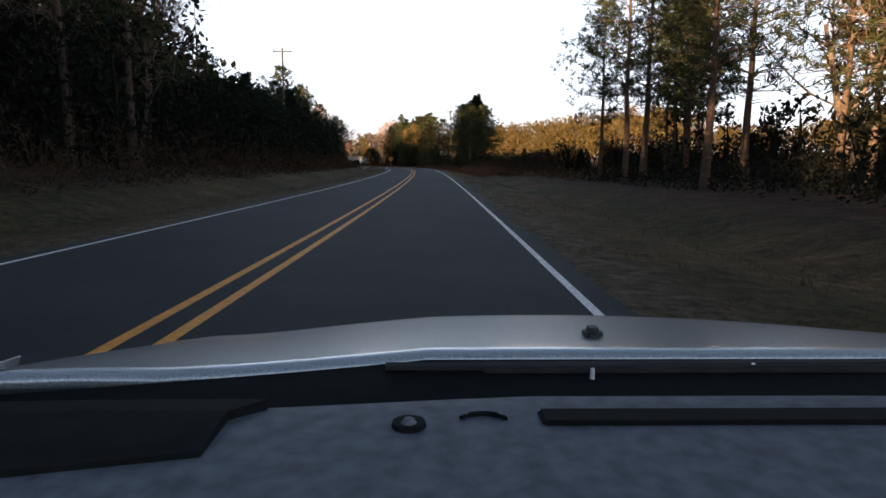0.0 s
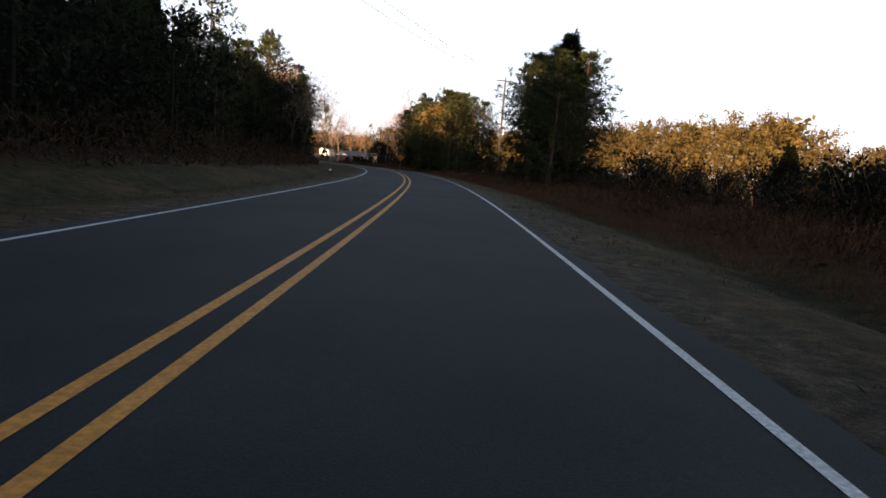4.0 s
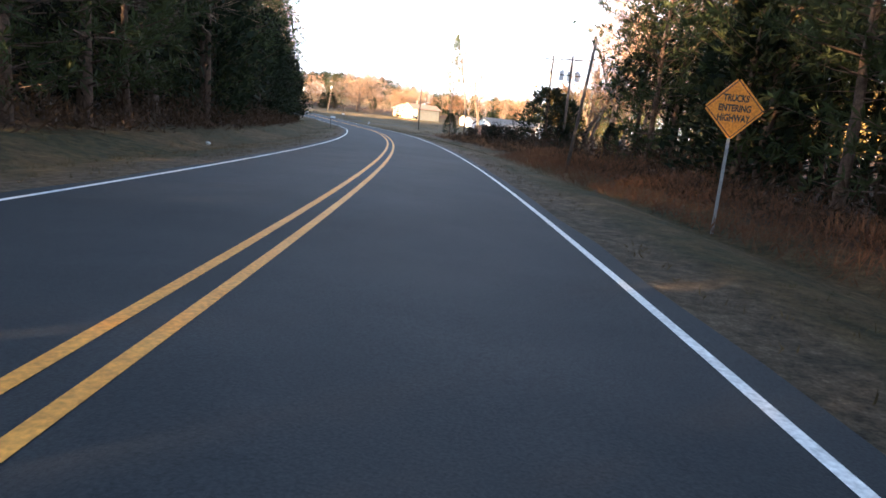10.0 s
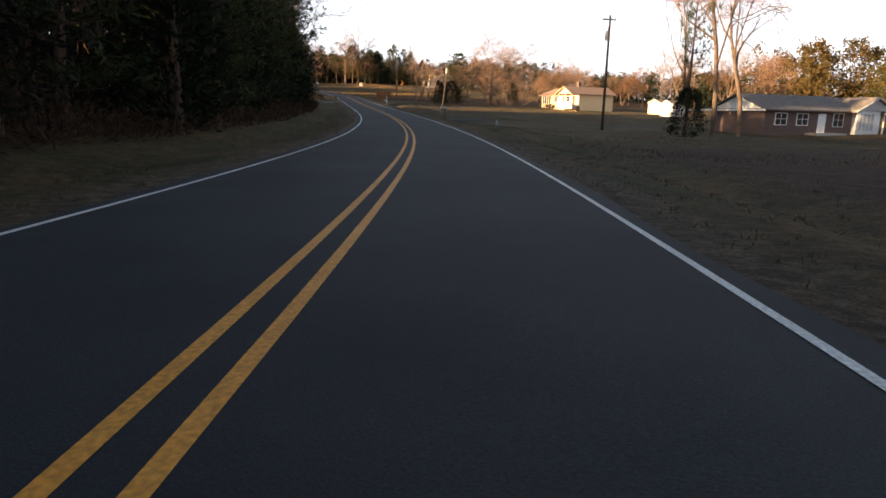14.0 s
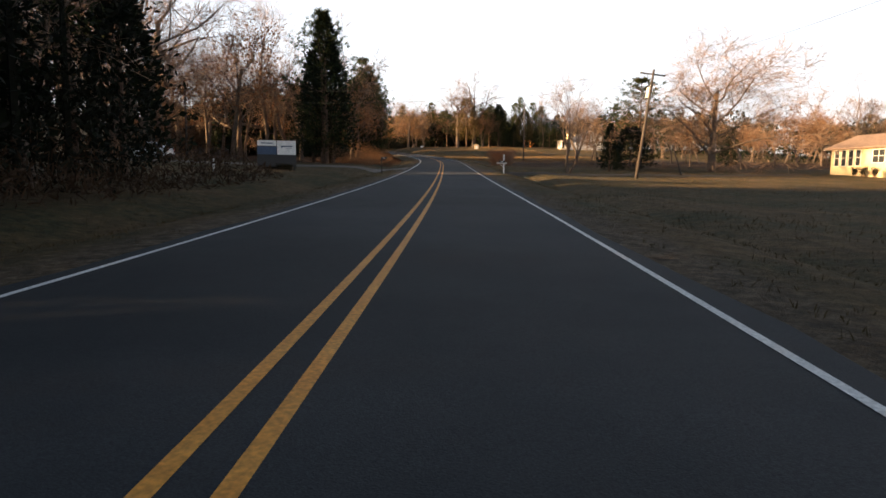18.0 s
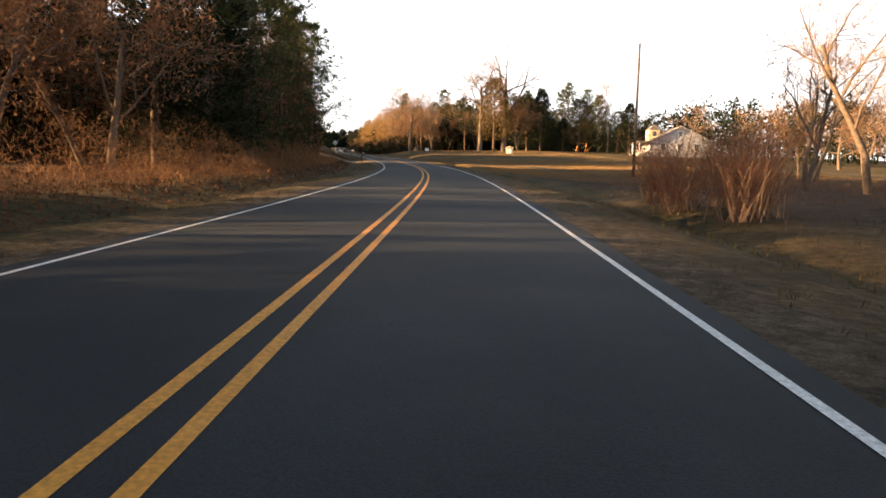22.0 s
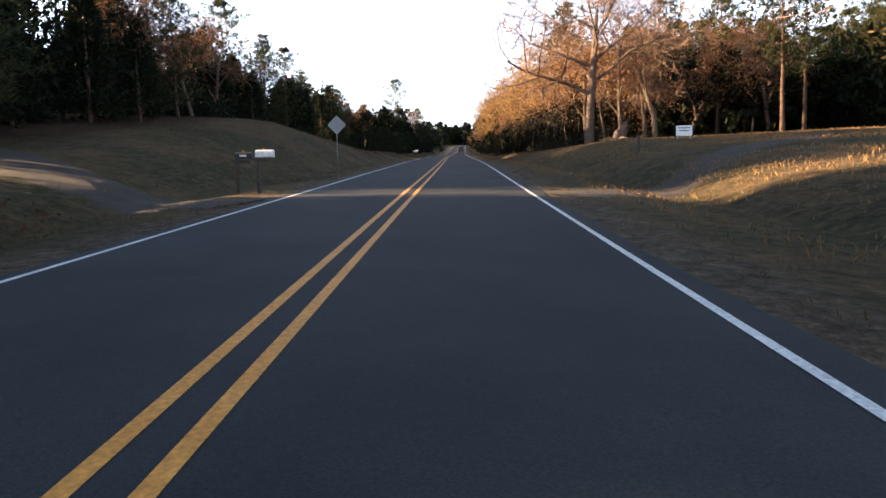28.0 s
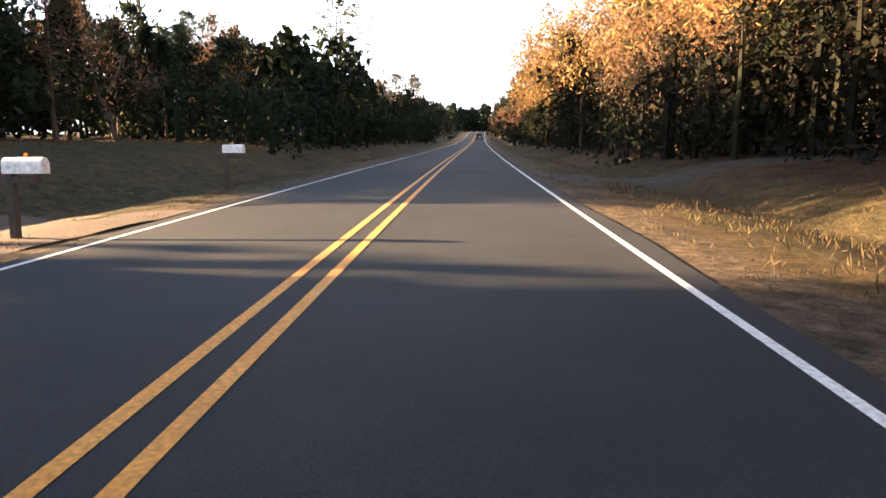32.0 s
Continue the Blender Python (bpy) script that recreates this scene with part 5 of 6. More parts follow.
for s, lat, sc in ((411.6, 8.8, 0.64), (413, 9.8, 0.74), (414.8, 8.3, 0.72), (416, 10.4, 0.78), (417.8, 8.8, 0.72)):
    plant("red_bush", s, lat, sc, group="reddish roadside bushes")
for s, lat, sc in ((434, 24, 0.8), (440, 28, 0.8), (446, 33, 0.75)):
    plant("bare", s, lat, sc, group="hedgerow trees")
woods([("bare", 4), ("brown_tree", 2), ("cedar", 1)], 404, 452, 30, 60, 16, 8, 0.6, 0.85, "hedgerow trees")
woods([("bare", 4), ("brown_tree", 3)], 340, 376, 62, 82, 8, 91, 0.85, 1.05, "yard trees")
woods([("bare", 4), ("brown_tree", 4)], 405, 480, 60, 96, 26, 92, 0.7, 0.95, "hedgerow trees")
# trees in the farmhouse yard
plant("yard_oak", 550.6, 28.3, which=0, tall=27.5, turn=20, label="very tall leafless oak with broken top limbs")
plant("yard_oak", 552.4, 35.0, which=1, tall=29.5, turn=140, label="very tall leafless oak in a yard")
plant("yard_pine", 549.8, 31.6, which=0, tall=18.5, label="dense tall pine in a yard, warm olive needles")
plant("brown_tree", 551, 38.2, which=0, tall=17.5, wide=0.95)
plant("brown_tree", 553, 38.8, which=1, tall=15.0)
for s, lat, k, h in ((600, 25.5, 0, 13.5), (597, 30, 1, 16), (599, 34, 2, 17), (596, 41, 0, 15.5), (603, 38, 1, 16), (592, 46, 2, 14)):
    plant("pine_full", s, lat, which=k, tall=h, wide=1.5, group="yard pines")
for s, lat, h in ((566, 28, 15), (572, 33, 15), (584, 30, 16), (588, 34, 15)):
    plant("pine", s, lat, tall=h, group="yard pines")
plant("yard_cedar", 553, 45.0, which=0, tall=16.5)
plant("pine_full", 555, 42.0, which=0, tall=15.0, wide=1.6)
plant("yard_pine", 549.5, 54.0, which=0, tall=14.0, turn=70, wide=1.05)
plant("yard_cedar", 552.5, 51.0, which=0, tall=9.0, turn=120)
plant("yard_cedar", 543, 64.5, which=0, tall=13.0, turn=200)
plant("pine_full", 545.2, 62.6, which=1, tall=11.0, wide=1.7)
plant("bare", 546.2, 60.3, which=3, tall=21, wide=0.7)
plant("bare", 516, 64, 0.85, 1, label="leafless tree beside the farmhouse")
plant("bare", 500, 70, 0.9, 0)
plant("oak", 488, 74, 0.65, 1)
# the great oak at the wood's corner and the wood behind it
plant("great_oak", 573.7, 13.8, which=0, tall=22.5, turn=215, wide=1.3, label="great leafless oak with long low limbs over the bank")
for s, lat, h in ((613.1, 25.0, 19), (623.6, 24.6, 20), (635.6, 23.4, 20), (606, 31, 18), (618, 33, 19), (629, 30, 18)):
    plant("great_oak", s, lat, which=0, tall=h, turn=s * 37 % 360, wide=0.75, group="sunlit oaks", label="tall leafless oak with a thick sunlit trunk")
plant("brown_tree", 578, 18, 1.1, 1)
plant("bare", 575, 20.5, 1.15, 2)
woods([("brown_tree", 5), ("bare", 3), ("pine", 1)], 580, 665, 14, 24, 40, 21, 0.75, 1.15, "woodland hardwoods")
woods([("brown_tree", 3), ("bare", 3), ("pine", 2)], 580, 700, 24, 42, 36, 22, 0.9, 1.25, "woodland hardwoods")
woods([("brown_tree", 2), ("cedar", 3), ("pine", 2)], 612, 760, 9, 14, 34, 23, 0.55, 0.9, "roadside trees")
woods([("pine_full", 3), ("pine", 2)], 566, 612, 44, 72, 26, 24, 0.95, 1.2, "yard pines")

# ---- left of the road ----
woods([("pine", 5), ("bare", 2)], -20, 40, -26, -12, 24, 31, 0.95, 1.25, "roadside pines")
woods([("pine", 5), ("bare", 2)], 40, 80, -30, -17, 14, 231, 0.6, 0.85, "roadside pines")
for i, (s, lat, h) in enumerate(((80, -15, 9.5), (85, -18, 11.5), (90, -16, 11), (95, -18, 11), (100, -16, 10.4), (105, -18, 10.6), (110, -18, 10.8), (113, -19.5, 10.6), (117, -15.5, 10), (122, -16, 9.8), (126, -14, 9.0), (130, -14, 8.6), (87, -22, 12.5), (99, -22, 11.5), (108, -22, 11.2))):
    plant("pine_full" if i % 3 else "tall_cedar", s, lat, tall=h, group="roadside evergreens")
for s, lat, h in ((133, -11.0, 9.4), (141, -10.4, 10.5)):
    plant("bare", s, lat, tall=h, wide=0.6, group="roadside saplings")
woods([("pine_full", 5), ("cedar", 4), ("bare", 2)], 136, 166, -13.5, -10.4, 9, 33, 0.58, 0.75, "roadside evergreens")
woods([("pine_full", 5), ("cedar", 4), ("bare", 2)], 166, 330, -13.5, -10.4, 43, 333, 0.95, 1.3, "roadside evergreens")
woods([("bare", 4), ("pine", 4)], 140, 172, -19, -13, 5, 134, 0.55, 0.72, "roadside trees")
woods([("bare", 4), ("pine", 4)], 172, 330, -19, -13, 20, 133, 1.0, 1.3, "roadside trees")
woods([("bare", 3), ("pine", 5)], 150, 330, -30, -18, 26, 34, 1.0, 1.3, "woodland trees")
plant("cedar", 264, -9.0, 0.95, 1)
woods([("bare", 4), ("pine", 3), ("cedar", 2)], 328, 353, -32, -12.5, 20, 134, 0.9, 1.2, "roadside trees")
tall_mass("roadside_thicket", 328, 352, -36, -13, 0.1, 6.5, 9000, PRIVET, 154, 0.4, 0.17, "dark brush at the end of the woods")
woods([("brown_tree", 1), ("bare", 6), ("oak", 3)], 385, 445, -56, -24, 22, 35, 1.1, 1.5, "sunlit hardwoods")
for s, lat, h in ((377, -41, 21), (383, -36, 22), (391, -40, 21), (372, -50, 20)):
    plant("oak", s, lat, tall=h, wide=0.9, group="sunlit hardwoods")
undergrowth("red_underbrush", 374, 396, -44, -30, 1.2, 2.6, 12000, SEDGE, 78, 0.4, 0.02, "rust-coloured winter underbrush behind the lot", 0.5, 4.0)
woods([("brown_tree", 3), ("bare", 3)], 396, 470, -26, -13.5, 26, 36, 0.75, 1.1, "roadside hardwoods")
plant("pine_full", 393.6, -14.4, which=0, tall=18.4, label="tall dark pine, crowned to the ground")
plant("tall_cedar", 392.9, -13.8, tall=18.0, label="very tall dark cedar beside the lot")
plant("tall_cedar", 395.5, -13.6, tall=15.5, label="tall dark cedar beside the lot")
plant("tall_cedar", 396.5, -16.0, tall=14, label="tall dark cedar beside the lot")
plant("pine_full", 432, -13.4, which=1, tall=18.0, label="dense dark pine beside the road")
plant("tall_cedar", 431, -12.4, tall=15.0, label="dense dark cedar beside the road")
plant("tall_cedar", 428.5, -14.2, tall=14.0, label="dense dark cedar beside the road")
for s, lat, sc, k in ((432, -12.5, 1.15, 0), (436, -13, 1.1, 2), (440, -12, 1.1, 1), (443, -13.5, 1.1, 0), (447, -11.5, 1.0, 0), (454, -11.5, 1.0, 1), (460, -10.5, 0.98, 2), (466, -12.5, 1.0, 0)):
    plant("pine_full", s, lat, sc, k, group="roadside pines")
for s, lat, sc in ((486, -14.8, 1.25), (492, -17, 1.1), (497, -15.5, 1.2)):
    plant("pine_near", s, lat, sc, group="bank pines")
woods([("pine_full", 4), ("cedar", 3), ("brown_tree", 1)], 470, 526, -30, -17, 24, 37, 0.85, 1.15, "bank trees", SUN_GAPS)
woods([("cedar", 3), ("pine_full", 2), ("pine", 1)], 500, 524, -15.5, -11.5, 9, 38, 0.7, 0.95, "bank trees")
woods([("pine_full", 3), ("cedar", 5), ("brown_tree", 1)], 534, 640, -22, -18.0, 48, 39, 0.6, 0.9, "bank trees", SUN_GAPS)
woods([("pine", 4), ("bare", 4)], 650, 700, -42, -24, 14, 40, 0.6, 0.85, "bank trees")
woods([("bare", 4), ("brown_tree", 2)], 560, 592, -34, -26, 6, 240, 0.75, 0.95, "bank trees")
woods([("pine", 1), ("cedar", 5), ("bare", 1)], 640, 780, -20, -10, 40, 41, 0.65, 0.95, "roadside trees")
woods([("bare", 3), ("pine", 3)], 690, 760, -34, -20, 16, 42, 0.6, 0.85, "roadside trees")

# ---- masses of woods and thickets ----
# Woods deepened and raised to block low sun; shade also in leaf colour.
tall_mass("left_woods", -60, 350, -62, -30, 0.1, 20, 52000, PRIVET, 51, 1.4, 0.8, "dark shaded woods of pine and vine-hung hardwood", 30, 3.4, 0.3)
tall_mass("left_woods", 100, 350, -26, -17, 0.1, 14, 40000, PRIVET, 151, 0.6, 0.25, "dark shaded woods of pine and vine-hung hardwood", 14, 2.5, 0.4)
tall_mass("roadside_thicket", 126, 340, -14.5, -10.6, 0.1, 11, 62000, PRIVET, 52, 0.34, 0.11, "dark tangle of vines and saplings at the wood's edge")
# Woods added mostly out of view to block low sun from road and pines.
tall_mass("left_woods", 150, 335, -96, -66, 0.1, 20, 24000, PRIVET, 455, 1.6, 1.0, "added tall pine wood blocking low sun, mostly out of view", 28, 3.8, 0.4)
tall_mass("left_woods", -150, 60, -76, -46, 0.1, 25, 40000, PRIVET, 453, 1.3, 0.8, "added tall pine wood blocking low sun, mostly out of view", 20, 3.8, 0.4)
tall_mass("left_woods", 58, 92, -52, -29, 0.1, 28, 22000, PRIVET, 454, 0.9, 0.5, "added tall pine wood blocking low sun, mostly out of view", 18, 3.2, 0.4)
# Extra layer added to plug sun leaking through the roadside pines.
tall_mass("left_woods", -90, 100, -34, -20, 0.1, 10.5, 40000, PRIVET, 353, 0.8, 0.42, "added wood behind roadside pines plugging low sun", 14, 2.6, 0.4)
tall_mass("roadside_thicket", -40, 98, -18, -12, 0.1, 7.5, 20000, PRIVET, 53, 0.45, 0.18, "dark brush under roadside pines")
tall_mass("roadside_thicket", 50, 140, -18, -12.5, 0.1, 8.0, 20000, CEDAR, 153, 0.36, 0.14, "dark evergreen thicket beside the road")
tall_mass("far_wood", 120, 205, 122, 150, 0.3, 10, 26000, OLIVE, 254, 0.85, 0.42, "far pine wood lit by low sun", 24, 4.2, 0.35, False)
tall_mass("far_wood", 205, 330, 122, 150, 0.3, 21, 64000, OLIVE, 54, 0.85, 0.42, "far pine wood lit by low sun", 24, 5.0, 0.35, False)
tall_mass("far_wood", 20, 130, 110, 140, 0.3, 17, 46000, OLIVE, 55, 0.85, 0.42, "far pine wood lit by low sun", 24, 5.0, 0.35, False)
tall_mass("far_wood", 205, 330, 128, 152, 0.2, 19, 10000, OLIVE, 354, 2.2, 1.5, "shaded heart of a far pine wood", 24, 5.0, 0.5, False)
tall_mass("far_wood", 20, 130, 116, 142, 0.2, 15, 8000, OLIVE, 355, 2.2, 1.5, "shaded heart of a far pine wood", 24, 5.0, 0.5, False)
tall_mass("far_wood", 325, 400, 98, 122, 0.5, 18, 26000, OLIVE, 56, 0.8, 0.4, "line of pines behind the houses", 50, 4.0, 0.2)
tall_mass("far_wood", 380, 500, 96, 140, 0.5, 11, 30000, CEDAR, 57, 0.9, 0.45, "far dark wood across the fields", 40, 3.8, 0.25)
tall_mass("far_wood", 500, 640, 80, 130, 0.5, 15, 30000, CEDAR, 58, 0.9, 0.45, "dark pines behind the farmhouse", 40, 3.8, 0.25)
tall_mass("far_wood", 574, 640, 40, 82, 0.2, 13, 26000, CEDAR, 158, 0.8, 0.4, "dark pine wood beyond the yard", 34, 3.4, 0.3)
tall_mass("far_wood", 955, 1000, -70, 70, 0.2, 17, 60000, CEDAR, 159, 1.6, 0.9, "far dark trees where the road bends away", 34, 3.4, 0.3)
tall_mass("roadside_thicket", 386, 474, -60, -48, 0.05, 6.0, 26000, BROWN_LEAF, 559, 0.6, 0.28, "rusty brush behind the hardwoods", 12, 2.4, 0.5)
tall_mass("left_woods", 388, 476, -78, -60, 0.3, 8, 14000, BROWN_LEAF, 659, 0.5, 0.22, "sunlit reddish hardwoods behind the lot")
tall_mass("left_woods", 330, 388, -78, -60, 0.3, 7.5, 14000, BROWN_LEAF, 59, 0.6, 0.26, "sunlit reddish hardwoods behind the lot")
# Pine wood added behind the lot, its height set to shade the road.
tall_mass("left_woods", 388, 474, -104, -84, 0.3, 14.0, 16000, OLIVE, 358, 1.2, 0.7, "added pine wood behind the lot shading the road", 30, 3.8, 0.3)
tall_mass("left_woods", 320, 388, -104, -80, 0.3, 20.5, 30000, OLIVE, 359, 1.3, 0.8, "added pine wood behind the lot shading the road", 34, 4.0, 0.3)
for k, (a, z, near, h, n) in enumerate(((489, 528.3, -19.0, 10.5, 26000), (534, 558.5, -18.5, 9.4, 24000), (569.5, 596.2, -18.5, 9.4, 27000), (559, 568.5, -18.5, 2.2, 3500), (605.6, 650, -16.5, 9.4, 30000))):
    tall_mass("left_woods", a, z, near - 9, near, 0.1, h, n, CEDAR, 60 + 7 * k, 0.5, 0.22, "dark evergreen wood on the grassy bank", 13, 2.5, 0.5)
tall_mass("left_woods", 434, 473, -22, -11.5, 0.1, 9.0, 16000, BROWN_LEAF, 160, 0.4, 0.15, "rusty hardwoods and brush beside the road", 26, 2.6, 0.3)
# Hidden layer of evergreens added to stop sun streaks on the road.
tall_mass("left_woods", 430, 473, -40, -23, 0.1, 12.5, 36000, CEDAR, 360, 1.0, 0.65, "added evergreens behind rusty hardwoods blocking low sun", 22, 3.0, 0.4)
# Bank wood thickened as a sun blocker for the road below.
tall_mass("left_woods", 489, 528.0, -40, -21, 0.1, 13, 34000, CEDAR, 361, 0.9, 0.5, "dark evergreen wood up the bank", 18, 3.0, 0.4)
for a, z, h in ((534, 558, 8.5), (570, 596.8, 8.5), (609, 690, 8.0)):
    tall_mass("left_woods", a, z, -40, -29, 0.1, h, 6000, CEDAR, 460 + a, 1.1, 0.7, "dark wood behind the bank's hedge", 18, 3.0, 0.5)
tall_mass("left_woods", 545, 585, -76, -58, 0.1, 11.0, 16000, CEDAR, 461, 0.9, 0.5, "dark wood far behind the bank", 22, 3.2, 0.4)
tall_mass("far_wood", 584, 628, 27, 60, 0.1, 14.5, 34000, OLIVE, 462, 0.55, 0.26, "dark evergreens at the back of a yard", 18, 2.8, 0.4)
tall_mass("far_wood", 590, 640, 20, 60, 0.05, 7.0, 26000, CEDAR, 463, 0.7, 0.4, "dark undergrowth of a pine wood", 12, 2.8, 0.5)
tall_mass("far_wood", 562, 600, 58, 84, 0.05, 6.0, 16000, CEDAR, 464, 0.7, 0.4, "dark brush behind the yard", 12, 2.8, 0.5)
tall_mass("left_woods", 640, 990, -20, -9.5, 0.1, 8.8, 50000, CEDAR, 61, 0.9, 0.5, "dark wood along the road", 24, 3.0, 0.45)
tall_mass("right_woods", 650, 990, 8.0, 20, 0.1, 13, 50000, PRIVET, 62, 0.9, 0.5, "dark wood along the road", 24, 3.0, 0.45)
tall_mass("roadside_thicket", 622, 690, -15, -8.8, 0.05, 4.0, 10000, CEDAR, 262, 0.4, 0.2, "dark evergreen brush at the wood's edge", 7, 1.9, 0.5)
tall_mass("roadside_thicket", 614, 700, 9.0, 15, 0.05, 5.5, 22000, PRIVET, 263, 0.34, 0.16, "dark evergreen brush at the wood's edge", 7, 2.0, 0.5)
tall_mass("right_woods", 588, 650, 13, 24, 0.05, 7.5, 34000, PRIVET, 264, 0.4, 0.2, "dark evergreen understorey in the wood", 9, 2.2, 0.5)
# Golden crowns over near-black brush: sun and shade put into colour.
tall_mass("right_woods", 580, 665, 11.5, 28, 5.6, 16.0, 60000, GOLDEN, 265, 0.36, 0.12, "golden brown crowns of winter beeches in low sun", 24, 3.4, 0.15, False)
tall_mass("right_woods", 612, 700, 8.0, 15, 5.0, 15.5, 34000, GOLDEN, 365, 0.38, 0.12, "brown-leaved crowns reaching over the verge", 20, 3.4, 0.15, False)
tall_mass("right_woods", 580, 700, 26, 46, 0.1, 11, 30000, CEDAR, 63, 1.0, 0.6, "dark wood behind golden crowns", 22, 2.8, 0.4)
undergrowth("broom_sedge", 40, 160, 9.0, 30, 0.5, 1.2, 9000, SEDGE, 71, 0.5, 0.02, "reddish-brown broom sedge and brush", 0.8, 4.0)
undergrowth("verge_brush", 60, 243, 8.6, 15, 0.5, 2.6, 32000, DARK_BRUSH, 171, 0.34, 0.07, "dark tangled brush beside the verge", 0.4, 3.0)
undergrowth("field_brush", 44, 165, 11, 48, 1.0, 2.2, 22000, PRIVET, 72, 0.26, 0.10, "low green and brown brush in the field", 0.3, 5.0)
woods([("thicket", 1)], 44, 160, 13, 36, 84, 95, 0.75, 1.1, "field thicket")
for i in range(16):
    plant("cedar", 52 + i * 6.3, 14 + (i * 37 % 11), tall=2.6 + (i * 53 % 17) / 10, group="young cedars")
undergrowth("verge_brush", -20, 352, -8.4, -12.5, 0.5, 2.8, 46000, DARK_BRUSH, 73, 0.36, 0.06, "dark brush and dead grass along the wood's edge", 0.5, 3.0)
undergrowth("red_underbrush", 388, 466, -8.0, -13, 0.4, 3.8, 36000, SEDGE, 74, 0.34, 0.014, "rust-coloured winter underbrush beside the road", 0.5, 4.0)
undergrowth("field_brush", 425, 452, 9.5, 26, 0.5, 0.9, 8000, SEDGE, 75, 0.26, 0.012, "brown weeds in a ditch and field edge", 0.7, 4.0)
undergrowth("verge_brush", 196, 246, 8.2, 13, 0.4, 1.0, 8000, SEDGE, 76, 0.4, 0.015, "dead grass and weeds beside the verge", 0.8, 3.0)
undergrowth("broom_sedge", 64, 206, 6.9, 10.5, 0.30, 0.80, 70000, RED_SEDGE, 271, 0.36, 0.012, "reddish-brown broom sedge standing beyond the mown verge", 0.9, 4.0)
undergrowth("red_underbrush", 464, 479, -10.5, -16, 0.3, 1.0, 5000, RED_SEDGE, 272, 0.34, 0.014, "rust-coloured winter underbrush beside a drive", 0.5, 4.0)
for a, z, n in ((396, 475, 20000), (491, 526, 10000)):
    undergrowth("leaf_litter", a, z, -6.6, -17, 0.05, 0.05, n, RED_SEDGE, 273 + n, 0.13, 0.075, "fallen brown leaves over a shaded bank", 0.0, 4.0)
undergrowth("wood_edge_brush", 574, 760, 11, 16, 0.8, 2.0, 9000, PRIVET, 77, 0.3, 0.12, "low brush at the wood's edge", 0.3, 4.0)


def verge_grass(name, side, s0, s1, count, seed, near, reach, size, wide, spread, label):
    """Blades in small tufts over the strip beside the road."""
    rng = np.random.default_rng(seed)
    tufts = count // 5
    s = rng.uniform(s0, s1, tufts)
    lat = side * (near + rng.random(tufts) ** 1.3 * reach)
    keep = np.array([noise.noise((a * 0.35, b * 0.6, seed)) for a, b in zip(s, lat)]) > -0.25
    s, lat = np.repeat(s[keep], 5), np.repeat(lat[keep], 5)
    n = len(s)
    s, lat = s + rng.normal(0, spread, n), lat + rng.normal(0, spread, n)
    th, x, y, rz = road_at(s)
    P = np.stack([x + lat * np.cos(th), y + lat * np.sin(th), rz + land(s, lat) - 0.02], 1)
    D = rng.normal(0, 0.5, (n, 3)) + (0, 0, 1.0)
    h = Heap()
    h.leaves(P, D, size, wide, rng)
    tagged(put(name, h.mesh(name, GRASS_BLADE)), label, "grass", kind="stuff")


verge_grass("verge_grass", -1, -5, 615, 55000, 81, 3.75, 4.6, 0.10, 0.012, 0.05, "short mown winter grass along the road")
verge_grass("verge_grass", 1, -5, 615, 60000, 82, 3.75, 5.2, 0.10, 0.012, 0.05, "short mown winter grass along the road")
verge_grass("weed_tufts", -1, -5, 615, 10000, 83, 6.0, 4.5, 0.22, 0.012, 0.07, "taller dry weeds in tufts beyond the verge")
verge_grass("weed_tufts", 1, -5, 615, 11000, 84, 6.0, 5.0, 0.16, 0.012, 0.07, "taller dry weeds in tufts beyond the verge")



def field_grass(name, s0, s1, lat0, lat1, count, seed, size, wide, label, material=None):
    """Standing blades over a lawn, thinner and thicker in patches."""
    rng = np.random.default_rng(seed)
    s = rng.uniform(s0, s1, count)
    lat = rng.uniform(lat0, lat1, count)
    keep = np.array([noise.noise((a * 0.18, b * 0.25, seed)) for a, b in zip(s, lat)]) + rng.normal(0, 0.18, count) > -0.2
    for a, b, side in DRIVES:
        keep &= ~((np.abs(s - a) < b) & (np.sign(lat) == side))
    s, lat = s[keep], lat[keep]
    n = len(s)
    th, x, y, rz = road_at(s)
    P = np.stack([x + lat * np.cos(th), y + lat * np.sin(th), rz + land(s, lat) - 0.03], 1)
    D = rng.normal(0, 0.5, (n, 3)) + (0, 0, 1.0)
    h = Heap()
    h.leaves(P, D, size, wide, rng)
    tagged(put(name, h.mesh(name, material or GRASS_BLADE)), label, "grass", kind="stuff")


DRIVES = ((311, 7.5, 1), (380.5, 3.0, 1), (538, 3.0, 1), (613, 4, 1), (484, 4.5, -1), (531, 5.5, -1), (600, 3.5, -1))
field_grass("lawn_grass", 262, 440, 5.5, 46, 60000, 85, 0.14, 0.022, "thin brown-green winter lawn")
field_grass("lawn_grass", 440, 575, 5.0, 48, 170000, 86, 0.14, 0.022, "dry tan winter lawn catching low sun", DRY_LAWN)
# Extra pale blades laid over the sunlit band to brighten it.
field_grass("lawn_grass", 456, 502, 4.6, 44, 150000, 186, 0.11, 0.028, "thick dry tan winter grass catching low sun", DRY_LAWN)
field_grass("lawn_grass", 486, 640, -19, -5.0, 42000, 87, 0.15, 0.018, "dry brown grass on a roadside bank")
field_grass("lawn_grass", 575, 640, 4.6, 14, 16000, 88, 0.15, 0.018, "dry grass beside the woods")

# ---- poles and wires ----
utility_pole(77, -15.3, 13.8, arms=1)
utility_pole(146, 15.0, 13.8, arms=1)
utility_pole(166, 28.4, 13.6, arms=0, label="tall bare wooden utility pole in the brush")
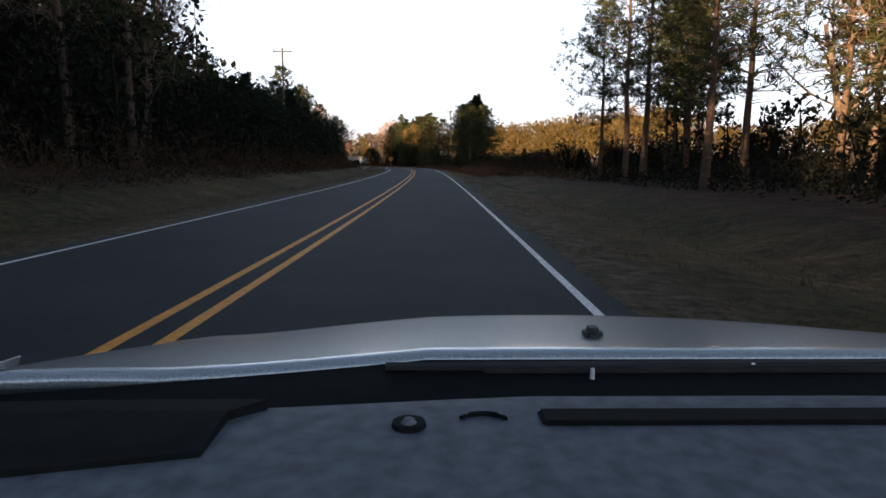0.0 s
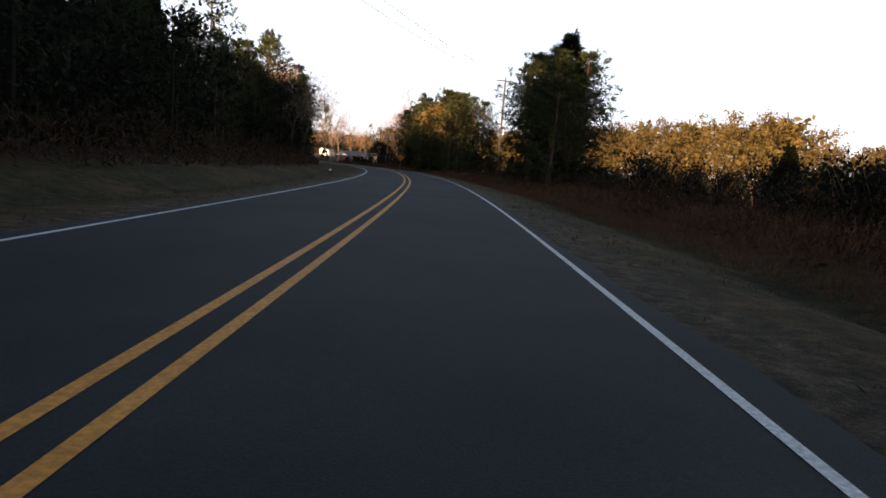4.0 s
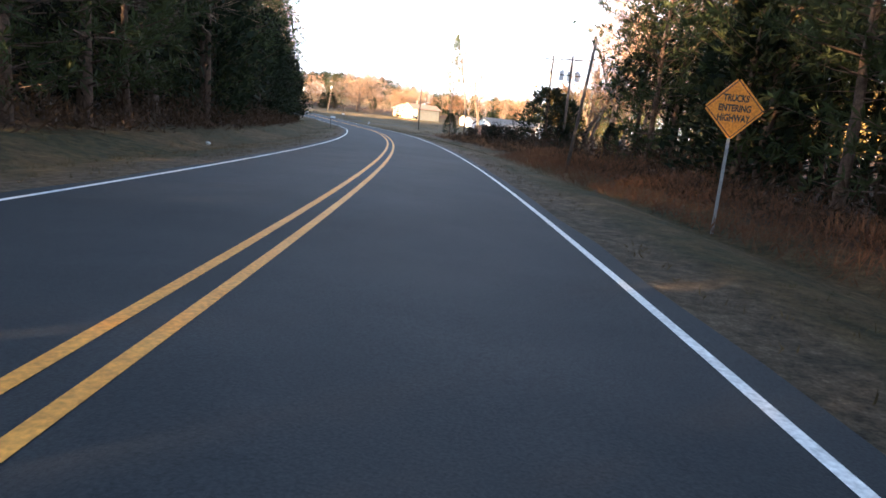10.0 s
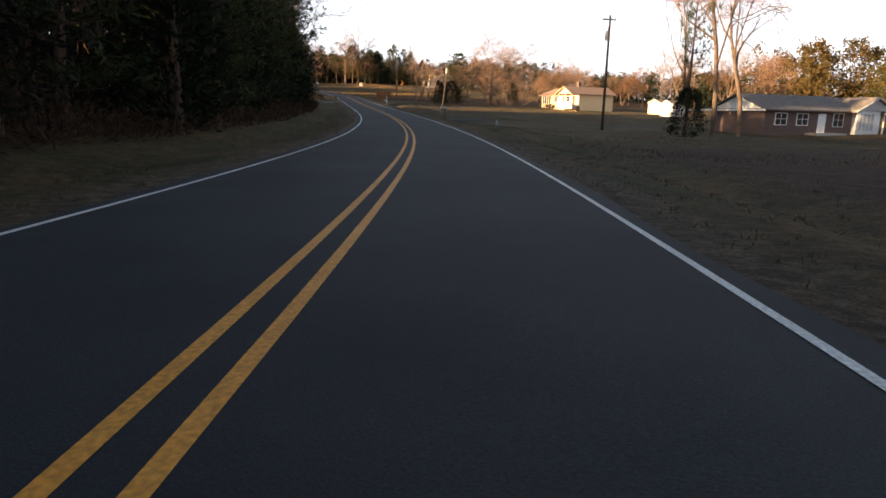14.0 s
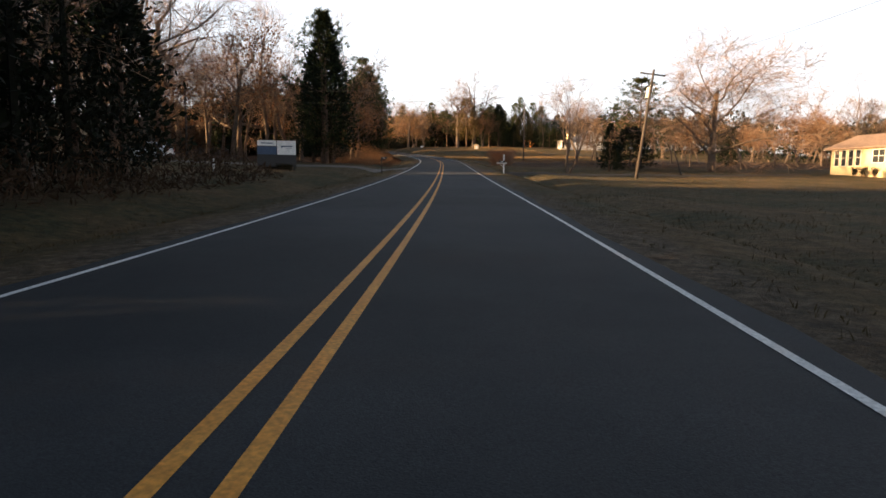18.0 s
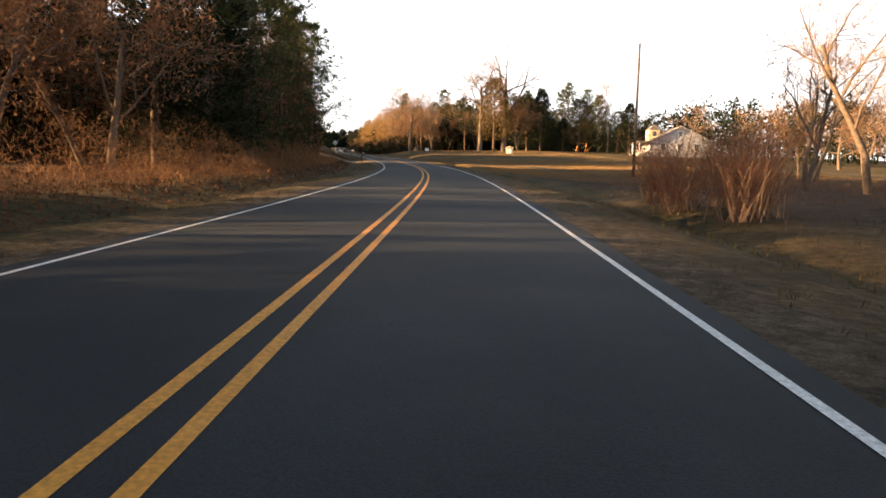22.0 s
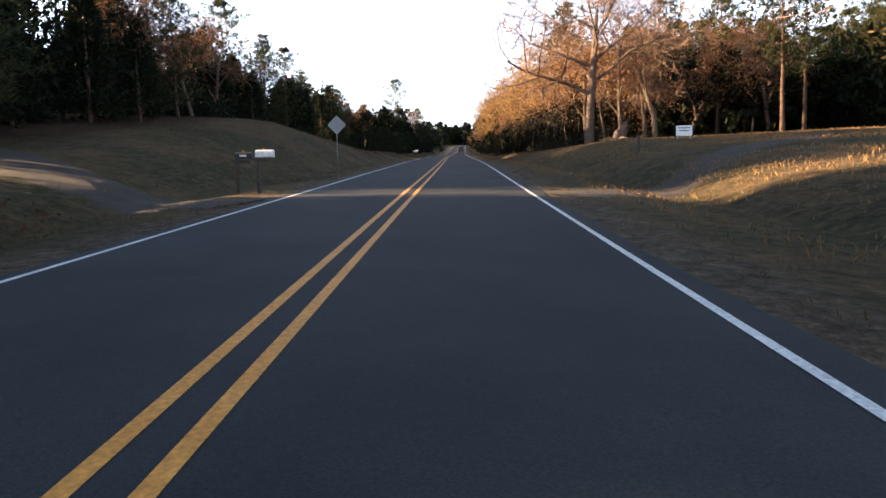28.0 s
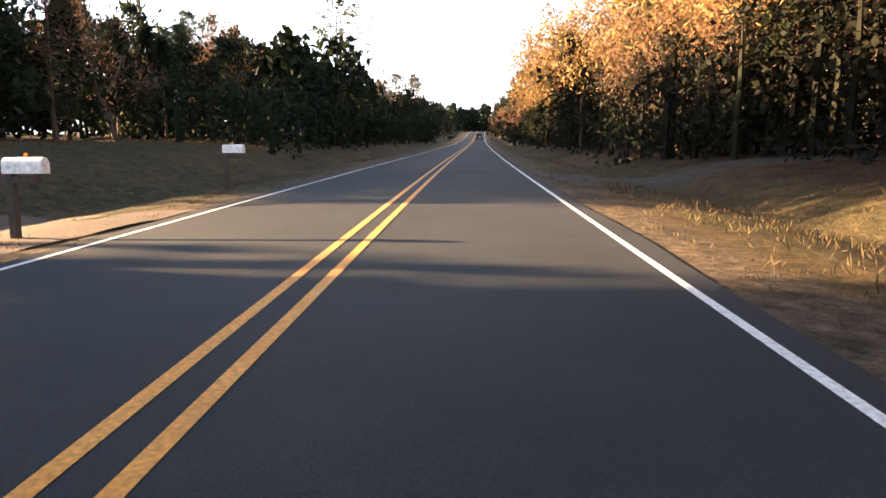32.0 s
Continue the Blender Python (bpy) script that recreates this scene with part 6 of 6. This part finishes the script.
utility_pole(193.5, 8.2, 6.2, arms=0, r=0.09, lean=6, label="thin pale leaning pole at the pines")
utility_pole(225.7, 18.0, 9.6, arms=2, transformer=3, label="utility pole with two crossarms and three transformers")
utility_pole(230, 17.5, 10.0, arms=1, transformer=1)
utility_pole(303.5, 22.1, 11.6, arms=1, transformer=1, arm_len=1.4)
utility_pole(373.4, 17.3, 9.6, lean=7, arms=1, transformer=1)
utility_pole(454, 20.7, 12.6, arms=0, label="tall dark wooden utility pole at the field's edge")
utility_pole(392, -30, 8.5, arms=1, label="sunlit wooden utility pole behind the lot")
utility_pole(642, -25.6, 14.2, arms=2)
guy = base("guy_pole", spot(386, 26, -0.1), heading(386), "short leaning guy stub pole on the lawn", "pole")
part("pole", rod((0, 0, 0), (-1.0, 0.4, 3.4), 0.09, 0.07, 8), POLE_WOOD, guy)


def top_of(s, lat, z):
    return spot(s, lat, z)


for off in (-0.9, 0.9):
    wire(top_of(77, -15.3 + off, 13.6), top_of(146, 15.0 + off, 13.6), 1.6)
    wire(top_of(146, 15.0 + off, 13.6), top_of(230, 17.5 + off, 9.8), 1.8)
wire(top_of(230, 17.5, 9.6), top_of(303.5, 22.1, 11.4), 1.4)
wire(top_of(303.5, 22.1, 11.4), top_of(373.4, 18.5, 9.3), 1.4)
wire(top_of(373.4, 18.5, 9.3), top_of(454, 20.7, 12.2), 1.4)
wire(top_of(373.4, 18.5, 9.1), top_of(392, -30, 8.2), 0.9)
wire(top_of(373.4, 18.3, 8.1), top_of(392, -30, 7.0), 1.0)

# ---- signs and mailboxes ----
diamond_sign(177.6, 7.5, 0.9, 2.72, heading(178) - 3, SIGN_YELLOW, GALV, ("TRUCKS", "ENTERING", "HIGHWAY"), "orange-yellow diamond warning sign on a steel post")
diamond_sign(558, -7.3, 0.95, 2.5, heading(558), GALV, GALV, (), "back of a diamond warning sign, bare grey metal on a post", post_front=True)
notice(552.6, 15.2, 0.95, 0.62, 0.25, heading(548) - 6, WHITE, "small white notice sign on two stakes in the grass", 2, NAVY)
mailbox(304.2, 5.4, label="dark metal mailbox on a wooden post by the gravel drive", material=GREY_PAINT, h=1.1)
mailbox(235.2, -4.8, label="pale metal mailbox on a dark post by the woods", material=GREY_PAINT, h=1.12)
mailbox(371.8, -5.1, h=1.22, label="black metal mailbox on a dark wooden post", material=BLACK)
mailbox(376, 5.8, "cross", label="dark mailbox on a white painted cross-arm post", material=BLACK)
mailbox(476, -5.3, label="black mailbox on a wooden post by a sandy drive", material=BLACK, h=1.1)
mailbox(530.8, -4.4, label="white metal mailbox on a wooden post", material=WHITE, h=1.1)
mailbox(531.4, -5.2, label="dark metal mailbox beside a white one", material=BLACK, h=1.1)
mailbox(598.3, -4.4, label="pale metal mailbox on a wooden post catching the sun", material=WHITE, h=0.9)
mailbox(606.1, -4.7, label="white metal mailbox on a wooden post", material=WHITE, h=1.0)
mk = base("marker_post", spot(302.1, 10.4, -0.05), heading(302), "short pale grey marker post in the lawn", "marker")
part("post", box(0.16, 0.16, 0.55, (0, 0, 0), 0.03), GREY_PAINT, mk)
mk = base("marker_post", spot(543.6, 9.9, -0.05), heading(543), "short weathered wooden post in the grass", "marker")
part("post", box(0.10, 0.10, 0.9, (0, 0, 0), 0.02), POLE_WOOD, mk)


def sign_board():
    e = base("business_sign", spot(367.6, -13.0, -0.05), heading(367) + 18, "white and navy business sign board on a dark frame", "sign")
    part("frame", box(3.0, 0.16, 1.9, (0, 0.1, 0.35), 0.02), BLACK, e)
    for x in (-1.35, 1.35):
        part("post", box(0.12, 0.12, 2.4, (x, 0.1, 0), 0.01), BLACK, e)
    a = part("panel", box(1.45, 0.03, 1.1, (0.75, -0.01, 1.3), 0.005), WHITE, e, "white panel with a small logo")
    b = part("panel", box(1.45, 0.03, 0.42, (-0.75, -0.01, 1.98), 0.005), WHITE, e, "white header panel")
    part("panel", box(1.45, 0.03, 0.62, (-0.75, -0.01, 1.3), 0.005), NAVY, e, "navy panel")
    part("logo_bar", box(0.7, 0.006, 0.09, (0.85, -0.03, 1.92)), NAVY, a)
    part("logo_bar", box(0.5, 0.006, 0.05, (0.95, -0.03, 1.78)), GREY_PAINT, a)
    part("logo_dot", rod((0.4, -0.03, 1.93), (0.4, -0.036, 1.93), 0.08, 0.08, 14), NAVY, a)
    part("logo_bar", box(0.9, 0.006, 0.07, (-0.75, -0.03, 2.15)), NAVY, b)
    for i in range(8):
        g = base("shrub", spot(366.3 + 0.35 * i, -11.6 - 0.35 * i, -0.05), i * 50, "low dark clipped shrub at the foot of a sign", "bush", "sign shrubs", scale=0.2)
        for me, n in zip(KINDS["thicket"][i % 2][3], ("stem_tangle", "foliage")):
            c = new(n, me)
            c.parent = g


sign_board()
mk = base("marker_post", spot(362, -16, -0.05), heading(362), "white bollard post beside the lot", "marker")
part("post", box(0.14, 0.14, 0.95, (0, 0, 0), 0.02), WHITE, mk)

rng_seam = random.Random(77)
seam_m = mat("tar_seam", (0.012, 0.012, 0.013), 0.7, second=(0.018, 0.018, 0.018), scale=3, grain=20)
for s in (22, 61, 96, 141, 188, 233, 274, 311, 352, 397, 429, 461, 505, 548, 589, 607):
    n = 15
    lats = np.linspace(-3.3, 3.3 if rng_seam.random() < 0.5 else rng_seam.uniform(-0.4, 1.5), n)
    V, off = [], 0.0
    for a in lats:
        off += rng_seam.uniform(-0.05, 0.05)
        th, x, y, z = road_at(s + off)
        w = rng_seam.uniform(0.008, 0.022)
        for d in (-w, w):
            V.append((x + a * math.cos(th) - d * math.sin(th), y + a * math.sin(th) + d * math.cos(th), z + 0.004 + 0.03 * (1 - abs(a) / 3.6)))
    tagged(put("road_seam", mesh_of("road_seam", V, [(2 * i, 2 * i + 2, 2 * i + 3, 2 * i + 1) for i in range(n - 1)], seam_m)), "thin dark crack sealed across the asphalt", "road crack", "road cracks", "structure")

# ---- houses, sheds, cars ----
yellow_ranch()
brick_ranch()
farmhouse()
tan_building()
shed(-70.5, 366, -30, 3.2, 3.6, 2.2, WHITE, "white garden shed with a gable roof")
shed(-75.5, 378, -30, 3.4, 3.6, 2.2, SIDING_Y, "cream garden shed behind the yellow house")
shed(-226, 470, 40, 1.5, 1.5, 1.2, SIDING_Y, "small cream pump house under trees")
vehicle("parked_suv", spot(380, -29, 0.05), heading(380) + 90, CAR_WHITE, 4.5, 1.84, 1.66, True, "white compact SUV parked on the gravel lot")
vehicle("parked_car", spot(300.5, 55.5, 0.1), 140, CAR_WHITE, 4.6, 1.78, 1.42, False, "white sedan parked under a carport")
vehicle("parked_pickup", spot(292, 66, 0.05), 80, CAR_DARK, 5.2, 1.9, 1.75, True, "dark vehicle parked on the grass beside a house")
vehicle("car_on_road", spot(757, 1.6, 0.09), heading(757), CAR_DARK, 4.7, 1.85, 1.6, True, "dark SUV far ahead on the road")
for i, x in enumerate((5.0, 6.2, 7.6, 18.2)):
    c = Vector((-103.0, 384.2, 0)) + Vector((math.cos(radians(-37.7)), math.sin(radians(-37.7)), 0)) * x - Vector((0.61, 0.79, 0)) * 1.4
    g = base("shrub", (c.x, c.y, ground_z(c.x, c.y)), i * 70, "round clipped shrub against the house wall", "bush", "house shrubs", scale=0.36)
    for me, n in zip(KINDS["thicket"][i % 2][3], ("stem_tangle", "foliage")):
        k = new(n, me)
        k.parent = g


def play_set():
    e = base("play_set", spot(556, 57.8), heading(556) + 10, "yellow wooden swing and slide set on the lawn", "playground")
    for x in (-1.4, 1.4):
        for y in (-0.8, 0.8):
            part("leg", rod((x, y, 0), (x * 0.95, 0, 2.4), 0.06, 0.06, 8), SIGN_YELLOW, e)
    part("beam", rod((-1.7, 0, 2.4), (1.7, 0, 2.4), 0.07, 0.07, 8), SIGN_YELLOW, e)
    part("slide", box(0.5, 2.6, 0.06, (2.2, -0.6, 0), 0.01), SIGN_YELLOW, e, m=Matrix.Rotation(radians(-32), 4, "X") @ Matrix.Translation((0, 0, 0.8)))
    for x in (-0.7, 0.5):
        sw = part("swing", box(0.45, 0.2, 0.04, (x, 0, 0.5), 0.01), BLACK, e)
        for d in (-0.2, 0.2):
            part("rope", rod((x + d, 0, 0.52), (x + d, 0, 2.38), 0.012, 0.012, 5), GALV, sw)


play_set()


def stump(s, lat, h, turn, label):
    e = base("tree_stump", spot(s, lat, -0.05), turn, label, "stump", "stumps")
    V, F = tube([(0, 0, 0), (0.1, 0, h * 0.5), (0.45, 0, h)], [0.42, 0.33, 0.24], 10)
    V = [Vector(v) * (1 + 0.12 * noise.noise(Vector(v) * 3)) for v in V]
    F = F + [tuple(range(len(V) - 1, len(V) - 11, -1))]
    put("stump_wood", mesh_of("stump_wood", V, F, BARK_GREY, True), e)
    for k in range(5):
        a = k * 1.3
        put("limb", mesh_of("limb", *tube([(0, 0, 0.15), (math.cos(a) * 0.8, math.sin(a) * 0.8, 0.3), (math.cos(a) * 1.5, math.sin(a) * 1.5, 0.2)], [0.1, 0.06, 0.02], 5), BARK_GREY), e)


stump(566, 14.8, 1.5, 30, "sunlit split stump with broken limbs on the bank")
stump(563.5, 13.8, 0.8, 120, "low pale stump with cut branches")
for s, lat, w in ((128, -6.7, 0.32), (129.2, -6.2, 0.16), (190, -7.0, 0.2)):
    e = base("litter", spot(s, lat), s * 7, "scrap of white litter in the grass", "litter", "roadside litter")
    bm = bmesh.new()
    bmesh.ops.create_icosphere(bm, subdivisions=2, radius=w / 2)
    for v in bm.verts:
        v.co *= 1 + 0.4 * noise.noise(v.co * 8 / w * 0.3 + Vector((s, 0, 0)))
        v.co.z = v.co.z * 0.6 + w * 0.25
    part("scrap", bm, WHITE, e)


# ---- the car at the start of the drive ----
DASH = mat("grey_dashboard_plastic", (0.095, 0.105, 0.125), 0.7, second=(0.115, 0.125, 0.145), scale=3, grain=60, spec=0.2)
DASH_DARK = mat("black_dashboard_plastic", (0.006, 0.0065, 0.008), 0.85, second=(0.010, 0.0105, 0.012), scale=2, grain=60, spec=0.12)


def sheet(rows, thick, bm=None):
    """A curved panel through rows of places, with thickness below."""
    bm = bm or bmesh.new()
    g = [[bm.verts.new(p) for p in r] for r in rows]
    fs = [bm.faces.new((a[i], a[i + 1], b[i + 1], b[i])) for a, b in zip(g, g[1:]) for i in range(len(a) - 1)]
    bmesh.ops.recalc_face_normals(bm, faces=fs)
    up = sum(f.normal.z for f in fs)
    if up < 0:
        bmesh.ops.reverse_faces(bm, faces=fs)
    bmesh.ops.solidify(bm, geom=fs, thickness=thick)
    return bm


def start_car():
    """The front of the car from which the drive is seen: x to its right, y ahead, from below the eye."""
    e = base("car", (1.92, 0.0, 0.005), 0.8, "silver car front with black wiper cowl and grey dashboard", "car")
    xs = np.linspace(-0.94, 0.86, 28)

    def rear(x):
        """Where the hood ends before the windscreen."""
        return 0.664 - 0.10 * max(0.0, -x - 0.02) ** 0.8 / 0.38 ** 0.8 * (x < -0.02) if x > -0.4 else 0.564 - 0.35 * (-x - 0.4)

    def crest(x):
        return 0.888 - 0.018 * max(0.0, x - 0.34) ** 2 / 0.23 - 0.068 * max(0.0, 0.34 - x) ** 2 / 1.1 ** 2 - 0.012 * max(0.0, -x)

    def hood_z(x, u):
        """Height over the hood, u from its rear edge to its nose."""
        c = crest(x)
        swell = 0.012 * math.exp(-((x + 0.40 + 0.1 * u) / 0.10) ** 2)
        return 0.950 - (0.950 - c) * u ** 1.15 / 0.45 ** 1.15 + swell if u < 0.45 else c - 0.16 * (u - 0.45) - 0.36 * (u - 0.45) ** 2 + swell

    part("hood", sheet([[(x, rear(x) + (1.62 - 0.22 * ((x + 0.04) / 0.9) ** 2 - rear(x)) * u, hood_z(x, u)) for x in xs] for u in np.linspace(0, 1, 22)], 0.012), CAR_SILVER, e, "silver metallic hood", smooth=True)
    for sx in (-1, 1):
        x0 = -0.04 + sx * 0.90
        part("fender", sheet([[(x0, y, 0.80 - 0.10 * max(0, y - 0.6)), (x0 + sx * 0.03, y, 0.72 - 0.08 * max(0, y - 0.6)), (x0 + sx * 0.05, y, 0.64)] for y in np.linspace(0.30, 1.4, 14)], 0.004), CAR_SILVER, e, smooth=True)
        part("sill", box(0.06, 0.26, 0.36, (x0 + sx * 0.02, 0.46, 0.28), 0.02), CAR_SILVER, e)
        w = part("wheel", rod((x0 - sx * 0.20, 1.0, 0.29), (x0 + sx * 0.02, 1.0, 0.29), 0.32, 0.32, 24), RUBBER, e)
        part("rim", rod((x0 + sx * 0.01, 1.0, 0.29), (x0 + sx * 0.03, 1.0, 0.29), 0.2, 0.18, 16), GALV, w)
    part("bumper", box(1.60, 0.20, 0.34, (-0.04, 1.46, 0.24), 0.06), CAR_SILVER, e)
    part("washer_nozzle", box(0.024, 0.026, 0.018, (0.205, 0.790, 0.930), 0.006), BLACK, e, "black washer nozzle")
    part("cowl", sheet([[(x, rear(x) + d, z) for x in xs] for d, z in ((-0.24, 0.90), (-0.14, 0.925), (-0.05, 0.94), (-0.004, 0.946), (0.02, 0.930))], 0.02), DASH_DARK, e, "black plastic wiper cowl")
    arm = part("wiper", rod((-0.05, 0.630, 0.948), (0.60, 0.650, 0.946), 0.005, 0.004, 6), BLACK, e, "black wiper arm and blade")
    part("blade", box(0.5, 0.008, 0.010, (0.30, 0.628, 0.940), 0.003), RUBBER, arm)
    for x, y in ((0.161, 0.615), (0.333, 0.630)):
        part("cowl_clip", rod((x, y, 0.940), (x, y, 0.951), 0.0026, 0.002, 8), WHITE, e, "small pale clip")

    # dashboard
    def brow(x):
        """The dashboard's far edge."""
        return 0.461 - 0.024 * min(1.0, max(0.0, 0.06 - x) / 0.2) - 0.02 * max(0.0, abs(x) - 0.3)

    dash = part("dashboard", sheet([[(x, brow(x) + d, z) for x in np.linspace(-0.70, 0.66, 24)] for d, z in ((-0.42, 0.72), (-0.36, 0.88), (-0.28, 0.962), (-0.20, 0.978), (-0.10, 0.984), (-0.03, 0.985), (-0.006, 0.983), (0.0, 0.979), (0.006, 0.93))], 0.02), DASH, e, "grey plastic dashboard top", smooth=True)
    part("dash_panel", sheet([[(-0.66, brow(-0.6) + d, z), (-0.4, brow(-0.4) + d, z), (-0.24, brow(-0.24) + d * 0.97, z + 0.002), (-0.139 + 0.02 * (d > -0.012), brow(-0.14) + d * (0.76 if d < -0.05 else 1), z + 0.002)] for d, z in ((-0.108, 0.986), (-0.07, 0.989), (-0.03, 0.990), (-0.004, 0.988), (0.004, 0.975))], 0.008), DASH_DARK, dash, "black instrument hood panel")
    part("vent_slot", box(0.56, 0.024, 0.005, (0.352, 0.409, 0.983), 0.002), DASH_DARK, dash, "black defroster slot")
    part("light_sensor", rod((-0.017, 0.398, 0.980), (-0.017, 0.398, 0.988), 0.0125, 0.011, 20), DASH_DARK, dash, "round black light sensor")
    part("sensor_dome", rod((-0.017, 0.396, 0.987), (-0.017, 0.396, 0.991), 0.006, 0.003, 14), DASH, dash)
    arc = [(0.033 + 0.015 * math.cos(a), 0.405 + 0.010 * math.sin(a), 0.986) for a in np.linspace(0.1, math.pi - 0.2, 9)]
    V, F = tube(arc, [0.0020] * 9, 5)
    put("sensor_slot", mesh_of("sensor_slot", V, F, DASH_DARK), dash)


start_car()
